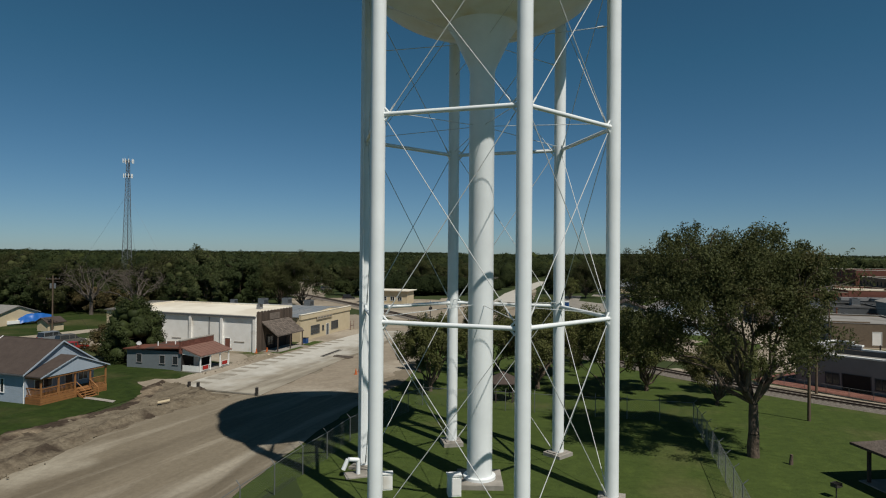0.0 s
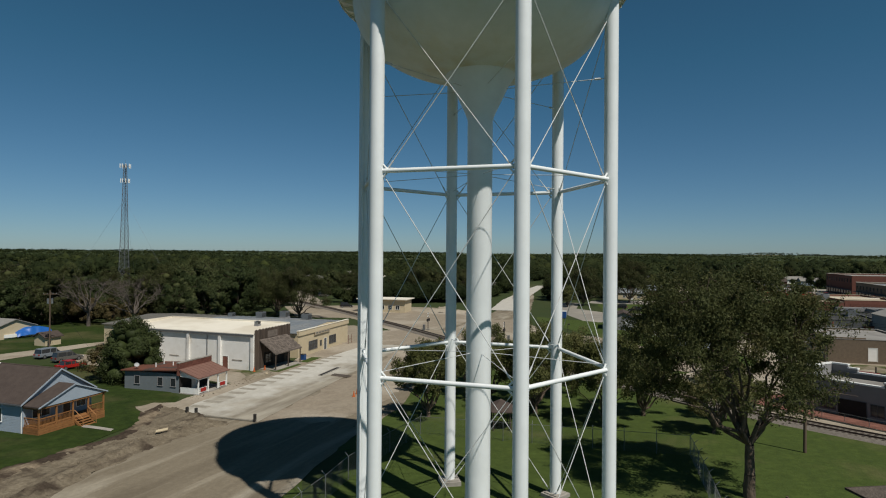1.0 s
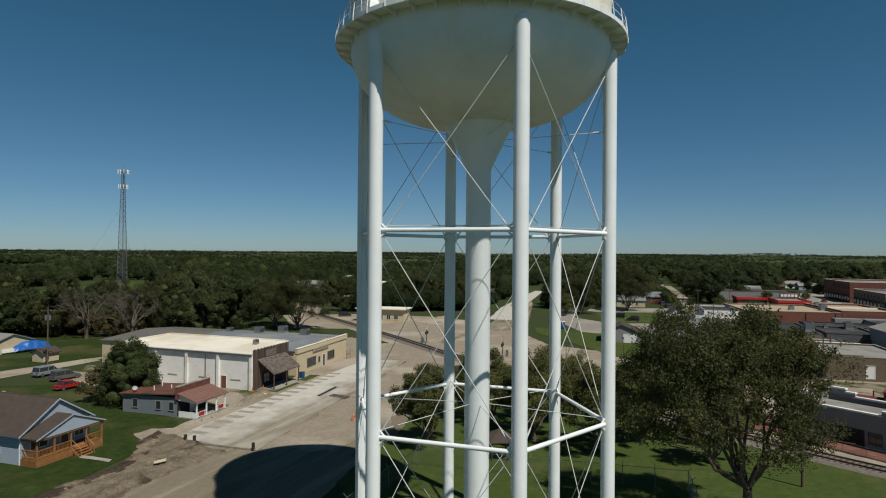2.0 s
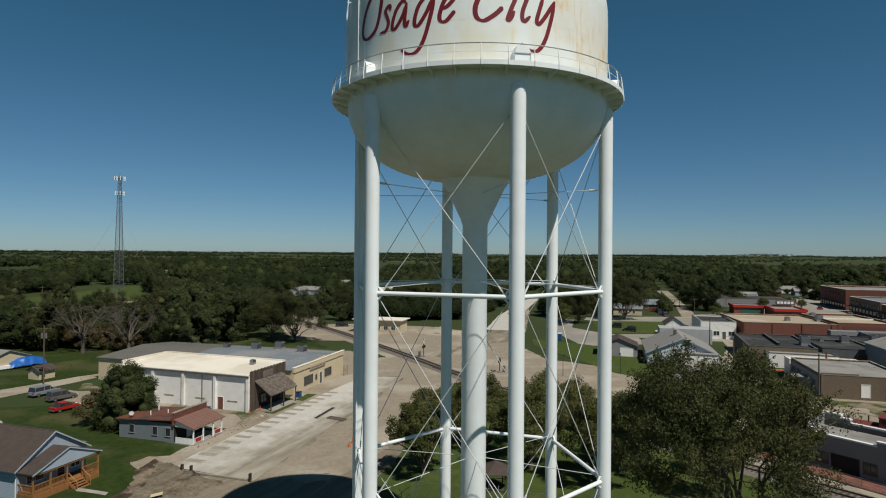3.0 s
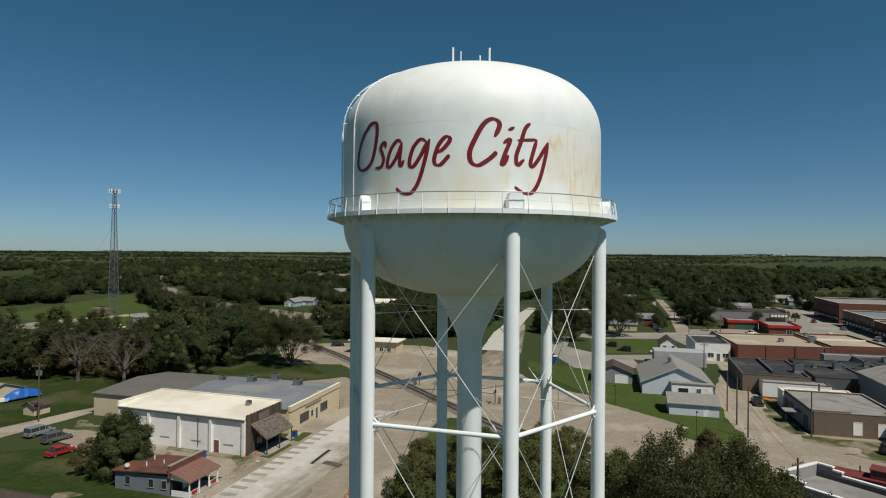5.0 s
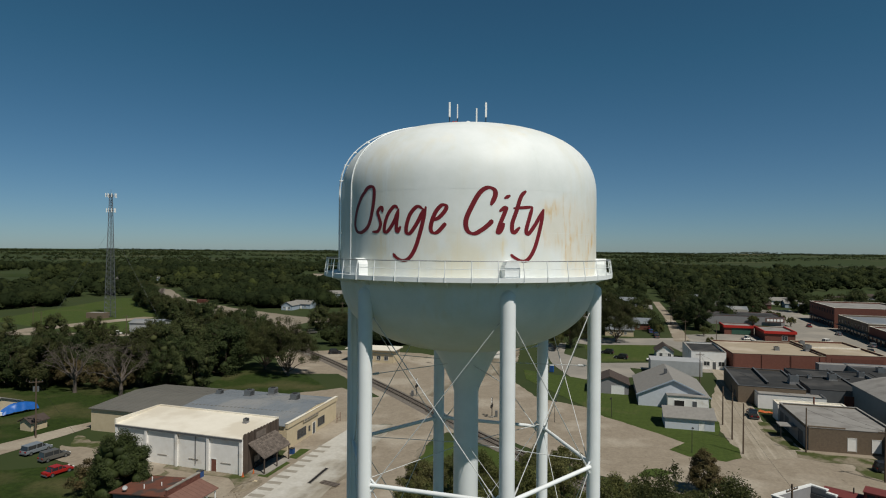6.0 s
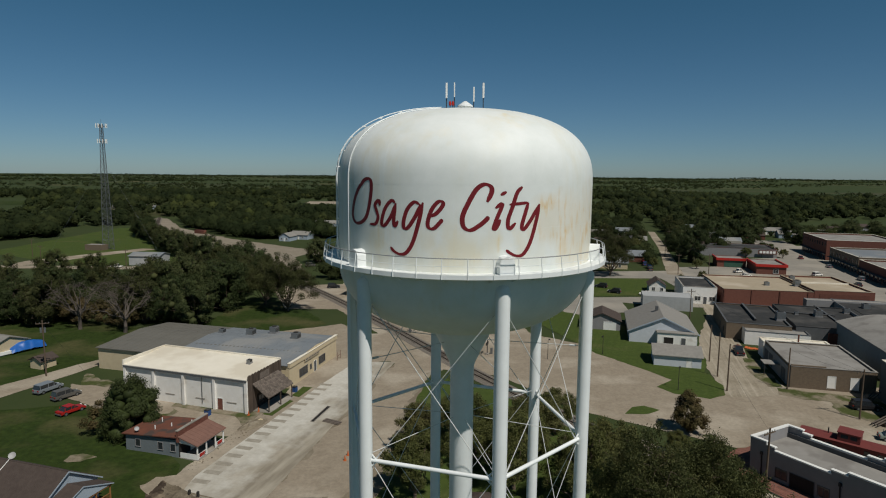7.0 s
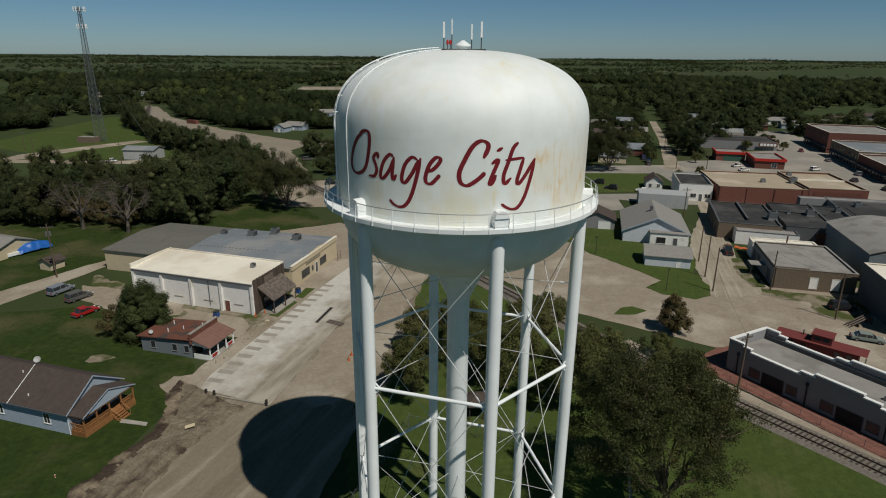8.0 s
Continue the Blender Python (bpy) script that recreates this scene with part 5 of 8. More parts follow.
    for i in range(15):
        part("deck_board", boxes((0.04 + i * 0.144, 0.176 + i * 0.144, 0.0, Q, DECK - 0.05, DECK)), M["cedar"], ob)
    for i in range(6):
        z = -0.62 + i * 0.225
        part("skirt_board", boxes((P, P + 0.04, -0.04, Q, z, z + 0.205)), M["cedar"], ob)
        part("skirt_board", boxes((0.03, P - 0.002, -0.05, -0.01, z, z + 0.205)), M["cedar"], ob)
    for y in (0.08, 2.05, 4.0, 5.9, 7.92):
        part("porch_post", boxes((P - 0.15, P - 0.01, y - 0.07, y + 0.07, DECK, BEAM - 0.18)), M["cedar"], ob)
    for y0, y1 in ((0.15, 1.98), (2.12, 3.93), (5.97, 7.85)):
        rail = part("railing", boxes((P - 0.12, P - 0.03, y0, y1, DECK + 0.86, DECK + 0.95), (P - 0.1, P - 0.05, y0, y1, DECK + 0.12, DECK + 0.2)), M["cedar"], ob)
        y = y0 + 0.08
        while y < y1 - 0.05:
            part("baluster", boxes((P - 0.095, P - 0.055, y, y + 0.04, DECK + 0.2, DECK + 0.86)), M["cedar"], rail)
            y += 0.15
    rail = part("railing", boxes((0.05, P - 0.15, 0.03, 0.12, DECK + 0.86, DECK + 0.95), (0.05, P - 0.15, 0.05, 0.1, DECK + 0.12, DECK + 0.2)), M["cedar"], ob)
    for i in range(12):
        part("baluster", boxes((0.15 + i * 0.155, 0.19 + i * 0.155, 0.055, 0.095, DECK + 0.2, DECK + 0.86)), M["cedar"], rail)
    part("porch_wall", boxes((0.028, 0.05, 0.1, Q, DECK, BEAM)), M["siding_blue"], ob)
    opening(ob, "x", 1.0, 2.9, DECK + 0.6, DECK + 1.85, 0.05, "window", "trim", "glass", 1)
    opening(ob, "x", 4.5, 5.4, DECK, DECK + 2.0, 0.05, "door", "trim", "glass")
    opening(ob, "x", 6.2, 7.3, DECK + 0.6, DECK + 1.85, 0.05, "window", "trim", "glass", 1)
    for i in range(4):
        part("step", boxes((P + 0.04 + i * 0.29, P + 0.35 + i * 0.29, 4.15, 5.75, DECK - 0.2 - i * 0.2, DECK - 0.14 - i * 0.2)), M["cedar"], ob)
    for y in (4.08, 5.74):
        bm = bmesh.new()
        prism(bm, [(P + 0.04, DECK - 0.4), (P + 0.04, DECK - 0.08), (P + 1.3, -0.12), (P + 1.3, -0.5)], 0, 0.07)
        for v in bm.verts:
            v.co = (v.co.x, y + v.co.y, v.co.z)
        bmesh.ops.recalc_face_normals(bm, faces=bm.faces)
        part("stringer", bm, M["cedar"], ob)
        part("stair_rail", tubes([((P, y + 0.04, DECK + 0.9), (P + 1.25, y + 0.04, 0.85), 0.05), ((P + 1.25, y + 0.04, -0.4), (P + 1.25, y + 0.04, 0.9), 0.05)], 4), M["cedar"], ob)
    dish("satellite_dish", ob.matrix_basis @ pose(-12.2, 6.9, 4.3, 0, 0, 30), 0.45)



warehouse()
tan_shop()
red_house()
blue_house()



def flat_building(name, x, y, turn, W, D, h, wall, roof, label, cat, coping="concrete", par=0.5, group=""):
    ob = thing(name, at(x, y, turn), label, cat, group)
    part("wall", boxes((0, W, 0, 0.3, -0.4, h), (0, W, D - 0.3, D, -0.4, h), (0, 0.3, 0.3, D - 0.3, -0.4, h), (W - 0.3, W, 0.3, D - 0.3, -0.4, h)), M[wall], ob)
    part("roof", boxes((0.3, W - 0.3, 0.3, D - 0.3, h - par - 0.2, h - par)), M[roof], ob)
    if coping:
        part("coping", boxes((-0.06, W + 0.06, -0.06, 0.36, h, h + 0.1), (-0.06, W + 0.06, D - 0.36, D + 0.06, h, h + 0.1), (-0.06, 0.36, 0.36, D - 0.36, h, h + 0.1), (W - 0.36, W + 0.06, 0.36, D - 0.36, h, h + 0.1)), M[coping], ob)
    return ob


def gable_house(x, y, turn, W, D, h, peak, wall, roof, label, along="y", over=0.4, windows=True, name="house", group=""):
    ob = thing(name, at(x, y, turn), label, "house", group)
    gable_wall(ob, W, D, h, peak, M[wall], along)
    gable("roof", ob, W, D, h, peak, over, M[roof], along=along)
    if windows:
        for x0 in (W * 0.18, W * 0.68):
            opening(ob, "y", x0, x0 + 0.95, 0.9, 2.1, 0, "window", "trim", "glass", 1, out=-1)
        opening(ob, "y", W * 0.45, W * 0.45 + 0.95, 0, 2.1, 0, "door", "trim", "white", out=-1)
        for y0 in (D * 0.2, D * 0.65):
            opening(ob, "x", y0, y0 + 0.95, 0.9, 2.1, 0, "window", "trim", "glass", 1, out=-1)
    return ob


# white house with its shed
ob = gable_house(49.4, 144.0, 75, 16, 21, 3.0, 6.6, "siding_white", "grey_shingle", "large pale house with grey shingle gable roof", windows=False)
bm = bmesh.new()
prism(bm, [(-0.55, 2.72), (8, 6.6), (16.55, 2.72), (16.55, 3.0), (8, 6.95), (-0.55, 3.0)], -0.5, -0.42)
bmesh.ops.recalc_face_normals(bm, faces=bm.faces)
part("bargeboard", bm, M["siding_blue"], ob)
part("annex", boxes((6.5, 15.5, -2.2, 0.02, -0.3, 3.4)), M["white"], ob, "white lean-to against the gable")
part("annex_roof", boxes((6.3, 15.7, -2.4, 0.0, 3.4, 3.55)), M["grey_roof"], ob)
opening(ob, "y", 8.0, 10.2, 0.8, 2.4, -2.2, "window", "trim", "black", 0, out=-1)
opening(ob, "y", 12.0, 13.0, 0.2, 2.4, -2.2, "door", "trim", "dark_grey", out=-1)
part("chimney", boxes((6.8, 7.5, 9, 9.7, 5.5, 7.6)), M["dark_grey"], ob)
ob = thing("shed", at(48.9, 125.4, 74.5), "pale blue shed with grey shingle roof", "shed")
part("wall", boxes((0, 9.8, 0, 6.8, -0.3, 2.6)), M["siding_white"], ob)
bm = bmesh.new()
prism(bm, [(-0.4, 2.4), (3.8, 3.9), (7.2, 3.0), (7.2, 3.14), (3.8, 4.06), (-0.4, 2.54)], -0.4, 10.2)
bmesh.ops.transform(bm, matrix=Matrix(((0, 1, 0, 0), (1, 0, 0, 0), (0, 0, 1, 0), (0, 0, 0, 1))), verts=bm.verts)
bmesh.ops.recalc_face_normals(bm, faces=bm.faces)
part("roof", bm, M["grey_shingle"], ob)
opening(ob, "y", 6.8, 7.8, 0, 2.0, 0, "door", "trim", "white", out=-1)
ob = thing("tank", at(60.6, 128.8, 75), "black oil tank beside the shed", "oil tank")
bm = bmesh.new()
tube(bm, (0, 0, 0.9), (0, 2.2, 0.9), 0.65, n=16)
smooth(part("shell", bm, M["black"], ob))
part("stand", boxes((-0.5, 0.5, 0.3, 0.4, -0.1, 0.5), (-0.5, 0.5, 1.8, 1.9, -0.1, 0.5)), M["dark_metal"], ob)
ob = gable_house(41.0, 156.5, 75, 9.5, 9, 2.7, 4.6, "wall_grey", "brown_roof", "brown-roofed garage with a white door", windows=False, name="garage")
opening(ob, "y", 5.2, 8.4, 0, 2.3, 0, "door", "trim", "trim", out=-1)
flat_building("metal_shed", 65.5, 181, 75, 14.8, 8, 4.3, "pale_metal", "pale_metal", "long grey corrugated metal shed", "shed", None, 0.05)
ob = flat_building("white_shop", 81.8, 190.0, 75, 10.4, 21, 5.6, "white", "black_roof", "white rendered shop with black flat roof", "shop")
for x0 in (1.2, 3.8, 8.2):
    opening(ob, "y", x0, x0 + 1.7, 1.2, 2.5, 0, "window", "trim", "glass", 1, out=-1)
opening(ob, "y", 6.4, 7.4, 0, 2.4, 0, "door", "trim", "dark_grey", out=-1)
gable_house(76.6, 206.5, 75, 5.6, 8, 2.8, 4.8, "white", "brown_roof", "small white house with brown gable roof")

# brown brick workshop
ob = flat_building("brick_workshop", 71.2, 111.8, 75, 15, 19, 4.4, "brick_brown", "grey_roof", "brown brick workshop with grey flat roof", "workshop", "grey_roof", 0.25)
part("side_wall", boxes((-0.12, 0.0, 0.3, 18.9, 0, 3.9)), M["wall_grey"], ob, "grey metal sheeting")
part("canopy", boxes((-3.2, -0.12, 6.5, 9.5, 2.5, 2.65)), M["grey_roof"], ob)
for x0 in (-3.0,):
    for y0 in (6.7, 9.2):
        part("canopy_post", boxes((x0, x0 + 0.12, y0, y0 + 0.12, -0.1, 2.5)), M["dark_metal"], ob)
for x0 in (6.6, 10.6):
    opening(ob, "y", x0, x0 + 1.4, 0.5, 2.9, 0, "door", "trim", "white", out=-1)
for y0, z1 in ((3.0, 2.7), (12.0, 2.9), (15.5, 2.9)):
    opening(ob, "x", y0, y0 + 2.4, 0.2, z1, -0.12, "door", "dark_grey", "dark_grey", out=-1)
for i in range(12):
    part("brick_course", boxes((0.02, 14.98, -0.008, 0.0, 0.1 + i * 0.36, 0.28 + i * 0.36)), M["brick_brown"], ob)
part("raised_end", boxes((0, 6.2, 0.02, 0.3, 4.4, 4.75)), M["brick_brown"], ob)
flat_building("white_annex", 76.2, 130.9, 75, 14, 4, 3.9, "white", "membrane", "low white-roofed annex behind the workshop", "annex", "membrane", 0.1)
chim = thing("chimney_pipe", pose(84, 130.5, 4.0), "rusty red flue pipe on the roof", "flue")
part("pipe", tubes([((0, 0, -0.5), (0, 0, 1.6), 0.18)], 8), M["rust_roof"], chim)

# black-roofed shops
ob = flat_building("black_roofed_shop", 75.6, 147.4, 72, 15, 25, 4.3, "brick_brown", "black_roof", "brick shop with black flat roof", "shop", "dark_grey", 0.3)
opening(ob, "x", 4, 5.2, 1.0, 2.2, 0, "window", "dark_grey", "glass", 0, out=-1)
opening(ob, "x", 10, 11, 0, 2.2, 0, "door", "dark_grey", "black", out=-1)
flat_building("pale_store", 77.8, 142.2, 72, 14.5, 4.8, 3.4, "white", "grey_roof", "low pale block store room", "store room", "dark_grey", 0.15)
flat_building("black_roofed_shop", 90.8, 142.6, 72, 21, 27, 4.6, "dark_grey", "black_roof", "dark shop with black flat roof", "shop", "black_roof", 0.3)
flat_building("grey_roofed_shop", 112, 149, 72, 20, 27, 4.9, "wall_grey", "black_roof", "grey shop with black flat roof", "shop", "dark_grey", 0.3)
part("wall", boxes((0, 8, 0, 0.3, -0.3, 3.6)), M["brick_red"], thing("brick_wall", at(97, 139.5, 72), "short red brick wall", "wall"))
for x, y, s in ((91.6, 151.0, 1.7), (103.7, 154.2, 1.5), (114, 158, 1.2), (123, 163, 1.4), (99, 156.2, 0.7)):
    rooftop_unit(x, y, 4.4, s, 72)
flat_building("white_roofed_store", 119, 140.5, 72, 20, 8.5, 4.2, "wall_grey", "membrane", "low store with bright white flat roof", "store", "membrane", 0.2)
for x, y, tn, L in ((84.5, 150, 72, 20), (104, 146, 72, 22), (97, 158, -18, 12)):
    ob = thing("roof_upstand", pose(x, y, 4.25, 0, 0, tn), "low tarred upstand across a flat roof", "parapet")
    part("kerb", boxes((0, L, -0.2, 0.2, -0.3, 0.35)), M["black_roof"], ob)
    part("capping", boxes((-0.05, L + 0.05, -0.25, 0.25, 0.35, 0.41)), M["dark_grey"], ob)

ob = thing("barrier_net", at(75.8, 138.2, 60), "crumpled orange plastic barrier net in the weeds", "net")
bm = bmesh.new()
rows = [[bm.verts.new((i * 0.3, j * 0.25 + 0.2 * math.sin(i * 1.1), 0.12 + 0.35 * abs(noise.noise((i * 0.5, j * 0.6, 3.0))))) for i in range(17)] for j in range(7)]
for j in range(6):
    for i in range(16):
        bm.faces.new((rows[j][i], rows[j][i + 1], rows[j + 1][i + 1], rows[j + 1][i]))
part("net", bm, M["orange"], ob)

# long red brick store
ob = flat_building("red_brick_store", 92.4, 184.2, 79, 26.4, 28, 6.0, "brick_red", "tan_roof", "long red brick store with tan flat roof", "store", "tan_roof", 0.35)
for i in range(4):
    part("pilaster", boxes((0.1 + i * 8.2, 0.5 + i * 8.2, -0.18, 0, -0.3, 5.8)), M["brick_red"], ob)
ob = flat_building("red_brick_store", 118.4, 179.05, 79, 17, 29, 6.6, "brick_red", "tan_roof", "red brick store with stepped parapet", "store", "tan_roof", 0.5)
part("panel", boxes((1.5, 15.5, -0.08, 0, 1.4, 5.6)), M["brick_red"], ob)
part("vent", boxes((12.6, 14.6, -0.14, -0.08, 3.0, 3.6)), M["white"], ob)
part("ridge_band", boxes((0.4, 16.6, 15.6, 16.2, 6.0, 6.5)), M["membrane"], ob)
for x, y, k in ((110.7, 192.3, 1.1), (120.1, 191.1, 1.5), (124.7, 201.8, 1.2)):
    rooftop_unit(x, y, land(x, y) + (6.0 if x > 118 else 5.6), k, 79)
flat_building("low_wall_shed", 112, 172.5, 76, 28, 3, 5.0, "wall_grey", "grey_roof", "pale grey lean-to behind the brick store", "shed", None, 0.1)

# filling station with a red fascia
ob = flat_building("filling_station", 138.0, 249.0, 74, 11.5, 19, 4.0, "brick_red", "grey_roof", "brick filling station with a bright red fascia", "filling station", None, 0.2)
part("fascia", boxes((-0.5, 12.0, -0.5, -0.02, 3.3, 4.4), (-0.5, -0.02, -0.02, 19, 3.3, 4.4), (11.52, 12.0, -0.02, 19, 3.3, 4.4)), M["red_band"], ob)
opening(ob, "y", 6.5, 8.5, 0.6, 2.5, 0, "window", "trim", "glass", 1, out=-1)
ob = flat_building("station_wing", 130.2, 268.6, 74, 12.2, 12, 3.9, "brick_red", "grey_roof", "station wing with green panels and red fascia", "filling station", None, 0.2)
part("fascia", boxes((-0.5, 12.2, -0.5, -0.02, 3.2, 4.3), (-0.5, -0.02, -0.02, 12, 3.2, 4.3)), M["red_band"], ob)
part("green_panel", boxes((3, 10.8, -0.06, 0, 0.2, 3.0)), M["green_wall"], ob)
ob = flat_building("dark_roofed_store", 137.5, 309, 74, 39, 22, 4.4, "wall_grey", "black_roof", "grey store with black roof", "store", "rust_roof", 0.4)
sg = thing("store_sign", at(166.0, 299.6, 74), "white on brown sign board with illegible bars", "sign")
part("board", boxes((0, 8.6, 0, 0.25, 2.0, 4.0)), M["rust_roof"], sg)
for i in range(5):
    part("lettering_bar", boxes((0.6 + i * 1.55, 1.8 + i * 1.55, -0.05, 0, 2.4, 3.6)), M["trim"], sg)
part("post", boxes((1.5, 1.7, 0.05, 0.2, -0.3, 2.0), (6.8, 7.0, 0.05, 0.2, -0.3, 2.0)), M["dark_metal"], sg)

# brick store rows along the main street
for sx, sy, L, h, wall, roof, lab in ((171.5, 216, 34, 6.6, "brick_red", "grey_roof", "brick shop row with grey roof"), (182.2, 249.5, 38, 7.4, "brick_brown", "bluegrey", "dark brick shop row with grey roof"),
                                      (196, 292, 42, 10.2, "brick_red", "grey_roof", "tall red brick block with white coping")):
    ob = flat_building("shop_row", sx, sy, 72.5, 34, L, h, wall, roof, lab, "shops", "membrane", 0.6, "main street shops")
    n = int(L / 4.2)
    for i in range(n):
        y0 = 1.2 + i * L / n
        opening(ob, "x", y0, y0 + 2.6, 0.5, 2.7, 0, "window", "dark_grey", "glass", 1, out=-1)
        if h > 7:
            opening(ob, "x", y0 + 0.6, y0 + 1.8, h - 3.4, h - 1.6, 0, "window", "dark_grey", "glass", 1, out=-1)
        opening(ob, "y", 3 + i * 30 / n, 4.4 + i * 30 / n, 1.2, 2.8, 0, "window", "dark_grey", "glass", 1, out=-1)
    part("awning", boxes((-1.6, 0, 0.5, L - 0.5, 3.0, 3.15)), M["dark_grey"], ob)

# large grey hall beside the workshop
ob = thing("grey_hall", at(92.5, 115, 75), "tall grey metal hall with curved pale roof", "hall")
part("wall", boxes((0, 20, 0, 26, -0.3, 6.4)), M["siding_grey"], ob)
bm = bmesh.new()
arc = [(-0.3 + 20.6 * i / 16, 6.3 + 2.3 * math.sin(math.pi * i / 16)) for i in range(17)]
prism(bm, arc + [(x, z + 0.18) for x, z in arc[::-1]], -0.3, 26.3)
prism(bm, arc, 0.0, 0.2)
bmesh.ops.recalc_face_normals(bm, faces=bm.faces)
part("roof", bm, M["grey_roof"], ob, "curved pale grey metal roof")
flat_building("grey_store", 80.2, 88.5, 75, 20, 18.5, 7.4, "dark_grey", "membrane", "grey metal store with white roof", "store", "membrane", 0.15)
st = thing("outside_stair", at(79.6, 103.2, 20), "dark iron outside staircase", "stair")
for i in range(12):
    part("tread", boxes((0, 1.0, i * 0.28, i * 0.28 + 0.26, i * 0.19, i * 0.19 + 0.04)), M["dark_metal"], st)
part("stringer", tubes([((0, 0, 0), (0, 3.4, 2.3), 0.06), ((1, 0, 0), (1, 3.4, 2.3), 0.06), ((0, 0, 0.9), (0, 3.4, 3.2), 0.03), ((1, 0, 0.9), (1, 3.4, 3.2), 0.03)], 6), M["dark_metal"], st)

# depot beside the track
fall = (land(45.4, 78.0) - land(63.6, 42.4)) / 40.0
DEPOT = at(63.6, 42.4, 117) @ Matrix.Rotation(math.atan(fall), 4, "X")
ob = thing("depot", DEPOT @ pose(0, 0, -0.9), "grey rendered railway depot with white stepped parapet", "depot")
steps = [(0, 9, 5.0), (9, 10.5, 5.5), (10.5, 19, 5.0), (19, 21, 5.5), (21, 27, 5.9), (27, 29, 5.5), (29, 36.4, 5.0), (36.4, 37.6, 5.5), (37.6, 40, 5.9)]
for x0 in (0, 8.2):
    bm = bmesh.new()
    top = [(y, h) for a, b, h in steps for y in (a, b)]
    prism(bm, [(0, -0.8)] + top + [(40, -0.8)], x0, x0 + 0.35)
    bmesh.ops.transform(bm, matrix=Matrix(((0, 1, 0, 0), (1, 0, 0, 0), (0, 0, 1, 0), (0, 0, 0, 1))), verts=bm.verts)
    bmesh.ops.recalc_face_normals(bm, faces=bm.faces)
    part("wall", bm, M["wall_grey"], ob)
part("end_wall", boxes((0.35, 8.2, 0, 0.35, -0.8, 5.2)), M["wall_grey"], ob)
part("end_wall", boxes((0.35, 8.2, 39.65, 40, -0.8, 5.9)), M["wall_grey"], ob)
part("coping", boxes(*[r for a, b, h in steps for r in ((-0.1, 0.45, a - 0.05, b + 0.05, h, h + 0.18), (8.1, 8.65, a - 0.05, b + 0.05, h, h + 0.18))], (0.45, 8.1, 39.6, 40.1, 5.9, 6.08)), M["trim"], ob, "white coping stones")
part("inner_parapet", boxes((7.9, 8.18, 0.4, 39.6, 4.2, 5.0)), M["dark_grey"], ob)
part("roof", boxes((0.35, 8.2, 0.35, 39.65, 4.1, 4.35)), M["grey_roof"], ob)
part("vent", boxes((4, 4.6, 20, 20.6, 4.35, 4.9), (6, 6.4, 12, 12.4, 4.35, 4.8)), M["metal"], ob)
for y0 in (2.5, 12.0, 20.6, 31.0):
    opening(ob, "x", y0, y0 + 3.2, -0.4, 3.0, 0, "door", "dark_grey", "black", out=-1)
    opening(ob, "x", y0 + 3.6, y0 + 5.2, 1.6, 2.9, 0, "window", "dark_grey", "glass", 1, out=-1)
    opening(ob, "x", y0 - 1.9, y0 - 0.5, 1.6, 2.9, 0, "window", "dark_grey", "glass", 1, out=-1)
for y0 in (9.7, 18.0, 27.8, 38.2):
    part("downpipe", tubes([((-0.12, y0, -0.7), (-0.12, y0, 4.0), 0.09), ((-0.14, y0, 4.0), (-0.14, y0, 4.4), 0.2)], 8), M["black"], ob)
plat = thing("platform", DEPOT @ pose(0, 0, 0.06), "red paved platform beside the depot", "platform", kind="structure")
part("base", boxes((-3.4, 0, -4, 40, -0.7, 0.02), (-3.4, 9, 40, 52, -0.7, 0.02)), M["concrete"], plat)
pm = None
for i in range(43):
    for j in range(4):
        o = pose(-3.36 + j * 0.84, -4 + i * 1.3, 0.02)
        if pm is None:
            pm = part("paver", boxes((0, 0.82, 0, 1.28, 0, 0.05)), M["paver"], plat)
            pm.matrix_basis = o
        else:
            c = pm.copy()
            scene.collection.objects.link(c)
            c.matrix_basis = o
for i in range(9):
    for j in range(10):
        c = pm.copy()
        scene.collection.objects.link(c)
        c.matrix_basis = pose(0.0 + j * 0.86, 40.2 + i * 1.3, 0.02)


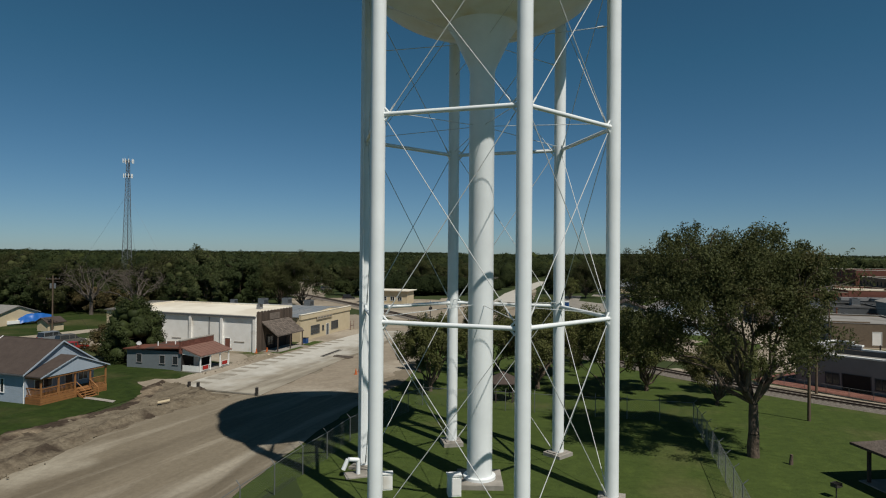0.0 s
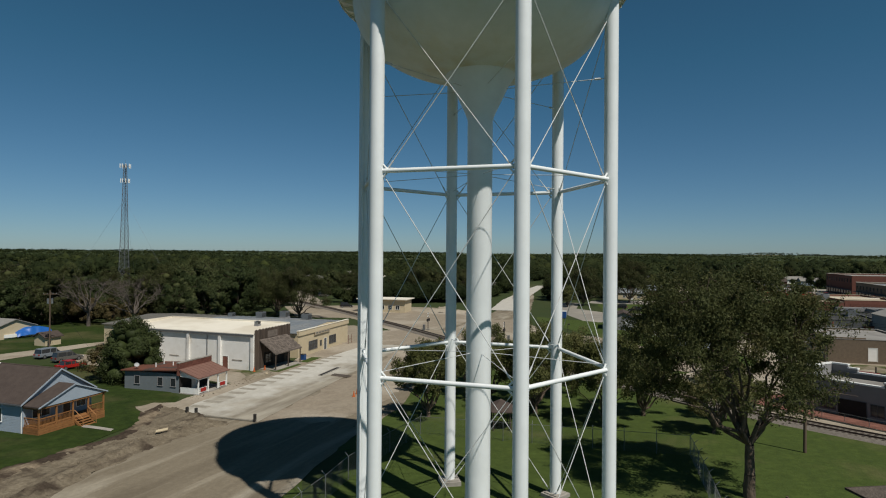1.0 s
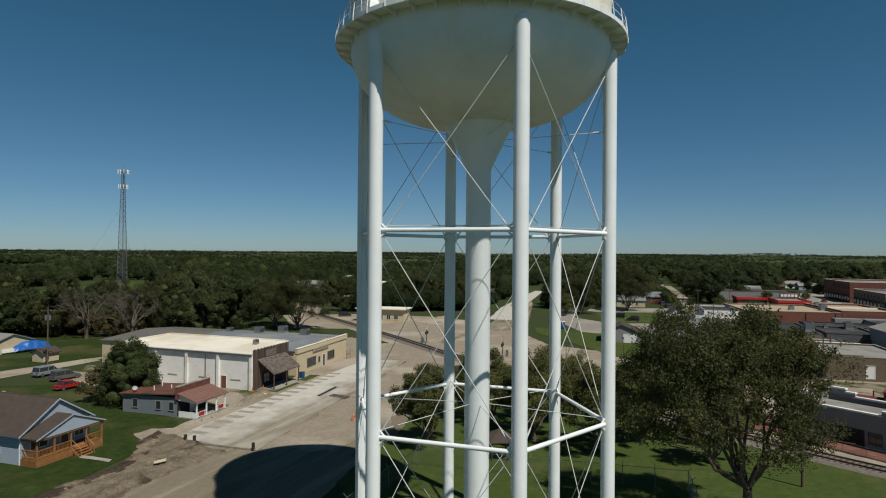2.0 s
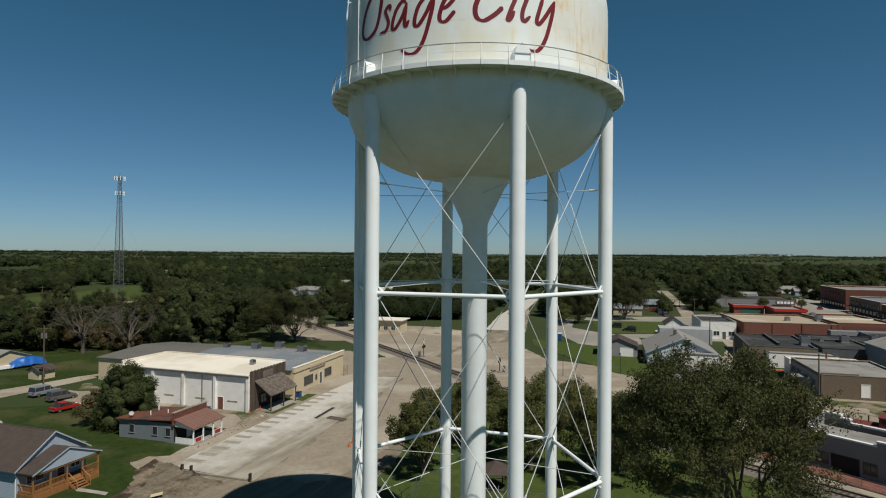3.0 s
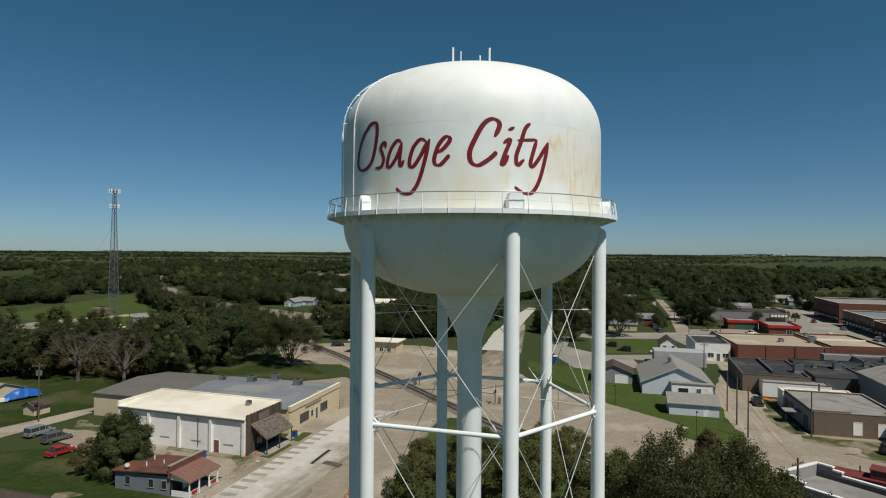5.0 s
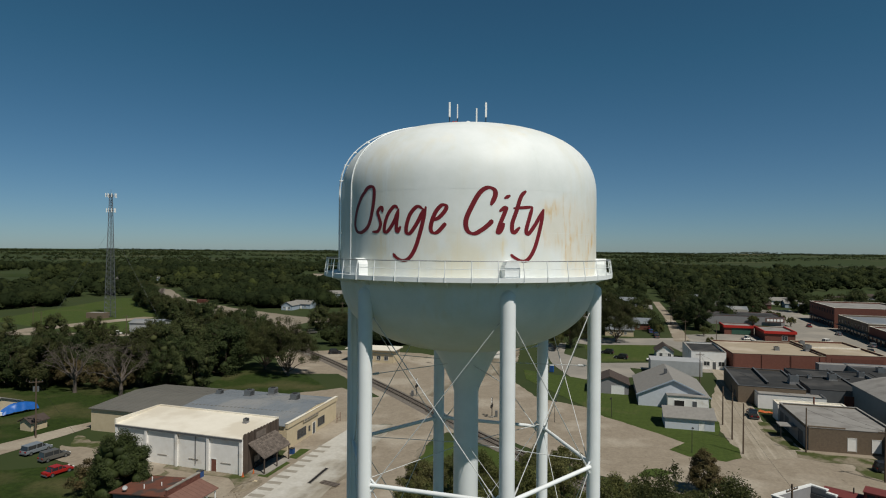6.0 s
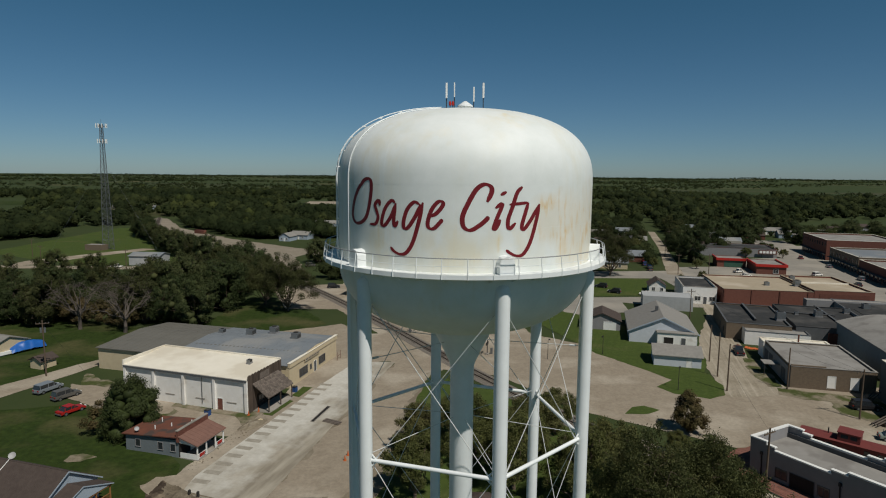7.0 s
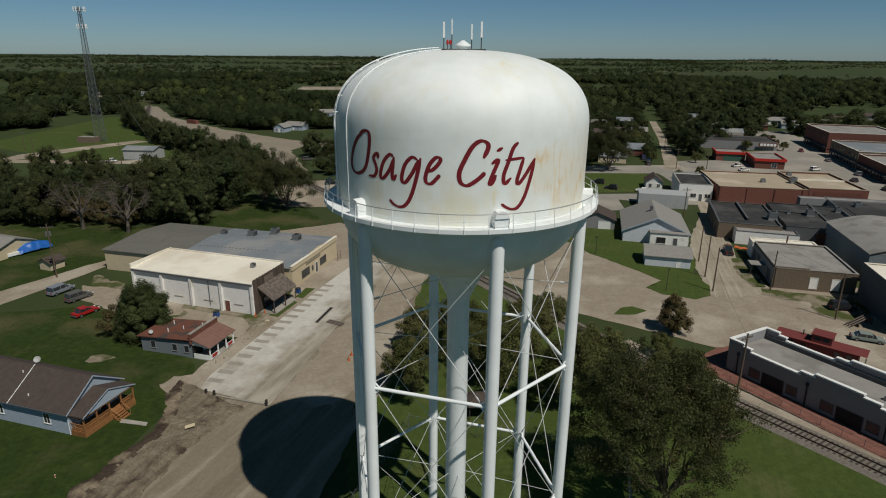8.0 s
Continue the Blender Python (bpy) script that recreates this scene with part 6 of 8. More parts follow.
def mesh_fence(name, pts, h, label, arms=False, spacing=3.0, wire=0.16):
    ob = thing(name, Matrix.Identity(4), label, "fence")
    w = bmesh.new()
    for (x0, y0), (x1, y1) in zip(pts, pts[1:]):
        n = max(1, round(math.hypot(x1 - x0, y1 - y0) / spacing))
        L = math.hypot(x1 - x0, y1 - y0)
        d = Vector(((x1 - x0) / L, (y1 - y0) / L, 0))
        for i in range(n):
            x, y = x0 + (x1 - x0) * i / n, y0 + (y1 - y0) * i / n
            z = land(x, y)
            rows = [((x, y, z - 0.2), (x, y, z + h), 0.035)]
            if arms:
                rows.append(((x, y, z + h), (x - d.y * 0.3, y + d.x * 0.3, z + h + 0.3), 0.025))
            part("post", tubes(rows, 6), M["fence"], ob)
        m = max(1, int(L / 2))
        rail_rows = []
        for i in range(m):
            a, b = Vector((x0, y0, 0)) + d * L * i / m, Vector((x0, y0, 0)) + d * L * (i + 1) / m
            za, zb = land(a.x, a.y), land(b.x, b.y)
            rail_rows.append(((a.x, a.y, za + h), (b.x, b.y, zb + h), 0.022))
        part("top_rail", tubes(rail_rows, 5), M["fence"], ob)
        s = -h
        while s < L:
            for sg in (1, -1):
                a0, a1 = max(0, s), min(L, s + h)
                if a1 - a0 < 0.1:
                    continue
                za, zb = (a0 - s), (a1 - s)
                if sg < 0:
                    za, zb = h - za, h - zb
                p, q = Vector((x0, y0, 0)) + d * a0, Vector((x0, y0, 0)) + d * a1
                p.z, q.z = land(p.x, p.y) + za, land(q.x, q.y) + zb
                tube(w, p, q, 0.0024, n=3, caps=False)
            s += wire
    part("wire_mesh", w, M["fence"], ob)
    return ob


mesh_fence("tower_fence", [(-13.8, 28), (-10.4, 36.6), (-8.4, 42.6), (-7.5, 47), (-5, 55), (-2.5, 62), (22.9, 55), (19.3, 41.6), (16.4, 31)], 1.9, "galvanised chain-link fence round the tower lot", True)
a = radians(-63)
mesh_fence("platform_fence", [(45.4 - 3.2 * math.cos(radians(27)) + 0.5, 78 - 3.2 * math.sin(radians(27))), (60.7, 41)], 1.1, "low chain-link fence along the depot platform", False, 2.6)

# ---- railway ----
LINE = [(86, -12), (67, 25), (49.1, 56.0), (29.5, 86), (10.8, 115.5), (-0.3, 135), (-16.3, 163.5), (-45.8, 212), (-100, 288), (-152, 348), (-200, 425), (-252, 540)]


def along(step):
    out, rest = [], 0.0
    pts = [Vector((x, y, 0)) for x, y in LINE]
    fine = []
    ext = [pts[0] * 2 - pts[1]] + pts + [pts[-1] * 2 - pts[-2]]
    for i in range(1, len(ext) - 2):
        p0, p1, p2, p3 = ext[i - 1:i + 3]
        for k in range(40):
            t = k / 40
            fine.append(0.5 * ((2 * p1) + (p2 - p0) * t + (2 * p0 - 5 * p1 + 4 * p2 - p3) * t * t + (3 * p1 - p0 - 3 * p2 + p3) * t ** 3))
    for p, q in zip(fine, fine[1:]):
        L = (q - p).length
        while rest < L:
            out.append((p.lerp(q, rest / L), (q - p).normalized()))
            rest += step
        rest -= L
    return out


track = thing("railway_track", Matrix.Identity(4), "rusty single railway track on timber ties", "railway track", kind="structure")
prof = [(-2.3, 0.03), (-1.5, 0.28), (1.5, 0.28), (2.3, 0.03)]
bm = bmesh.new()
prev = None
for p, d in along(2.0):
    row = [bm.verts.new((p.x + d.y * o, p.y - d.x * o, land(p.x, p.y) + z + 0.05)) for o, z in prof]
    if prev:
        for i in range(3):
            bm.faces.new((prev[i], row[i], row[i + 1], prev[i + 1]))
    prev = row
bmesh.ops.recalc_face_normals(bm, faces=bm.faces)
part("ballast", bm, M["ballast"], track, "grey stone ballast")
for s in (-0.74, 0.74):
    bm = bmesh.new()
    prev = None
    for p, d in along(2.0):
        z = land(p.x, p.y) + 0.48
        row = [bm.verts.new((p.x + d.y * (s + o), p.y - d.x * (s + o), z + zz)) for o, zz in ((-0.07, -0.12), (-0.04, 0.02), (0.04, 0.02), (0.07, -0.12))]
        if prev:
            for i in range(3):
                bm.faces.new((prev[i], row[i], row[i + 1], prev[i + 1]))
        prev = row
    bmesh.ops.recalc_face_normals(bm, faces=bm.faces)
    part("rail", bm, M["rail"], track)
tie = None
rest = bmesh.new()
for p, d in along(0.62):
    m = pose(p.x, p.y, land(p.x, p.y) + 0.29, 0, 0, math.degrees(math.atan2(d.y, d.x)) + random.uniform(-2, 2))
    if 20 < p.y < 170:
        if tie is None:
            tie = part("tie", boxes((-0.12, 0.12, -1.3, 1.3, -0.1, 0.075)), M["tie"], track)
            tie.matrix_basis = m
        else:
            c = tie.copy()
            scene.collection.objects.link(c)
            c.matrix_basis = m
    else:
        box(rest, -0.12, 0.12, -1.3, 1.3, -0.1, 0.075, m)
tagged(part("ties", rest, M["tie"], track), "timber ties further along", kind="stuff")
for k, (px, py) in enumerate(((-5.3, 151.5), (12.5, 132.5))):
    ob = thing("crossing_signal", pose(px, py, land(px, py), 0, 0, 70 + 180 * k), "level crossing signal with crossed boards and lamps", "crossing signal", "crossing signals")
    part("base", boxes((-0.4, 0.4, -0.4, 0.4, -0.1, 0.4)), M["concrete"], ob)
    part("mast", tubes([((0, 0, 0.3), (0, 0, 4.6), 0.1)], 8), M["dark_metal"], ob)
    part("lamp_bar", boxes((-0.75, 0.75, -0.06, 0.06, 2.6, 2.75)), M["dark_metal"], ob)
    for s in (-0.6, 0.6):
        part("lamp_disc", tubes([((s, -0.12, 2.68), (s, 0.02, 2.68), 0.4)], 14), M["black"], ob)
    for r in (45, -45):
        bm = boxes((-0.7, 0.7, -0.04, 0.0, -0.1, 0.1))
        bmesh.ops.transform(bm, matrix=pose(0, 0, 4.0, 0, r, 0), verts=bm.verts)
        part("cross_board", bm, M["trim"], ob)
    part("cabinet", boxes((-0.9, -0.4, 0.6, 1.1, 0.0, 1.5)), M["metal"], ob)
part("plank_deck", boxes((-4, 4, -1.25, -0.85, 0.3, 0.42), (-4, 4, -0.6, 0.6, 0.3, 0.42), (-4, 4, 0.85, 1.25, 0.3, 0.42)), M["tie"], thing("crossing_deck", pose(0.4, 133.6, 0.04, 0, 0, -60), "timber deck of the level crossing", "crossing", kind="structure"))

# caboose behind the depot
ob = thing("caboose", pose(61.5, 81.0, land(61.5, 81), 0, 0, -42), "dull red railway caboose with roof cupola", "caboose")
part("body", boxes((-5.2, 5.2, -1.45, 1.45, 0.95, 3.2)), M["caboose"], ob)
bm = bmesh.new()
arc = [(-1.65 + 3.3 * i / 10, 3.18 + 0.4 * math.sin(math.pi * i / 10)) for i in range(11)]
prism(bm, arc, -6.2, 6.2)
bmesh.ops.transform(bm, matrix=Matrix.Rotation(math.pi / 2, 4, "Z"), verts=bm.verts)
bmesh.ops.recalc_face_normals(bm, faces=bm.faces)
part("roof", bm, M["caboose"], ob)
cup = part("cupola", boxes((-1.3, 1.5, -1.3, 1.3, 3.3, 4.5), (-1.4, 1.6, -1.4, 1.4, 4.5, 4.62)), M["caboose"], ob)
for y in (-1.31, 1.29):
    part("cupola_window", boxes((-0.9, 0.0, y, y + 0.02, 3.75, 4.3), (0.3, 1.1, y, y + 0.02, 3.75, 4.3)), M["glass"], cup)
part("frame", boxes((-6.1, 6.1, -1.3, 1.3, 0.7, 0.95)), M["dark_metal"], ob)
for x in (-4.2, -2.6, 2.6, 4.2):
    bm = tubes([((x, -0.85, 0.43), (x, -0.7, 0.43), 0.43), ((x, 0.7, 0.43), (x, 0.85, 0.43), 0.43)], 16)
    part("wheel", bm, M["dark_metal"], ob)
for x in (-6.05, 6.05):
    part("end_rail", tubes([((x, -1.3, 0.9), (x, -1.3, 3.2), 0.03), ((x, 1.3, 0.9), (x, 1.3, 3.2), 0.03), ((x, -1.3, 1.9), (x, 1.3, 1.9), 0.03)], 6), M["dark_metal"], ob)
for x in (-4, -2.2, 2.4, 4):
    part("window", boxes((x - 0.35, x + 0.35, -1.48, -1.45, 1.9, 2.7)), M["glass"], ob)
part("stove_pipe", tubes([((-2.6, 0, 3.4), (-2.6, 0, 4.4), 0.09)], 8), M["dark_metal"], ob)



# ---- trees ----
def leaf_cards(name, centres, size, mat, parent, rng, up=0.35, label="", heart=None, slim=0.55, loose=0.5, tint=None, level=1.0):
    """Many small folded leaves, each of two faces, as one mesh; turned outwards from the crown."""
    n = len(centres)
    nrm = rng.normal(size=(n, 3)) * loose
    if heart is not None:
        out = centres - heart
        nrm += out / (np.linalg.norm(out, axis=1)[:, None] + 1e-6)
    nrm[:, 2] = nrm[:, 2] * level + up
    nrm /= np.linalg.norm(nrm, axis=1)[:, None]
    d = np.cross(nrm, rng.normal(size=(n, 3)))
    d /= np.linalg.norm(d, axis=1)[:, None] + 1e-9
    side = np.cross(nrm, d)
    side /= np.linalg.norm(side, axis=1)[:, None] + 1e-9
    s = (size * rng.uniform(0.6, 1.4, n))[:, None]
    tip, back = centres + d * s, centres - d * s * 0.8
    lift = np.cross(side, d) * s * 0.25
    l, r = centres + side * s * slim + lift, centres - side * s * slim + lift
    verts = np.stack([back, r, tip, l], 1).reshape(-1, 3).astype(np.float32)
    me = bpy.data.meshes.new(name)
    me.vertices.add(4 * n)
    me.vertices.foreach_set("co", verts.ravel())
    me.loops.add(4 * n)
    me.loops.foreach_set("vertex_index", np.arange(4 * n, dtype=np.int32))
    me.polygons.add(n)
    me.polygons.foreach_set("loop_start", np.arange(0, 4 * n, 4, dtype=np.int32))
    me.polygons.foreach_set("loop_total", np.full(n, 4, dtype=np.int32))
    me.materials.append(mat)
    me.update(calc_edges=True)
    if tint is not None:
        me.attributes.new("tint", "FLOAT", "FACE").data.foreach_set("value", tint.astype(np.float32))
    ob = new(name, me)
    if parent:
        ob.parent = parent
    if label:
        ob["label"] = label
    return ob


def lumps(name, centres, radii, mat, rng, parent=None, sub=1, flat=0.9, tint=None):
    """Uneven rounded masses of foliage, one at each centre, as one mesh."""
    bm = bmesh.new()
    bmesh.ops.create_icosphere(bm, subdivisions=sub, radius=1.0)
    base = np.array([v.co[:] for v in bm.verts])
    faces = np.array([[v.index for v in f.verts] for f in bm.faces], dtype=np.int32)
    bm.free()
    n, k = len(centres), len(base)
    v = base[None] * rng.uniform(0.72, 1.25, (n, k, 1)) * np.asarray(radii)[:, None, None]
    v[:, :, 2] *= flat
    v += np.asarray(centres)[:, None]
    f = (faces[None] + (np.arange(n, dtype=np.int32) * k)[:, None, None]).reshape(-1)
    me = bpy.data.meshes.new(name)
    me.vertices.add(n * k)
    me.vertices.foreach_set("co", v.astype(np.float32).ravel())
    me.loops.add(len(f))
    me.loops.foreach_set("vertex_index", f.astype(np.int32))
    me.polygons.add(len(f) // 3)
    me.polygons.foreach_set("loop_start", np.arange(0, len(f), 3, dtype=np.int32))
    me.polygons.foreach_set("loop_total", np.full(len(f) // 3, 3, dtype=np.int32))
    me.polygons.foreach_set("use_smooth", np.ones(len(f) // 3, dtype=bool))
    me.materials.append(mat)
    me.update(calc_edges=True)
    if tint is not None:
        me.attributes.new("tint", "FLOAT", "FACE").data.foreach_set("value", np.repeat(tint, len(faces)).astype(np.float32))
    ob = new(name, me)
    if parent:
        ob.parent = parent
    return ob


def limb(bm, a, b, r0, r1, rng, bends=4, wob=0.12, n=7):
    a, b = Vector(a), Vector(b)
    L = (b - a).length
    prev, pr = a, r0
    for i in range(1, bends + 1):
        t = i / bends
        q = a.lerp(b, t)
        if i < bends:
            q += Vector(rng.normal(size=3)) * L * wob / bends
        r = r0 + (r1 - r0) * t
        tube(bm, prev, q, pr, r, n=n, caps=False)
        prev, pr = q, r


def tree(m, h, spread, trunk_r, leaves, leaf, mat, label, seed, clear=0.22, clumps=60, bare=0.0, flat=1.0, name="tree", group="", low=None, lean=(0, 0), puff=0.26, slim=0.5, loose=0.6, core=0.0, skirt=False, spray=0, cone=0.0):
    rng = np.random.default_rng(seed)
    ob = thing(name, m, label, "tree", group)
    bm = bmesh.new()
    fork = Vector((rng.normal() * 0.1, rng.normal() * 0.1, h * clear))
    limb(bm, (0, 0, -0.3), fork, trunk_r * 1.25, trunk_r * 0.85, rng, 4, 0.06, 12)
    cz = h * (clear + 1) / 2
    rz = h * (1 - clear) / 2
    cs = []
    for i in range(clumps):
        v = rng.normal(size=3)
        v /= np.linalg.norm(v)
        if spray > 300:
            v = np.sign(v) * np.abs(v) ** 0.8
            v /= (np.abs(v) ** 2.8).sum() ** (1 / 2.8)
        if v[2] < -0.45 and not skirt:
            v[2] *= -0.6
        k = rng.uniform(0.45, 1.0) ** 0.6
        lump = 1 + (0.2 if spray > 300 else 0.34) * noise.noise((v[0] * 1.6 + seed, v[1] * 1.6, v[2] * 1.6))
        c = np.array([lean[0] + v[0] * spread * k * lump, lean[1] + v[1] * spread * k * lump, cz + v[2] * rz * k * lump * flat])
        if spray > 300:
            c[0] += 1.5 * (c[2] - cz) / rz
        if cone:
            c[:2] *= 1 + cone * (0.5 - c[2] / h) * 1.6
        if low is not None and c[2] < low:
            c[2] = low + rng.uniform(0, 1.0)
        cs.append(c)
    cs = np.array(cs)
    limbs = min(16, max(5, clumps // 6))
    ends = []
    heads = [fork]
    for i in range(limbs):
        c = Vector(cs[i * clumps // limbs])
        j = fork.lerp(c, 0.45) + Vector((0, 0, h * 0.03))
        limb(bm, fork, j, trunk_r * 0.5, trunk_r * 0.26, rng, 3, 0.2)
        limb(bm, j, c, trunk_r * 0.26, trunk_r * 0.08, rng, 3, 0.25, 5)
        ends += [j, j.lerp(c, 0.35), j.lerp(c, 0.7), c]
        for q in range(3):
            e = c + Vector(np.clip(rng.normal(size=3), -0.8, 0.8)) * spread * min(0.22, puff)
            limb(bm, j.lerp(c, 0.4 + 0.2 * q), e, trunk_r * 0.12, trunk_r * 0.03, rng, 2, 0.3, 4)
    for c in cs[:: max(1, clumps // 120)]:
        c = Vector(c)
        near = min(ends, key=lambda q: (q - c).length)
        if (near - c).length > 0.2:
            limb(bm, near, c, trunk_r * 0.11, trunk_r * 0.035, rng, 3, 0.3, 4)
    smooth(part("trunk", bm, M["bark"] if bare < 0.9 else M["deadwood"], ob))
    if bare < 0.9:
        per = leaves // clumps
        pts, hearts = [], []
        middle = np.array([lean[0], lean[1], cz])
        for c in cs:
            sd = spread * puff * rng.uniform(0.7, 1.3)
            g = rng.normal(size=(per, 3))
            g *= (rng.uniform(0.15, 1, (per, 1)) ** 0.45) / np.linalg.norm(g, axis=1)[:, None] * sd
            g[:, 2] *= 0.72
            if spray:
                g = rng.normal(size=(per, 3))
                g *= (rng.uniform(0, 1, (per, 1)) ** 0.42) / np.linalg.norm(g, axis=1)[:, None] * sd * 0.95
            pts.append(c + g)
            hearts.append(np.repeat((c * 0.62 + middle * 0.38)[None] - (0, 0, sd * 0.35), per, axis=0))
        for i in range(spray):
            c = cs[rng.integers(len(cs))]
            d = (c - middle) / np.linalg.norm(c - middle) + (0, 0, 0.4) + rng.normal(size=3) * 0.3
            t = rng.uniform(-0.4, 1, 26)[:, None] * spread * rng.uniform(0.06, 0.13)
            pts.append(c + d * t + rng.normal(size=(26, 3)) * 0.09)
            hearts.append(np.repeat((c * 0.62 + middle * 0.38)[None], 26, axis=0))
        pts = np.concatenate(pts)
        hearts = np.concatenate(hearts)
        leaf_cards("crown", pts, leaf, M[mat], ob, rng, up=0.0 if spray > 300 else 0.35, heart=hearts, slim=slim, loose=loose, level=0.55 if spray > 300 else 1.0)
        if core:
            lumps("inner_crown", cs[::2] * 0.8 + middle * 0.2 - (0, 0, 0.3), np.full(len(cs[::2]), spread * core), M[mat], rng, ob)
    return ob


def plant(x, y, turn=0.0, s=1.0, sz=None):
    return Matrix.LocRotScale((x, y, land(x, y) - 0.05), Euler((0, 0, radians(turn))), (s, s, sz or s))


FAR_HOUSES = ((62, 292, 75, 11, 9), (88, 318, 75, 12, 9), (146, 345, 75, 10, 9), (153, 372, 75, 12, 10), (119, 372, 75, 10, 10), (172, 405, 75, 12, 9), (-96, 360, 75, 7, 9), (-92, 371, 75, 12, 8),
                       (-92, 452, 100, 18, 12), (82, 286, 75, 20, 13), (66, 318, 75, 12, 9), (118, 354, 75, 9, 8), (88, 345, 75, 12, 9), (104, 395, 75, 12, 9), (170, 350, 75, 12, 9), (176, 382, 75, 12, 9), (22, 345, 75, 12, 9), (66, 350, 75, 11, 9), (200, 410, 75, 14, 9), (235, 420, 75, 14, 9), (-330, 655, 60, 26, 10), (-300, 668, 60, 22, 10),
                       (-355, 640, 60, 22, 10), (330, 900, 80, 40, 14), (285, 430, 75, 14, 10), (320, 455, 75, 14, 10), (120, 900, 80, 16, 10), (420, 760, 80, 18, 10), (-60, 700, 80, 16, 10),
                       (140, 326, 75, 11, 9), (186, 440, 75, 11, 9), (126, 412, 75, 11, 8), (160, 330, 75, 12, 9), (205, 388, 75, 12, 9), (232, 396, 75, 12, 9), (262, 404, 75, 14, 9),
                       (74, 262, 75, 12, 9), (58, 305, 75, 12, 9), (104, 352, 75, 11, 9), (12, 300, 75, 13, 9), (-8, 318, 75, 12, 9))


def by_street(x, y):
    """True beside the straight residential street and before the far houses, where no tree stands."""
    if 240 < y < 560 and abs(x - (102 + (y - 246) * 0.3)) < 7.5:
        return True
    if -50 < x < -8 and 325 < y < 366:
        return True
    if 200 < y < 380 and abs(x - (18 + (y - 206) * 0.238)) < 10.5:
        return True
    return any((x - hx - w / 2) ** 2 + ((y - hy + 7) / 1.5) ** 2 < 64 for hx, hy, tn, w, d in FAR_HOUSES)


tree(plant(23.1, 44.4, 0), 17.0, 7.3, 0.36, 100000, 0.115, "leaf_shade", "large spreading shade tree with dark olive leaves", 5, 0.24, 460, flat=0.97, lean=(-1.6, 1.9), puff=0.135, slim=0.38, loose=1.3, spray=1100)
TREES = {
    "a": tree(plant(-2.0, 70.0), 9.5, 4.2, 0.24, 22000, 0.13, "leaf_l", "leafy yellow-green tree in full crown", 11, 0.08, 90, puff=0.2, slim=0.42, loose=1.0, spray=120, group="town trees"),
    "b": tree(plant(11.0, 72.5), 11.0, 5.4, 0.3, 24000, 0.14, "leaf_l", "leafy olive green tree", 12, 0.08, 100, puff=0.19, slim=0.42, loose=1.0, spray=120, group="town trees"),
    "c": tree(plant(-44.5, 175.0), 16.0, 8.0, 0.36, 34000, 0.165, "leaf", "open-crowned olive tree beside the railway", 13, 0.08, 130, puff=0.19, spray=150, group="town trees"),
    "d": tree(plant(-66.0, 158.0), 14.0, 6.8, 0.32, 15000, 0.21, "leaf_b", "dense dark green tree", 14, 0.0, 90, puff=0.2, spray=60, core=0.17, skirt=True, group="town trees"),
    "w": tree(plant(-80.0, 160.0), 15.0, 6.4, 0.32, 14000, 0.21, "leaf", "tall olive green tree in the woods edge", 18, 0.0, 80, puff=0.2, spray=80, core=0.16, skirt=True, group="town trees"),
    "e": tree(plant(-48.0, 88.9), 9.6, 4.1, 0.16, 40000, 0.125, "leaf_g", "rounded dark green tree beside the small house", 15, 0.0, 150, puff=0.22, cone=0.4, spray=160, core=0.27, skirt=True, group="town trees"),
    "y": tree(plant(-52.4, 89.4), 5.2, 2.9, 0.1, 9000, 0.12, "leaf_y", "yellowing shrub beside the parked cars", 16, 0.0, 40, core=0.17, skirt=True, name="shrub"),
}
tree(plant(42.0, 91.0), 7.2, 2.5, 0.14, 20000, 0.11, "leaf_y", "small cone-shaped tree turning bronze", 17, 0.03, 90, core=0.2, skirt=True, cone=0.75, spray=90)
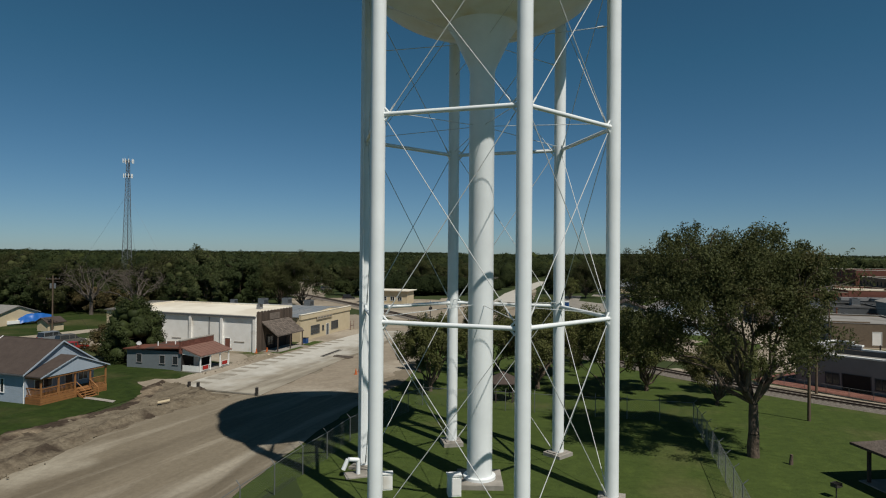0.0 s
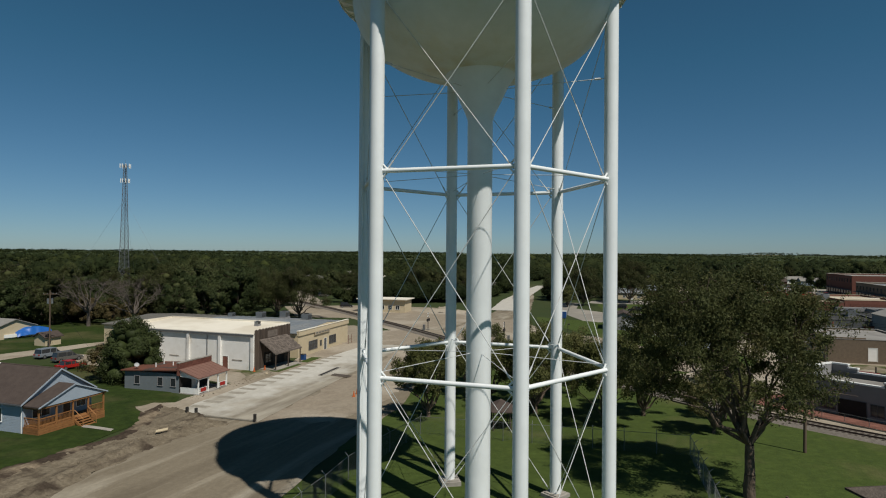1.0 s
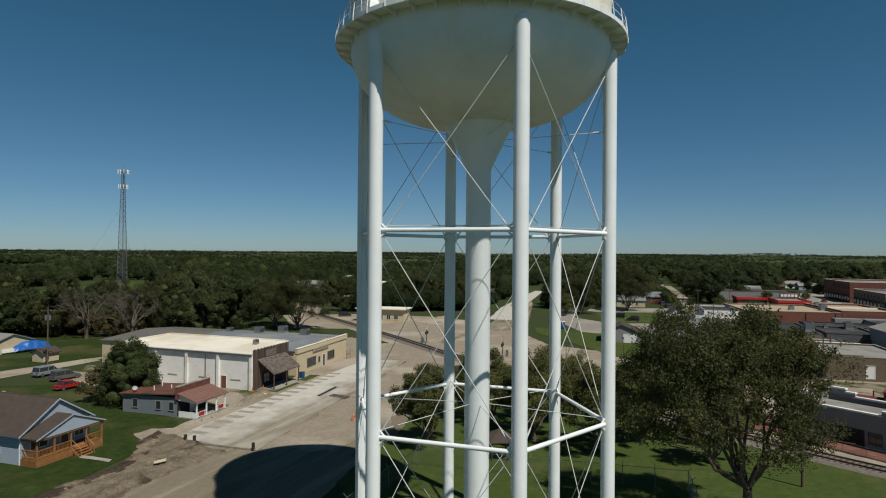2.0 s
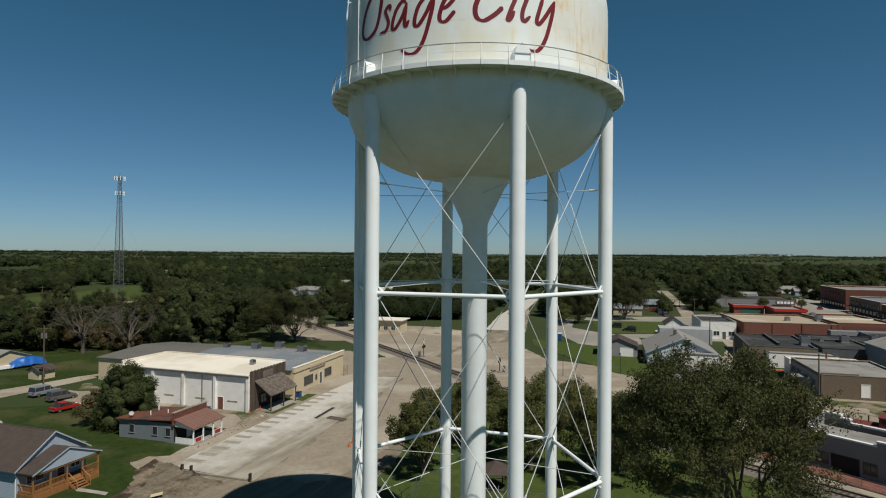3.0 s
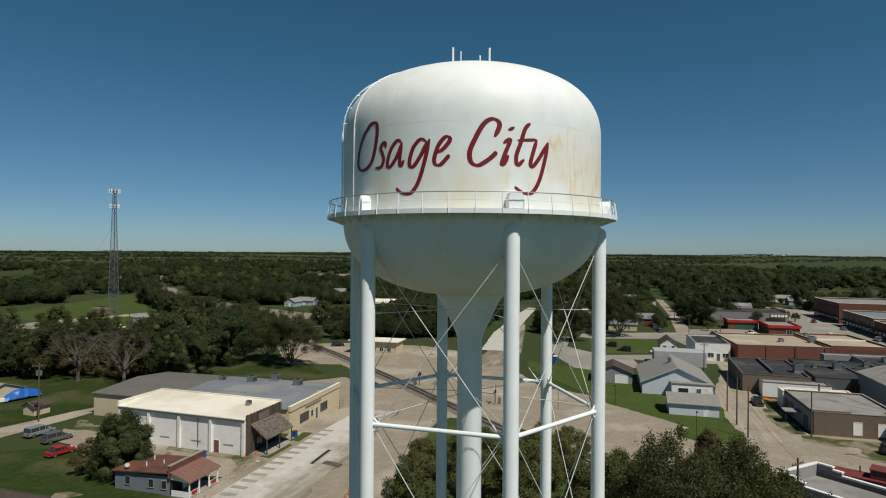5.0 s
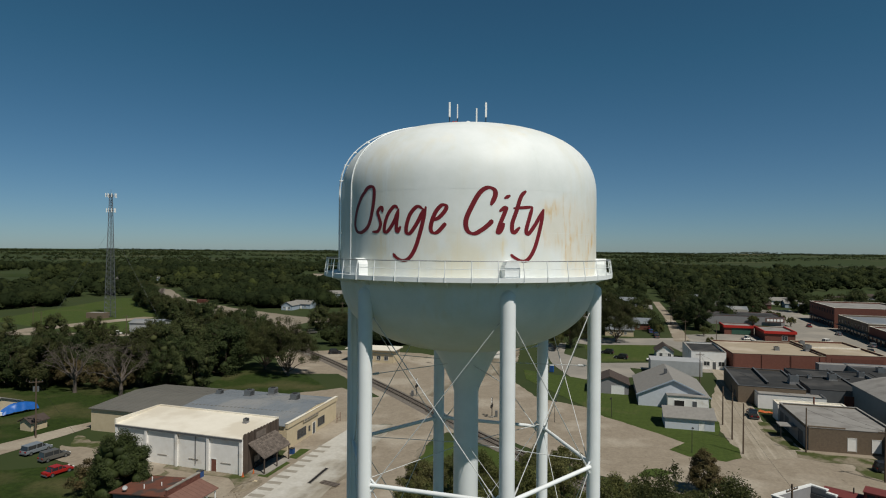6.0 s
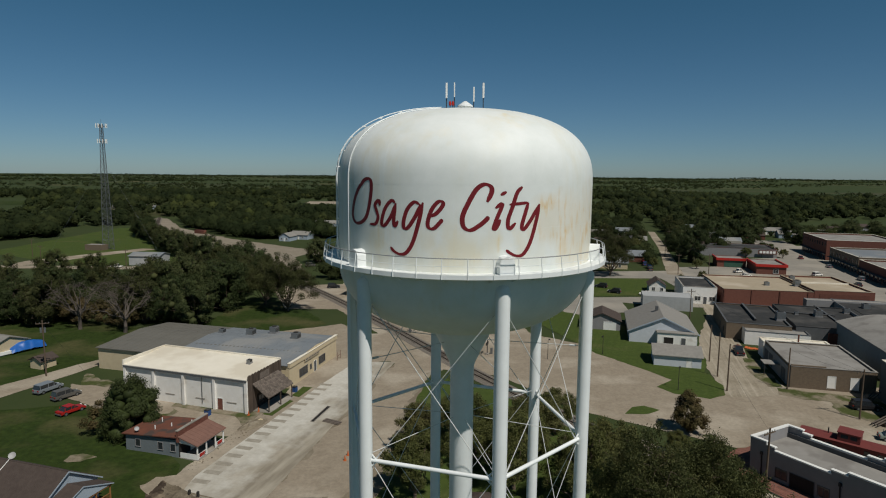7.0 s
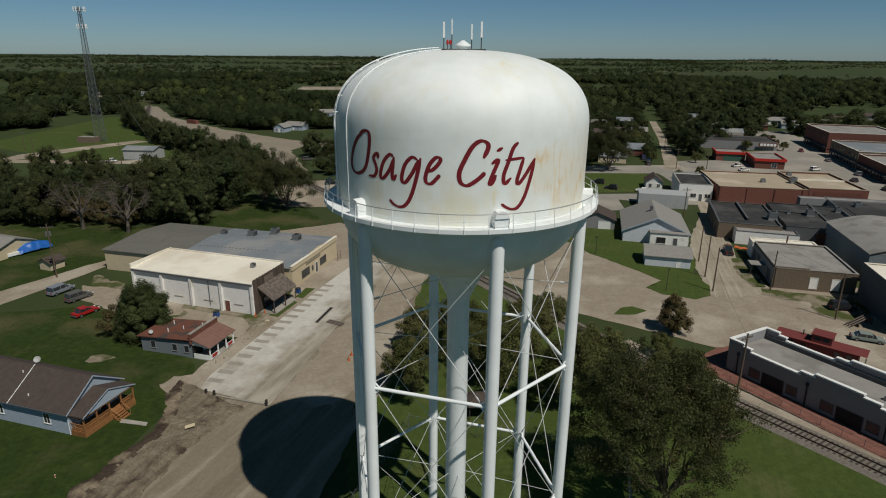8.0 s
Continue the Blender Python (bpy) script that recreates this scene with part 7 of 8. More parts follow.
for x, y, k, tn, s in ((18.5, 67, "a", 40, 1.1), (6.0, 80, "b", 130, 0.85), (24, 72, "a", 200, 1.05), (15, 82, "b", 280, 0.9), (29, 64, "a", 300, 0.8), (3.0, 90.5, "a", 77, 0.7), (-1.5, 84, "a", 190, 0.85),
                       (33.5, 71, "a", 15, 0.75), (36.5, 82, "a", 50, 0.42), (40, 77, "a", 20, 0.4), (20, 90, "a", 100, 0.75), (-73, 160, "d", 50, 0.95), (-54, 184, "c", 60, 0.85), (-126, 163, "w", 20, 1.05), (-116, 160, "d", 140, 1.0), (-136, 158, "w", 70, 1.1), (-106, 160, "w", 210, 0.85), (-131, 174, "w", 300, 1.15), (-74, 173, "d", 200, 1.25), (-64, 176, "d", 310, 1.12), (-85, 178, "d", 30, 1.15), (-90, 158, "y", 20, 1.3), (-98, 160, "y", 120, 1.5), (-84, 156, "y", 250, 1.2), (-66, 196, "c", 140, 0.85), (-118, 284, "d", 20, 0.7), (-128, 296, "d", 80, 0.7), (-106, 270, "d", 120, 0.65), (-96, 262, "w", 10, 0.6),
                       (51, 228, "c", 0, 0.8), (73, 243, "c", 60, 1.15), (109, 293, "a", 10, 1.0), (125, 283, "d", 10, 1.15), (150, 345, "w", 10, 1.1), (159, 336, "d", 90, 1.3), (106.5, 231, "a", 0, 0.42), (96, 226, "a", 90, 0.35), (178, 298, "a", 30, 0.5), (120, 316, "b", 60, 0.8), (104, 306, "b", 10, 0.8), (88, 276, "a", 60, 0.5), (128, 318, "b", 90, 0.7), (112, 326, "d", 20, 0.7), (140, 345, "d", 140, 0.7), (125, 362, "d", 60, 0.8), (148, 366, "w", 60, 0.8),  (46, 250, "d", 40, 0.9), (60, 262, "d", 100, 0.9), (40, 268, "d", 160, 1.0), (70, 285, "c", 30, 0.9), (28, 285, "d", 220, 1.0), (84, 268, "c", 80, 0.55), (90, 300, "d", 300, 0.8),
                       (98, 262, "a", 30, 0.55), (118, 262, "a", 80, 0.5), (116, 292, "b", 0, 0.9), (126, 300, "d", 50, 1.1), (118, 312, "b", 90, 0.9), (140, 312, "d", 190, 1.05), (150, 330, "b", 220, 1.0),
                       (109, 330, "d", 260, 0.8), (-14, 262, "c", 20, 0.95), (-24, 250, "d", 70, 0.75), (4, 258, "c", 120, 0.8), (-2, 274, "d", 170, 0.9), (44, 222, "b", 10, 0.7), (-42, 250, "c", 300, 0.8), (-55, 272, "d", 33, 0.8),
                       (180, 360, "d", 0, 1.1), (200, 372, "d", 60, 1.1), (225, 368, "d", 130, 1.15), (250, 352, "d", 200, 1.1), (168, 372, "b", 280, 1.1), (160, 300, "a", 120, 0.6), (178, 306, "a", 180, 0.55)):
    if not by_street(x, y):
        copy_thing(TREES[k], plant(x, y, tn, s, s * random.uniform(0.9, 1.1)))
tr = random.Random(33)
for i in range(30):
    f = i / 29
    x, y = -58 - 148 * f - 8 * math.sin(f * 3.1), 216 + 200 * f
    if abs(y - 254) > 7:
        copy_thing(TREES["d" if i % 3 else "w"], plant(x - 3 + tr.uniform(-2, 1), y + tr.uniform(-2, 2), tr.uniform(0, 360), tr.uniform(0.72, 1.1)))
WOOD_LOTS = [
    ([(-150, 142), (-108, 147), (-103, 168), (-76, 170), (-70, 156), (-64, 188), (-72, 212), (-112, 204), (-150, 200), (-225, 205), (-255, 150)], 52, "dw"),
    ([(38, 240), (54, 252), (60, 292), (32, 330), (-10, 305), (-46, 268), (-22, 254), (12, 264), (24, 300)], 26, "dw"),
    ([(112, 292), (150, 350), (210, 356), (330, 380), (330, 440), (180, 470), (128, 392)], 34, "dw"),
    ([(60, 262), (92, 300), (112, 380), (60, 420), (50, 330)], 18, "dw"),
]
wr = random.Random(21)
for poly, count, kinds in WOOD_LOTS:
    xs, ys = [p[0] for p in poly], [p[1] for p in poly]
    spots = []
    tries = 0
    while len(spots) < count and tries < 4000:
        tries += 1
        x, y = wr.uniform(min(xs), max(xs)), wr.uniform(min(ys), max(ys))
        if inside(poly, x, y) and not by_street(x, y) and all((x - a) ** 2 + (y - b) ** 2 > 42 for a, b in spots):
            spots.append((x, y))
    for x, y in spots:
        s = wr.uniform(0.72, 1.12) if x < -50 else wr.uniform(0.5, 0.82)
        copy_thing(TREES[wr.choice(kinds)], plant(x, y, wr.uniform(0, 360), s, s * wr.uniform(0.85, 1.1)))
for x, y, sd in ((-94, 153, 31), (-80.5, 150, 32), (-86, 160, 33)):
    tree(plant(x, y, sd * 7), 14.5, 8.6, 0.42, 0, 0.1, "leaf", "bare grey dead tree with twisted limbs", sd, 0.24, 110, bare=1.0, name="dead_tree", group="dead trees")


def open_ground(x, y):
    for poly in OPEN:
        if inside(poly, x, y):
            return True
    return False


OPEN = [
    [(-100, -60), (-100, 150), (-64, 205), (-54, 226), (-30, 230), (2, 234), (16, 250), (36, 330), (64, 372), (72, 370), (50, 280), (60, 258), (100, 268), (110, 285), (170, 330), (250, 345), (420, 200), (300, -60)],
    [(-235, 248), (-230, 440), (-190, 420), (-140, 330), (-112, 300), (-112, 245)],
    [(-52, 225), (-68, 290), (-40, 305), (0, 322), (0, 340), (-60, 350), (-125, 375), (-185, 442), (-235, 540), (-268, 545), (-205, 408), (-150, 338), (-95, 270)],
    [(34, 330), (58, 420), (72, 420), (64, 360)],
    [(-192, 636), (-80, 636), (-70, 838), (-188, 838)], [(-680, 696), (-500, 700), (-515, 820), (-690, 820)], [(470, 1180), (980, 1230), (1150, 1640), (560, 1580)], [(-900, 1750), (-300, 1800), (-250, 1960), (-980, 1900)], [(-90, 400), (-30, 420), (-30, 470), (-120, 470)], [(-140, 980), (-20, 960), (0, 1180), (-150, 1200)], [(-330, 640), (-240, 640), (-260, 720), (-350, 720)],
]


def in_town(x, y):
    """The streets east of the main road, where single garden trees stand between houses."""
    return 40 < x < 330 and y < 470


def far_woods(name, count, r0, r1, size, cards, leaf, seed, label):
    rng = np.random.default_rng(seed)
    pts = []
    while len(pts) < count:
        r = math.sqrt(rng.uniform(r0 ** 2, r1 ** 2))
        a = radians(rng.uniform(50, 131))
        x, y = r * math.cos(a), r * math.sin(a)
        if open_ground(x, y) or by_street(x, y):
            continue
        f = noise.noise((x / 260, y / 260, 3.0)) + 0.5 * noise.noise((x / 90, y / 90, 8.0))
        edge = -0.30 if r < 600 else -0.22
        if r > 1000:
            f = noise.noise((x / 900, y / 300, 5.0)) + 0.6 * noise.noise((x / 260, y / 110, 2.0))
            edge = 0.0
        if f < edge or (in_town(x, y) and rng.random() > 0.55):
            continue
        grove = 1.15 + 0.75 * noise.noise((x / 45, y / 45, 1.0)) + 0.35 * noise.noise((x / 160, y / 160, 4.0))
        pts.append((x, y, size * rng.uniform(0.45, 1.1) * max(0.5, grove) * (0.72 if in_town(x, y) else 1.0)))
    pts = np.array(pts)
    z = np.array([land(x, y) for x, y, _ in pts])
    patch = np.array([noise.noise((x / 70, y / 70, 6.0)) for x, y, _ in pts])
    tone = np.clip(0.3 + 0.04 * (pts[:, 0] > 60) + 0.45 * patch + 0.24 * rng.normal(size=count), 0, 1)
    v = rng.normal(size=(count, cards, 3))
    v /= np.linalg.norm(v, axis=2)[:, :, None]
    v[:, :, 2] = np.abs(v[:, :, 2]) * 1.0 - 0.3
    bulge = 1 + 0.22 * np.sin(v[:, :, :1] * 5.1 + pts[:, None, :1]) * np.cos(v[:, :, 1:2] * 4.3 + pts[:, None, 1:2])
    k = rng.uniform(0.72, 1.05, (count, cards, 1)) * bulge
    c = v * k * (1 + 0.08 * rng.normal(size=(count, cards, 1))) * pts[:, None, 2:3] * np.array([1.08, 1.08, 1.0])
    c[:, :, 2] += z[:, None] + pts[:, None, 2] * 0.95
    c[:, :, :2] += pts[:, None, :2]
    hearts = np.stack([pts[:, 0], pts[:, 1], z + pts[:, 2] * 0.45], 1)
    if r0 < 1000:
        tagged(lumps("woodland", np.stack([pts[:, 0], pts[:, 1], z + pts[:, 2] * 0.85], 1), pts[:, 2] * 0.7, M["woods"], rng, None, 1, 1.05, tint=tone), label, "woods", kind="stuff")
    return tagged(leaf_cards(name, c.reshape(-1, 3), leaf, M["woods"], None, rng, up=0.6, heart=np.repeat(hearts, cards, axis=0), loose=0.35, tint=np.repeat(tone, cards)), label, "woods", kind="stuff")


far_woods("woodland", 520, 196, 300, 4.6, 420, 0.34, 2, "dense green woodland beside the town")
far_woods("woodland", 2100, 300, 520, 5.0, 180, 0.52, 3, "dense green woodland round the town")
far_woods("woodland", 5600, 520, 1300, 6.0, 50, 1.1, 4, "dense green woodland beyond the town")
far_woods("woodland", 9000, 1300, 4400, 5.5, 12, 2.6, 6, "distant belts of trees towards the horizon")

# ---- far houses ----
rng = random.Random(8)
WALLS = ("white", "siding_blue", "tan", "brick_red", "wall_grey")
ROOFS = ("grey_shingle", "brown_roof", "olive", "bluegrey")
for x, y, tn, w, d in FAR_HOUSES:
    pale = x < 0
    gable_house(x, y, tn, w, d, 2.9, 4.9, rng.choice(("siding_grey", "siding_blue", "tan")) if pale and y > 345 else "siding_grey" if pale else rng.choice(WALLS), ("brown_roof" if y < 340 else "grey_shingle") if pale else rng.choice(ROOFS), "small gabled house among trees", "x" if w > d else "y", group="far houses")
gable_house(-42, 350, 80, 26, 12, 3.4, 5.6, "siding_grey", "membrane", "long barn with a bright white metal roof", "x", name="barn")
ob = flat_building("crossing_office", -30.2, 198.5, 76, 16, 7, 4.2, "tan", "membrane", "low tan office with white flat roof", "office", None, 0.02)
part("roof_edge", boxes((-0.8, 16.8, -0.9, 7.9, 4.2, 4.45)), M["membrane"], ob)
for x0 in (7.5, 10.2, 12.8):
    opening(ob, "y", x0, x0 + 1.3, 1.0, 2.3, 0, "window", "trim", "glass", 1, out=-1)
opening(ob, "y", 5.4, 6.4, 0, 2.2, 0, "door", "trim", "dark_grey", out=-1)
ob = flat_building("equipment_hut", -186, 312, 80, 10, 5, 3.0, "brick_brown", "grey_roof", "tan equipment hut below the mast", "hut", None, 0.1)
ob = gable_house(-137, 262, 85, 14, 9, 4.2, 5.4, "pale_metal", "bluegrey", "pale metal workshop building", "x", name="workshop", windows=False)
ob = thing("brick_stack", at(-165, 403, 60), "stack of orange bricks", "bricks")
for i in range(4):
    part("pallet_stack", boxes((i * 2.4, i * 2.4 + 2.2, 0, 2.2, 0, 2.4)), M["brick_red"], ob)
ob = thing("portable_toilet", at(34.7, 182.4, 75), "bright blue portable toilet", "toilet")
part("cabin", boxes((0, 1.2, 0, 1.2, 0.1, 2.1)), M["tarp"], ob)
part("roof", boxes((-0.05, 1.25, -0.05, 1.25, 2.1, 2.3)), M["trim"], ob)
part("door", boxes((0.15, 1.05, -0.04, 0, 0.2, 2.0)), M["car_blue"], ob)

# ---- mast ----
MX, MY = -175.5, 316.0
mast = thing("radio_mast", pose(MX, MY, land(MX, MY), 0, 0, 25), "tall grey lattice mobile phone mast", "mast")
HM = 66.0


def corner(k, z):
    r = 3.1 - 2.3 * z / HM
    a = radians(90 + 120 * k)
    return (r * math.cos(a), r * math.sin(a), z)


for k in range(3):
    part("mast_leg", tubes([(corner(k, 0), corner(k, HM), 0.16)], 8), M["mast"], mast)
n = 24
for i in range(n):
    z0, z1 = HM * i / n, HM * (i + 1) / n
    rows = []
    for k in range(3):
        rows += [(corner(k, z0), corner(k + 1, z1), 0.06), (corner(k + 1, z0), corner(k, z1), 0.06), (corner(k, z1), corner(k + 1, z1), 0.05)]
    part("lattice_panel", tubes(rows, 5), M["mast"], mast)
for zc, r in ((HM - 1, 2.6), (HM - 9, 2.2)):
    ringp = [(r * math.cos(radians(60 * i)), r * math.sin(radians(60 * i)), zc) for i in range(7)]
    part("platform_ring", tubes([(a, b, 0.07) for a, b in zip(ringp, ringp[1:])] + [((0, 0, zc), p, 0.05) for p in ringp[:6]], 5), M["mast"], mast)
    for i in range(9):
        a = radians(40 * i)
        x, y = r * math.cos(a), r * math.sin(a)
        part("aerial", boxes((x - 0.16, x + 0.16, y - 0.1, y + 0.1, zc - 0.9, zc + 1.3)), M["trim"], mast)
for k, (gx_, gy_) in enumerate(((24, -20), (-26, -6), (4, 30))):
    part("guy_wire", tubes([((0, 0, HM * 0.72), (gx_, gy_, 0), 0.03)], 4), M["mast"], mast)
part("lightning_rod", tubes([((0, 0, HM), (0, 0, HM + 2.5), 0.05)], 6), M["mast"], mast)


# ---- vehicles ----
def vehicle(x, y, heading, mat, label, cat="car", L=4.6, W=1.8, kind="suv", group="parked cars"):
    ob = thing(cat.replace(" ", "_"), pose(x, y, land(x, y) + 0.05, 0, 0, heading), label, cat, group)
    H = 1.72 if kind == "suv" else 1.42
    belt = 0.98 if kind == "suv" else 0.86
    body = [(-L / 2, 0.35), (-L / 2 + 0.05, belt * 0.98), (-L / 2 + 0.5, belt), (L / 2 - 1.2, belt), (L / 2 - 0.15, belt * 0.82), (L / 2, 0.5), (L / 2 - 0.1, 0.3)]
    if kind == "suv":
        cab = [(-L / 2 + 0.12, belt), (-L / 2 + 0.35, H - 0.05), (-L / 2 + 0.7, H), (L / 2 - 2.2, H), (L / 2 - 1.9, H - 0.05), (L / 2 - 1.15, belt)]
    elif kind == "truck":
        cab = [(-0.4, belt), (-0.25, H + 0.2), (0.9, H + 0.2), (1.5, belt)]
    else:
        cab = [(-L / 2 + 0.55, belt), (-L / 2 + 1.2, H - 0.04), (-L / 2 + 1.6, H), (L / 2 - 2.3, H), (L / 2 - 2.0, H - 0.04), (L / 2 - 1.25, belt)]
    bm = bmesh.new()
    prism(bm, body, -W / 2, W / 2)
    bmesh.ops.recalc_face_normals(bm, faces=bm.faces)
    bmesh.ops.bevel(bm, geom=[e for e in bm.edges], offset=0.07, segments=2, affect="EDGES")
    smooth(part("body", bm, M[mat], ob))
    bm = bmesh.new()
    prism(bm, cab, -W / 2 + 0.14, W / 2 - 0.14)
    bmesh.ops.recalc_face_normals(bm, faces=bm.faces)
    part("cabin_glass", bm, M["glass"], ob)
    top = [p for p in cab if p[1] > belt + 0.3]
    part("roof", boxes((min(p[0] for p in top) - 0.02, max(p[0] for p in top) + 0.02, -W / 2 + 0.12, W / 2 - 0.12, max(p[1] for p in top) - 0.03, max(p[1] for p in top) + 0.05)), M[mat], ob)
    for px in [cab[0][0] + 0.25, (cab[0][0] + cab[-1][0]) / 2, cab[-1][0] - 0.75]:
        for sy in (-1, 1):
            y0, y1 = sorted((sy * (W / 2 - 0.125), sy * (W / 2 - 0.16)))
            part("pillar", boxes((px - 0.05, px + 0.05, y0, y1, belt, max(p[1] for p in top))), M[mat], ob)
    for sx in (-L / 2 + 0.85, L / 2 - 0.9):
        for sy in (-1, 1):
            y0, y1 = sy * (W / 2 - 0.2), sy * (W / 2 + 0.02)
            wheel = part("wheel", tubes([((sx, y0, 0.33), (sx, y1, 0.33), 0.34)], 18), M["rubber"], ob)
            part("rim", tubes([((sx, y1, 0.33), (sx, y1 + sy * 0.015, 0.33), 0.2)], 12), M["metal"], wheel)
    for sy in (-0.62, 0.62):
        part("headlight", boxes((L / 2 - 0.14, L / 2 + 0.01, sy - 0.2, sy + 0.2, 0.6, 0.74)), M["trim"], ob)
        part("tail_light", boxes((-L / 2 - 0.01, -L / 2 + 0.05, sy - 0.18, sy + 0.18, 0.66, 0.9)), M["car_red"], ob)
    part("bumper", boxes((-L / 2 - 0.06, -L / 2 + 0.1, -W / 2 + 0.1, W / 2 - 0.1, 0.32, 0.5)), M["dark_grey"], ob)
    part("bumper", boxes((L / 2 - 0.08, L / 2 + 0.06, -W / 2 + 0.1, W / 2 - 0.1, 0.3, 0.46)), M["dark_grey"], ob)
    if kind == "truck":
        part("bed", boxes((-L / 2 + 0.1, -0.5, -W / 2 + 0.12, W / 2 - 0.12, belt, belt + 0.01)), M["black"], ob)
    return ob


vehicle(-73.5, 108.2, 70, "car_silver", "silver minivan parked on the gravel drive", L=5.0, W=1.95)
vehicle(-68.0, 104.8, 62, "car_grey", "dark grey estate car parked on gravel", L=4.8)
vehicle(-62.9, 97.9, 64, "car_red", "bright red coupe parked on the grass", L=4.5, kind="car")
vehicle(72.4, 134.3, 72, "car_black", "dark pickup truck parked in the alley", "pickup truck", L=5.3, W=1.95, kind="truck")
vehicle(78.4, 100.6, -8, "car_black", "black estate car parked in the yard", L=4.9)
vehicle(74.0, 87.5, -24, "car_green", "sage green saloon parked behind the depot", L=5.0, kind="car")
for x, y, hd, c, k in ((-104, 128.5, 70, "car_black", "car"), (62, 216, 150, "car_black", "suv"), (64, 206, 150, "car_black", "suv"), (74, 202, 160, "white", "car"), (101, 282, 75, "car_red", "suv"), (96.5, 262, 75, "car_blue", "suv"), (97.5, 271, 75, "car_blue", "suv"),
                       (94.8, 256, 75, "car_grey", "suv"), (-37, 212, 10, "car_black", "suv"), (-139, 255, 5, "white", "truck"), (182, 268, 72, "car_silver", "car"), (173, 234.4, 72, "car_silver", "suv"), (161.5, 244.5, 20, "white", "suv"), (163, 222, 72, "car_black", "car"),
                       (186, 296, 72, "car_red", "truck"), (190, 318, 72, "car_blue", "suv"), (184, 325, 72, "car_black", "suv"), (131.8, 252.2, 20, "white", "truck"), (130.0, 242.0, 15, "white", "car"), (29, 262, 76, "white", "suv"), (155, 225, 70, "car_silver", "car"),
                       (-56, 262, 30, "car_grey", "suv"), (164, 206, 75, "car_black", "suv")):
    vehicle(x, y, hd, c, {"white": "white", "car_black": "black", "car_red": "red", "car_blue": "blue", "car_grey": "grey", "car_silver": "silver"}[c] + " car parked in town", kind=k)


# ---- poles, lamps and small things ----
def utility_pole(x, y, h, label="weathered timber utility pole with crossarm", arm=True, box_=False, turn=20.0):
    ob = thing("utility_pole", pose(x, y, land(x, y), 0, 0, turn), label, "utility pole", "utility poles")
    part("pole", tubes([((0, 0, -0.3), (0, 0, h), 0.16, 0.11)], 10), M["pole_wood"], ob)
    if arm:
        ca = part("crossarm", boxes((-1.2, 1.2, -0.06, 0.06, h - 0.8, h - 0.66)), M["pole_wood"], ob)
        for x0 in (-1.1, -0.5, 0.5, 1.1):
            part("insulator", tubes([((x0, 0, h - 0.66), (x0, 0, h - 0.46), 0.05)], 6), M["metal"], ca)
    if box_:
        part("transformer", tubes([((0.35, 0, h - 2.6), (0.35, 0, h - 1.6), 0.2), ((-0.35, 0, h - 2.6), (-0.35, 0, h - 1.6), 0.2)], 12), M["metal"], ob)
    return ob


ob = thing("timber_stack", pose(77.6, 93.6, land(77.6, 93.6), 0, 0, 20), "long weathered timbers leaning on trestles", "timber")
for i in range(3):
    part("beam", tubes([((-3.2, i * 0.5, 0.5), (3.2, i * 0.5 + 0.3, 1.6), 0.12)], 6), M["shake"], ob)
for x in (-1.6, 1.8):
    part("trestle", boxes((x - 0.1, x + 0.1, -0.3, 1.5, -0.05, 0.6 + 0.17 * (x + 1.6))), M["plank"], ob)
utility_pole(-79.2, 116.4, 11.8, box_=True)
utility_pole(43.9, 71.2, 9.2, turn=30)
utility_pole(34.4, 56.6, 8.5, "plain timber pole on the lawn", arm=False)
for x, y, h in ((57.6, 109.6, 9.5), (59.6, 117.9, 9.5), (74.2, 96.2, 9.0), (70.0, 110.6, 8.5), (62.5, 128, 8.5), (75, 168, 9), (103, 246, 9), (116, 246, 9), (140, 352, 9), (118, 300, 9), (-132, 250, 9), (-176, 262, 9), (-196, 286, 9), (148, 330, 9), (160, 350, 9), (-52, 318, 9)):
    utility_pole(x, y, h, "timber utility pole beside the street", arm=h == 9, turn=h * 40)



def wire(name, a, b, sag, label):
    """A hanging wire between two points."""
    a, b = Vector(a), Vector(b)
    pts = [a.lerp(b, i / 12) - Vector((0, 0, sag * 4 * (i / 12) * (1 - i / 12))) for i in range(13)]
    ob = thing(name, Matrix.Identity(4), label, "wire", "overhead wires")
    part("strand", strand(pts, 0.016, 4), M["rubber"], ob)


for (xa, ya, za), (xb, yb, zb) in (((43.9, 71.2, 8.7), (56.2, 110.6, 8.9)), ((56.2, 110.6, 8.9), (62.5, 128, 8.2)), ((62.5, 128, 8.2), (75, 168, 8.5)), ((70.0, 110.6, 8.2), (74.2, 96.2, 8.5)), ((74.2, 96.2, 8.4), (75, 168, 8.4))):
    wire("overhead_wire", (xa, ya, za + land(xa, ya)), (xb, yb, zb + land(xb, yb)), 0.6, "dark overhead wire between utility poles")
wire("guy_wire", (-79.2, 116.4, 11.0), (-72.5, 118.5, 0.1), 0.0, "thin steel guy wire of the utility pole")


def street_lamp(x, y, h, turn=0.0):
    ob = thing("street_lamp", pose(x, y, land(x, y), 0, 0, turn), "dark metal street lamp with a single arm", "street lamp", "street lamps")
    part("pole", tubes([((0, 0, 0), (0, 0, h), 0.07, 0.05)], 8), M["dark_metal"], ob)
    part("arm", tubes([((0, 0, h - 0.1), (0.5, 0, h + 0.12), 0.035), ((0.5, 0, h + 0.12), (0.9, 0, h), 0.035)], 6), M["dark_metal"], ob)
    part("lantern", lathe([(0, h + 0.02), (0.12, h), (0.24, h - 0.22), (0.2, h - 0.26), (0, h - 0.26)], 12), M["black"], ob).location = (0.9, 0, 0)


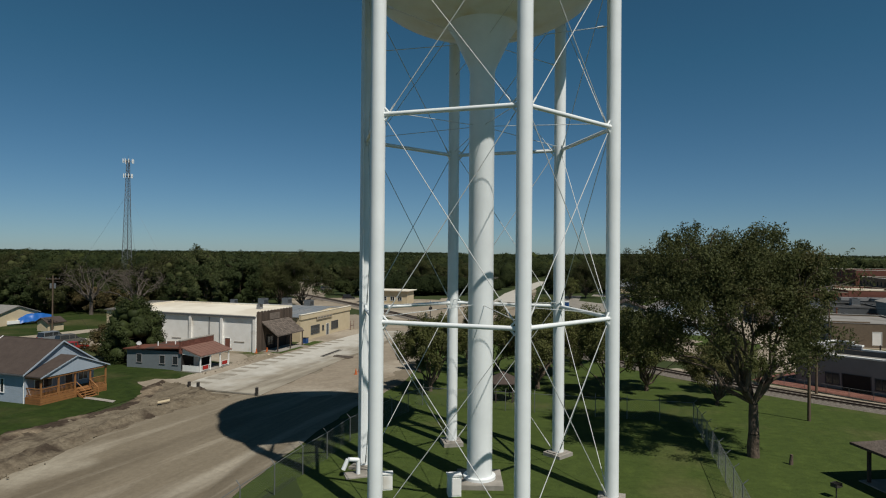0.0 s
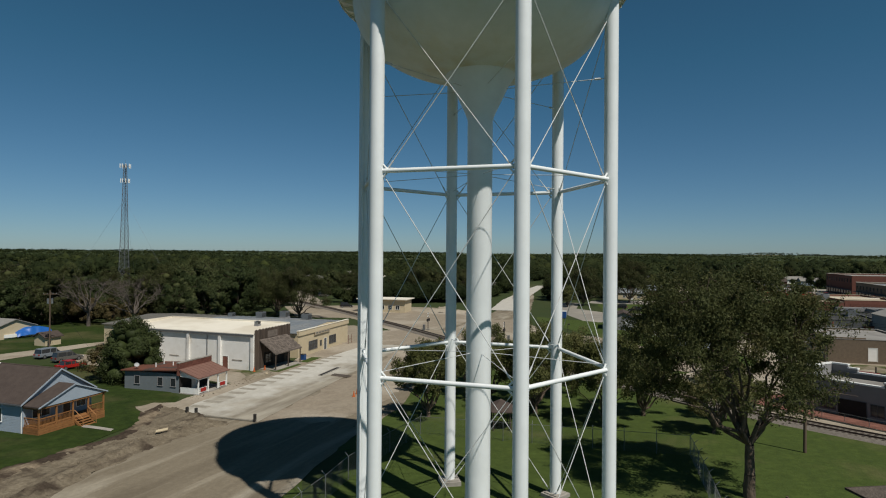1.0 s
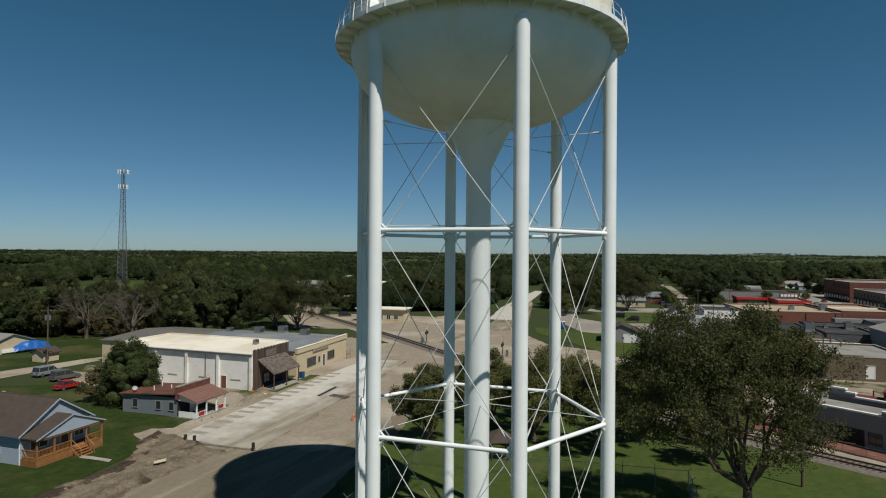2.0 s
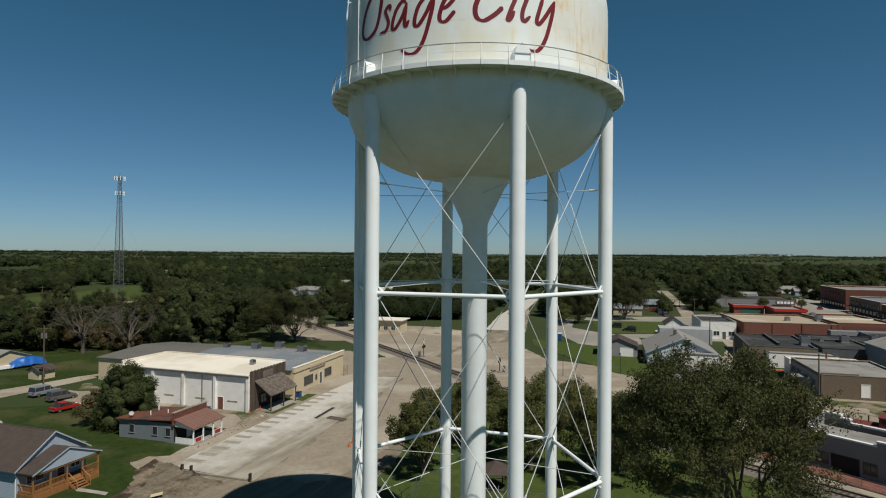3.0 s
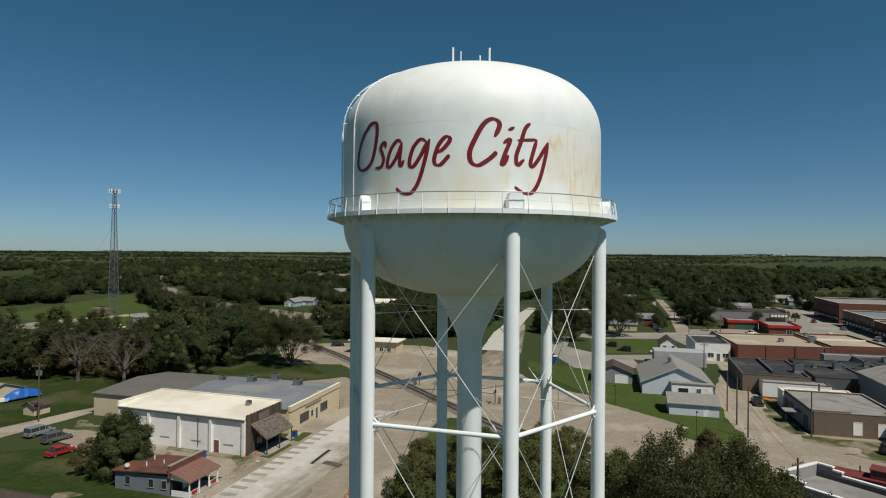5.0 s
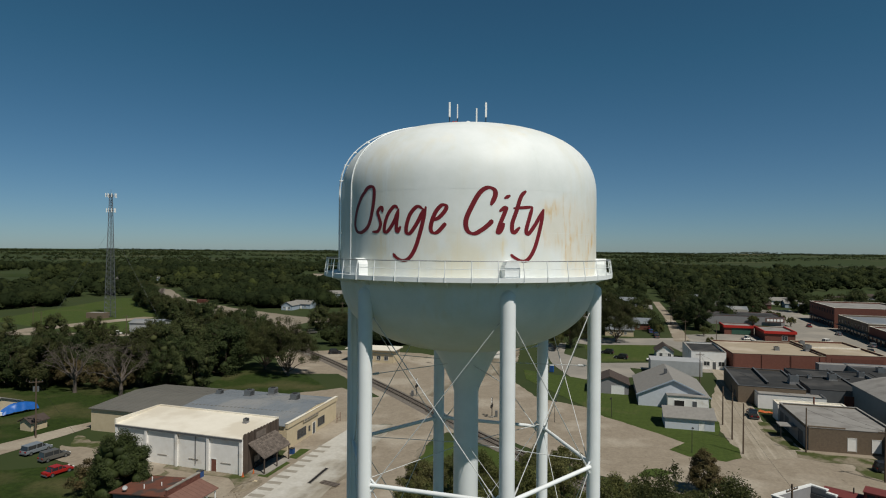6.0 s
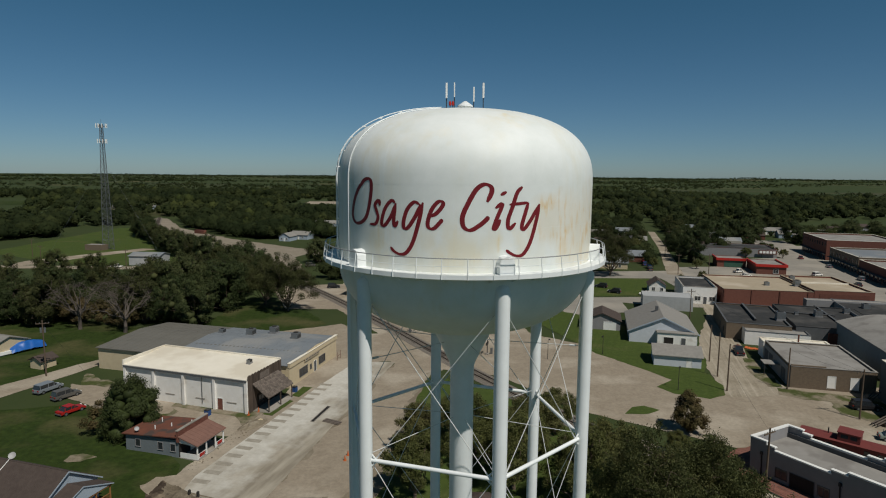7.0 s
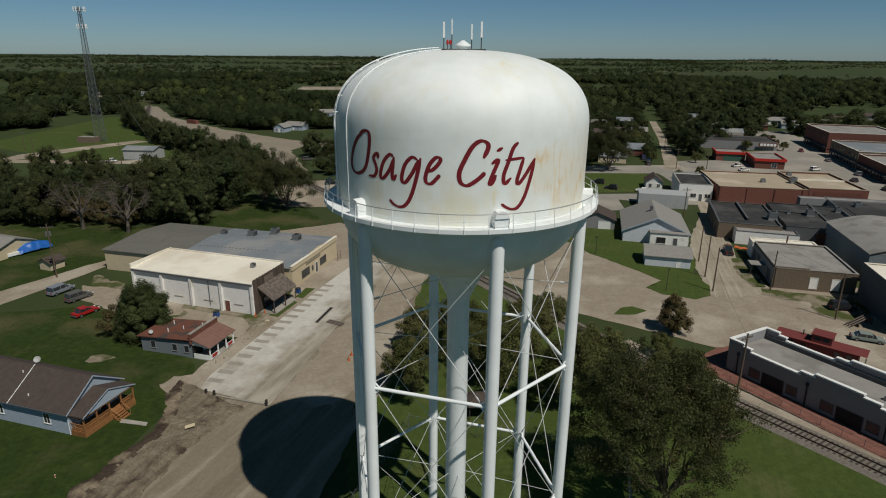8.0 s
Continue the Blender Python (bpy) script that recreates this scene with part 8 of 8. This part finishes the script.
for x, y, h, tn in ((48.1, 109.9, 4.6, 60), (39.7, 133.2, 4.6, 240), (26.0, 129.1, 4.6, 60), (188, 256, 7, 160), (176, 222, 7, 160), (194, 306, 7, 160)):
    street_lamp(x, y, h, tn)

ob = thing("park_grill", pose(24.3, 36.7, land(24.3, 36.7), 0, 0, 25), "dark iron park grill on a short post", "grill")
part("post", tubes([((0, 0, -0.2), (0, 0, 0.72), 0.04)], 8), M["dark_metal"], ob)
part("firebox", boxes((-0.28, 0.28, -0.2, 0.2, 0.7, 0.74), (-0.28, -0.26, -0.2, 0.2, 0.74, 0.95), (0.26, 0.28, -0.2, 0.2, 0.74, 0.95), (-0.26, 0.26, 0.18, 0.2, 0.74, 0.95)), M["dark_metal"], ob)
part("grate", tubes([((-0.26 + i * 0.058, -0.2, 0.9), (-0.26 + i * 0.058, 0.18, 0.9), 0.008) for i in range(10)], 4), M["dark_metal"], ob)

# picnic shelter
ob = thing("picnic_shelter", pose(32.3, 36.2, land(32, 36), 0, 0, 8), "picnic shelter with brown shingle roof on dark posts", "shelter")
bm = bmesh.new()
vs = [bm.verts.new(p) for p in ((-4.6, -4.2, 2.5), (4.6, -4.2, 2.5), (4.6, 4.2, 2.5), (-4.6, 4.2, 2.5), (-1.2, 0, 4.2), (1.2, 0, 4.2))]
for f in ((0, 1, 5, 4), (1, 2, 5), (2, 3, 4, 5), (3, 0, 4), (3, 2, 1, 0)):
    bm.faces.new([vs[i] for i in f])
part("roof", bm, M["shake"], ob, "brown shingle hip roof")
part("fascia", boxes((-4.65, 4.65, -4.25, -4.2, 2.36, 2.52), (-4.65, 4.65, 4.2, 4.25, 2.36, 2.52), (-4.65, -4.6, -4.2, 4.2, 2.36, 2.52), (4.6, 4.65, -4.2, 4.2, 2.36, 2.52)), M["brown_roof"], ob)
for x in (-3.8, 3.8):
    for y in (-3.6, 0, 3.6):
        part("post", boxes((x - 0.09, x + 0.09, y - 0.09, y + 0.09, -0.1, 2.5)), M["brown_roof"], ob)
part("slab", boxes((-4.2, 4.2, -4, 4, -0.2, 0.06)), M["concrete"], ob)
ob = thing("picnic_table", pose(31.8, 35.8, land(31.8, 35.8) + 0.06, 0, 0, 10), "dark wooden picnic table", "table")
part("tabletop", boxes((-0.9, 0.9, -0.38, 0.38, 0.72, 0.77)), M["plank"], ob)
for s in (-0.75, 0.75):
    part("bench", boxes((-0.9, 0.9, s - 0.13, s + 0.13, 0.42, 0.46)), M["plank"], ob)
for s in (-0.6, 0.6):
    part("leg", boxes((s - 0.04, s + 0.04, -0.75, 0.75, 0.34, 0.42), (s - 0.04, s + 0.04, -0.3, 0.3, 0, 0.72)), M["plank"], ob)
ob = thing("arbour", pose(6.2, 65.5, land(6.2, 65.5)), "dark brown timber arbour under the trees", "arbour")
part("roof", lathe([(0, 3.2), (2.2, 2.2), (2.2, 2.1), (0, 2.1)], 6), M["brown_roof"], ob)
for i in range(6):
    a = radians(60 * i)
    part("post", tubes([((1.8 * math.cos(a), 1.8 * math.sin(a), 0), (1.8 * math.cos(a), 1.8 * math.sin(a), 2.2), 0.07)], 6), M["brown_roof"], ob)
    b = radians(60 * i + 60)
    if i != 4:
        part("railing", tubes([((1.8 * math.cos(a), 1.8 * math.sin(a), zz), (1.8 * math.cos(b), 1.8 * math.sin(b), zz), 0.04) for zz in (0.3, 0.6, 0.9)], 5), M["brown_roof"], ob)

# things at the tower's foot
ob = thing("valve_pipe", pose(-5.6, 39.3, land(-5.6, 39.3), 0, 0, 200), "white overflow pipe with flap valve on a slab", "pipe")
smooth(part("pipe", tubes([((0, 0, 0), (0, 0, 1.1), 0.14), ((0, 0, 1.05), (0.7, 0, 1.15), 0.14), ((0.7, 0, 1.15), (1.0, 0, 0.5), 0.15)], 12), M["tower"], ob))
part("slab", boxes((-0.7, 0.9, -0.6, 0.6, -0.1, 0.12)), M["concrete"], ob)
for x, y, s in ((0.8, 36.2, 1.0), (-3.4, 37.0, 0.8)):
    ob = thing("control_cabinet", pose(x, y, land(x, y), 0, 0, 10), "small white control cabinet on the grass", "cabinet", "cabinets")
    part("cabinet", boxes((-0.4 * s, 0.4 * s, -0.3 * s, 0.3 * s, 0, 1.25 * s)), M["trim"], ob)
    part("lid", boxes((-0.45 * s, 0.45 * s, -0.35 * s, 0.35 * s, 1.25 * s, 1.33 * s)), M["trim"], ob)
    part("door", boxes((-0.32 * s, 0.32 * s, -0.33 * s, -0.3 * s, 0.12, 1.15 * s)), M["white"], ob)
ob = thing("stump", pose(24.9, 42.7, land(24.9, 42.7)), "small dark stump in the grass", "stump")
part("wood", tubes([((0, 0, -0.1), (0.05, 0, 0.75), 0.16, 0.1)], 8), M["bark"], ob)

# things along the street
ob = thing("form_board", pose(-26.6, 69.5, land(-26.6, 69.5) + 0.1, 0, 0, -16.5), "long timber form board across the slab end", "form board")
part("board", boxes((-5.0, 5.0, -0.12, 0.12, 0, 0.15)), M["slab_gap"], ob)
for x in (-4.7, -3.4, 4.8):
    part("stake", boxes((x - 0.12, x + 0.12, -0.25, 0.05, 0, 0.9)), M["dark_metal"], ob)
ob = thing("drain_trench", pose(-19.4, 97.6, land(-19, 97) + 0.11, 0, 0, 76), "long drain trench, its inner shade painted as a black strip", "trench", kind="structure")
# Nothing is cut here: a raised black strip paints the trench's inner shade.
part("opening", boxes((-3.4, 3.4, -0.28, 0.28, 0, 0.05)), M["black"], ob)
part("kerb", boxes((-3.5, 3.5, -0.38, -0.28, 0, 0.1), (-3.5, 3.5, 0.28, 0.38, 0, 0.1)), M["concrete"], ob)
ob = thing("plank_pile", pose(-16.9, 94.2, land(-17, 94) + 0.1, 0, 0, -27), "grey timber planks lying on the slab", "planks")
for i in range(5):
    part("plank", boxes((-1.6, 1.6, -0.6 + i * 0.26, -0.38 + i * 0.26, 0, 0.12 + 0.05 * (i % 2))), M["shake"], ob)
for x, y in ((-12.6, 80.6), (-12.4, 82.2), (-31.8, 97.0), (-30.5, 98.5)):
    ob = thing("traffic_cone", pose(x, y, land(x, y) + 0.06), "orange traffic cone on the bare earth", "cone", "traffic cones")
    part("base", boxes((-0.22, 0.22, -0.22, 0.22, 0, 0.05)), M["orange"], ob)
    smooth(part("body", lathe([(0.17, 0.05), (0.04, 0.8), (0, 0.8)], 12), M["orange"], ob))
sheet("kerb_bed", [(-36.2, 73.2), (-32.3, 72.5), (-27.8, 86), (-24.2, 99), (-20.6, 112.6), (-22.5, 116), (-25.2, 112), (-29.6, 98), (-33.4, 84)], 0.085, M["gravel"], 0.6, 1.0, label="bare earth bed beside the new slab", cat="earth")
for i in range(16):
    f = i / 15
    x, y = -31.2 + f * 9.9, 74.6 + f * 37.4
    # Flat strips: dust, and the pads' shadow painted in as darker grey.
    gap = part("gravel_gap", boxes((-0.5, 0.5, -1.25, 1.25, 0, 0.03)), M["slab_gap"], pave)
    gap.matrix_basis = pose(x, y, land(x, y) + 0.085, 0, 0, 75.5 + random.uniform(-2, 2))

ob = thing("survey_stake", pose(-41.2, 52.9, land(-41.2, 52.9)), "short white stake with orange ribbon in the lawn", "stake")
part("post", boxes((-0.04, 0.04, -0.04, 0.04, 0, 0.45)), M["trim"], ob)
part("ribbon", boxes((-0.07, 0.07, -0.06, 0.06, 0.2, 0.38)), M["orange"], ob, "orange ribbon")
# heaps of dug earth beside the street
def heap(x, y, rx, ry, h, turn, mat, seed, label):
    bm = bmesh.new()
    n = 26
    g = [[None] * (n + 1) for _ in range(n + 1)]
    for j in range(n + 1):
        for i in range(n + 1):
            u, v = 2 * i / n - 1, 2 * j / n - 1
            r = math.hypot(u, v) + 0.25 * noise.noise((u * 2 + seed, v * 2, 0))
            z = h * max(0.0, 1 - r) ** 0.7 * (0.75 + 0.7 * noise.noise((u * 4, v * 4, seed))) + 0.25 * h * max(0, 1 - r) * noise.noise((u * 11, v * 11, seed))
            a = radians(turn)
            wx, wy = x + u * rx * math.cos(a) - v * ry * math.sin(a), y + u * rx * math.sin(a) + v * ry * math.cos(a)
            g[j][i] = bm.verts.new((wx, wy, land(wx, wy) + (z if r < 1 else -0.25)))
    for j in range(n):
        for i in range(n):
            bm.faces.new((g[j][i], g[j][i + 1], g[j + 1][i + 1], g[j + 1][i]))
    return tagged(smooth(mesh_object("earth_bank", bm, M[mat])), label, "earth heap", "earth heaps")


heap(-29.8, 93.0, 3.2, 1.6, 0.7, 60, "dirt", 5, "small heap of pale rubble")
heap(-2, 200.5, 9, 4.5, 1.6, 150, "gravel", 6, "pale heap of road stone in the yard")
heap(74.6, 139.2, 2.6, 1.2, 0.7, 60, "rust_roof", 9, "heap of rusty brown brush beside the alley")


def dug_strip(name, west, east, mats, relief, label, cell=0.3):
    """A strip of churned earth between two edge lines: soil along the grass, a flat scrape, a ridge of clods along the street."""
    def line(pts, t):
        t *= len(pts) - 1
        i = min(int(t), len(pts) - 2)
        return Vector(pts[i]).lerp(Vector(pts[i + 1]), t - i)
    length = sum((Vector(q) - Vector(p)).length for p, q in zip(west, west[1:]))
    n, m = int(length / cell), int((Vector(east[0]) - Vector(west[0])).length / cell)
    bm = bmesh.new()
    rows = []
    for j in range(n + 1):
        a, b = line(west, j / n), line(east, j / n)
        row = []
        for i in range(m + 1):
            v = i / m
            wob = 0.07 * noise.noise((j * 0.06, 3.0, 1.0)) + 0.03 * noise.noise((j * 0.31, 5.0, 2.0))
            p = a.lerp(b, v + wob * (1 - abs(2 * v - 1)))
            if i in (0, m):
                p = p + (b - a).normalized() * (0.6 * noise.noise((j * 0.12, i, 4.0)) + 0.35 * noise.noise((j * 0.5, i, 7.0)))
            big = noise.noise((p.x * 0.5, p.y * 0.5, 1.0))
            clod = noise.noise((p.x * 1.7, p.y * 1.7, 2.0)) + 0.6 * noise.noise((p.x * 4.1, p.y * 4.1, 3.0))
            ridge = math.exp(-((v - 0.8 - 0.06 * noise.noise((j * 0.09, 0, 9.0))) / 0.13) ** 2)
            bank = math.exp(-((v - 0.12) / 0.1) ** 2)
            z = 0.05 + relief * (0.16 * (1 + big) + 0.08 * clod + ridge * max(0.0, 0.5 + 0.45 * clod + 0.35 * big) + bank * (0.28 + 0.22 * clod))
            z *= min(1.0, 6 * v + 0.05, 6 * (1 - v) + 0.05)
            row.append(bm.verts.new((p.x, p.y, land(p.x, p.y) + 0.04 + z)))
        rows.append(row)
    for r0, r1 in zip(rows, rows[1:]):
        for i in range(m):
            f = bm.faces.new((r0[i], r0[i + 1], r1[i + 1], r1[i]))
            f.material_index = 1 if (i + 0.5) / m < 0.24 + 0.1 * noise.noise((r0[i].co.x * 0.7, r0[i].co.y * 0.7, 5.0)) else 0
    bmesh.ops.recalc_face_normals(bm, faces=bm.faces)
    for f in bm.faces:
        if f.normal.z < 0:
            f.normal_flip()
    ob = tagged(smooth(mesh_object(name, bm, M[mats[0]])), label, "earth", kind="structure")
    ob.data.materials.append(M[mats[1]])
    return ob


dug_strip("verge", [(-38.5, 28), (-38.6, 44), (-38.2, 51), (-36.2, 58), (-34.8, 62), (-35.0, 66), (-36.8, 70.5), (-36.6, 74.5)],
          [(-31.8, 28), (-31.6, 40), (-31.0, 49), (-29.8, 56), (-28.4, 60.5), (-26.6, 64), (-26.2, 68), (-32.6, 72.2)], ("mud", "soil"), 0.65, "dark dug earth with clods along the street edge")
heap(-30.0, 65.0, 3.6, 2.2, 0.75, 25, "mud", 1, "heap of dug earth before the new slab")
heap(-27.2, 67.0, 2.6, 1.5, 0.5, 10, "mud", 3, "heap of dug earth before the new slab")
sheet("bare_patch", [(-38.4, 72.6), (-36.2, 70.9), (-33.0, 72.4), (-32.6, 75.6), (-35.0, 76.2), (-37.6, 75.2)], 0.095, M["gravel"], 0.9, 0.8, label="bare pale earth at the lawn's edge", cat="earth")
sheet("bare_patch", [(-53.2, 80.0), (-50.5, 79.6), (-49.2, 81.2), (-51.4, 82.4), (-53.4, 81.6)], 0.085, M["weeds"], 0.7, 0.7, label="worn brown spot in the grass", cat="earth")
for k, (px, py, tn) in enumerate(((-30.2, 62.6, 20), (-29.2, 94.5, 65))):
    ob = thing("plywood_sheet", pose(px, py, land(px, py) + 0.62 - 0.45 * k, 6, -8, tn), "loose pale board lying on the dug earth", "board", "loose boards")
    part("board", boxes((-0.6, 0.6, -0.3, 0.3, 0, 0.03)), M["tan"], ob)

sheet("garden_path", [(-39.6, 64.2), (-39.4, 63.4), (-35.9, 63.0), (-36.0, 63.8)], 0.1, M["concrete"], 0.15, 0.6, label="short concrete path from the porch steps", cat="path")

# yard beside the drive: house, tarpaulin, shed
ob = gable_house(-110.6, 131, 70, 13, 9, 2.6, 4.2, "tan", "grey_shingle", "low house with grey roof behind the drive", "x")
ob = thing("covered_boat", at(-96.2, 133.0, 60), "boat under a bright blue tarpaulin", "boat")
bm = bmesh.new()
rows_ = []
for j in range(25):
    v = j / 24
    row = []
    for i in range(15):
        u = i / 14 * 2 - 1
        k = math.sin(math.pi * (0.06 + 0.88 * v)) ** 0.35
        fold = noise.noise((u * 2.5, v * 7, 3.0)) + 0.5 * noise.noise((u * 6, v * 15, 5.0))
        drop = abs(u) ** 2.4
        row.append(bm.verts.new((1.75 * u * (0.85 + 0.15 * k) + 0.1 * fold, -2.2 + 7.4 * v, max(0.25, 2.35 * k * (1 - 0.72 * drop) + 0.28 * fold))))
    rows_.append(row)
for r0, r1 in zip(rows_, rows_[1:]):
    for i in range(14):
        bm.faces.new((r0[i], r0[i + 1], r1[i + 1], r1[i]))
bmesh.ops.recalc_face_normals(bm, faces=bm.faces)
smooth(part("tarpaulin", bm, M["tarp"], ob))
part("hull", boxes((-1.15, 1.15, -4.6, 4.8, 0.35, 1.05)), M["trim"], ob)
for y in (-1.5, 2.5):
    for x in (-1.3, 1.1):
        part("wheel", tubes([((x, y, 0.35), (x + 0.2, y, 0.35), 0.35)], 12), M["rubber"], ob)
ob = gable_house(-85.8, 121.4, 70, 3.2, 3.4, 1.9, 2.7, "tan", "brown_roof", "small tan garden shed with brown roof", windows=False, name="garden_shed")
opening(ob, "x", 1.2, 2.1, 0, 1.8, 0, "door", "tan", "white", out=-1)
rng2 = np.random.default_rng(40)
spots, sizes = [], []
for i in range(520):
    t = rng2.uniform(0, 1)
    x, y = -33.0 + 3.2 * t ** 3 + rng2.normal() * 0.9, 40 + t * 26
    spots.append((x, y, land(x, y) + 0.16 + rng2.uniform(-0.04, 0.06)))
    sizes.append(0.04 + 0.15 * rng2.uniform() ** 3)
for i in range(110):
    t = rng2.uniform(0, 1)
    x, y = -31.8 + 6.5 * t + rng2.normal() * 0.8, 77 + t * 26 + rng2.normal() * 0.5
    spots.append((x - 2.2, y, land(x, y) + 0.1))
    sizes.append(rng2.uniform(0.04, 0.15))
tagged(lumps("clods", np.array(spots), sizes, M["mud"], rng2, None, 1, 0.7), "scattered clods of dug earth along the street", "earth", kind="stuff")
for x, y in ((-38.8, 96.9), (-26.5, 108.2)):
    ob = thing("wheelie_bin", pose(x, y, land(x, y), 0, 0, 70), "dark blue wheeled rubbish bin", "bin", "bins")
    part("body", boxes((-0.4, 0.4, -0.4, 0.4, 0.05, 1.05)), M["car_blue"], ob)
    part("lid", boxes((-0.43, 0.43, -0.43, 0.43, 1.05, 1.13)), M["car_black"], ob)
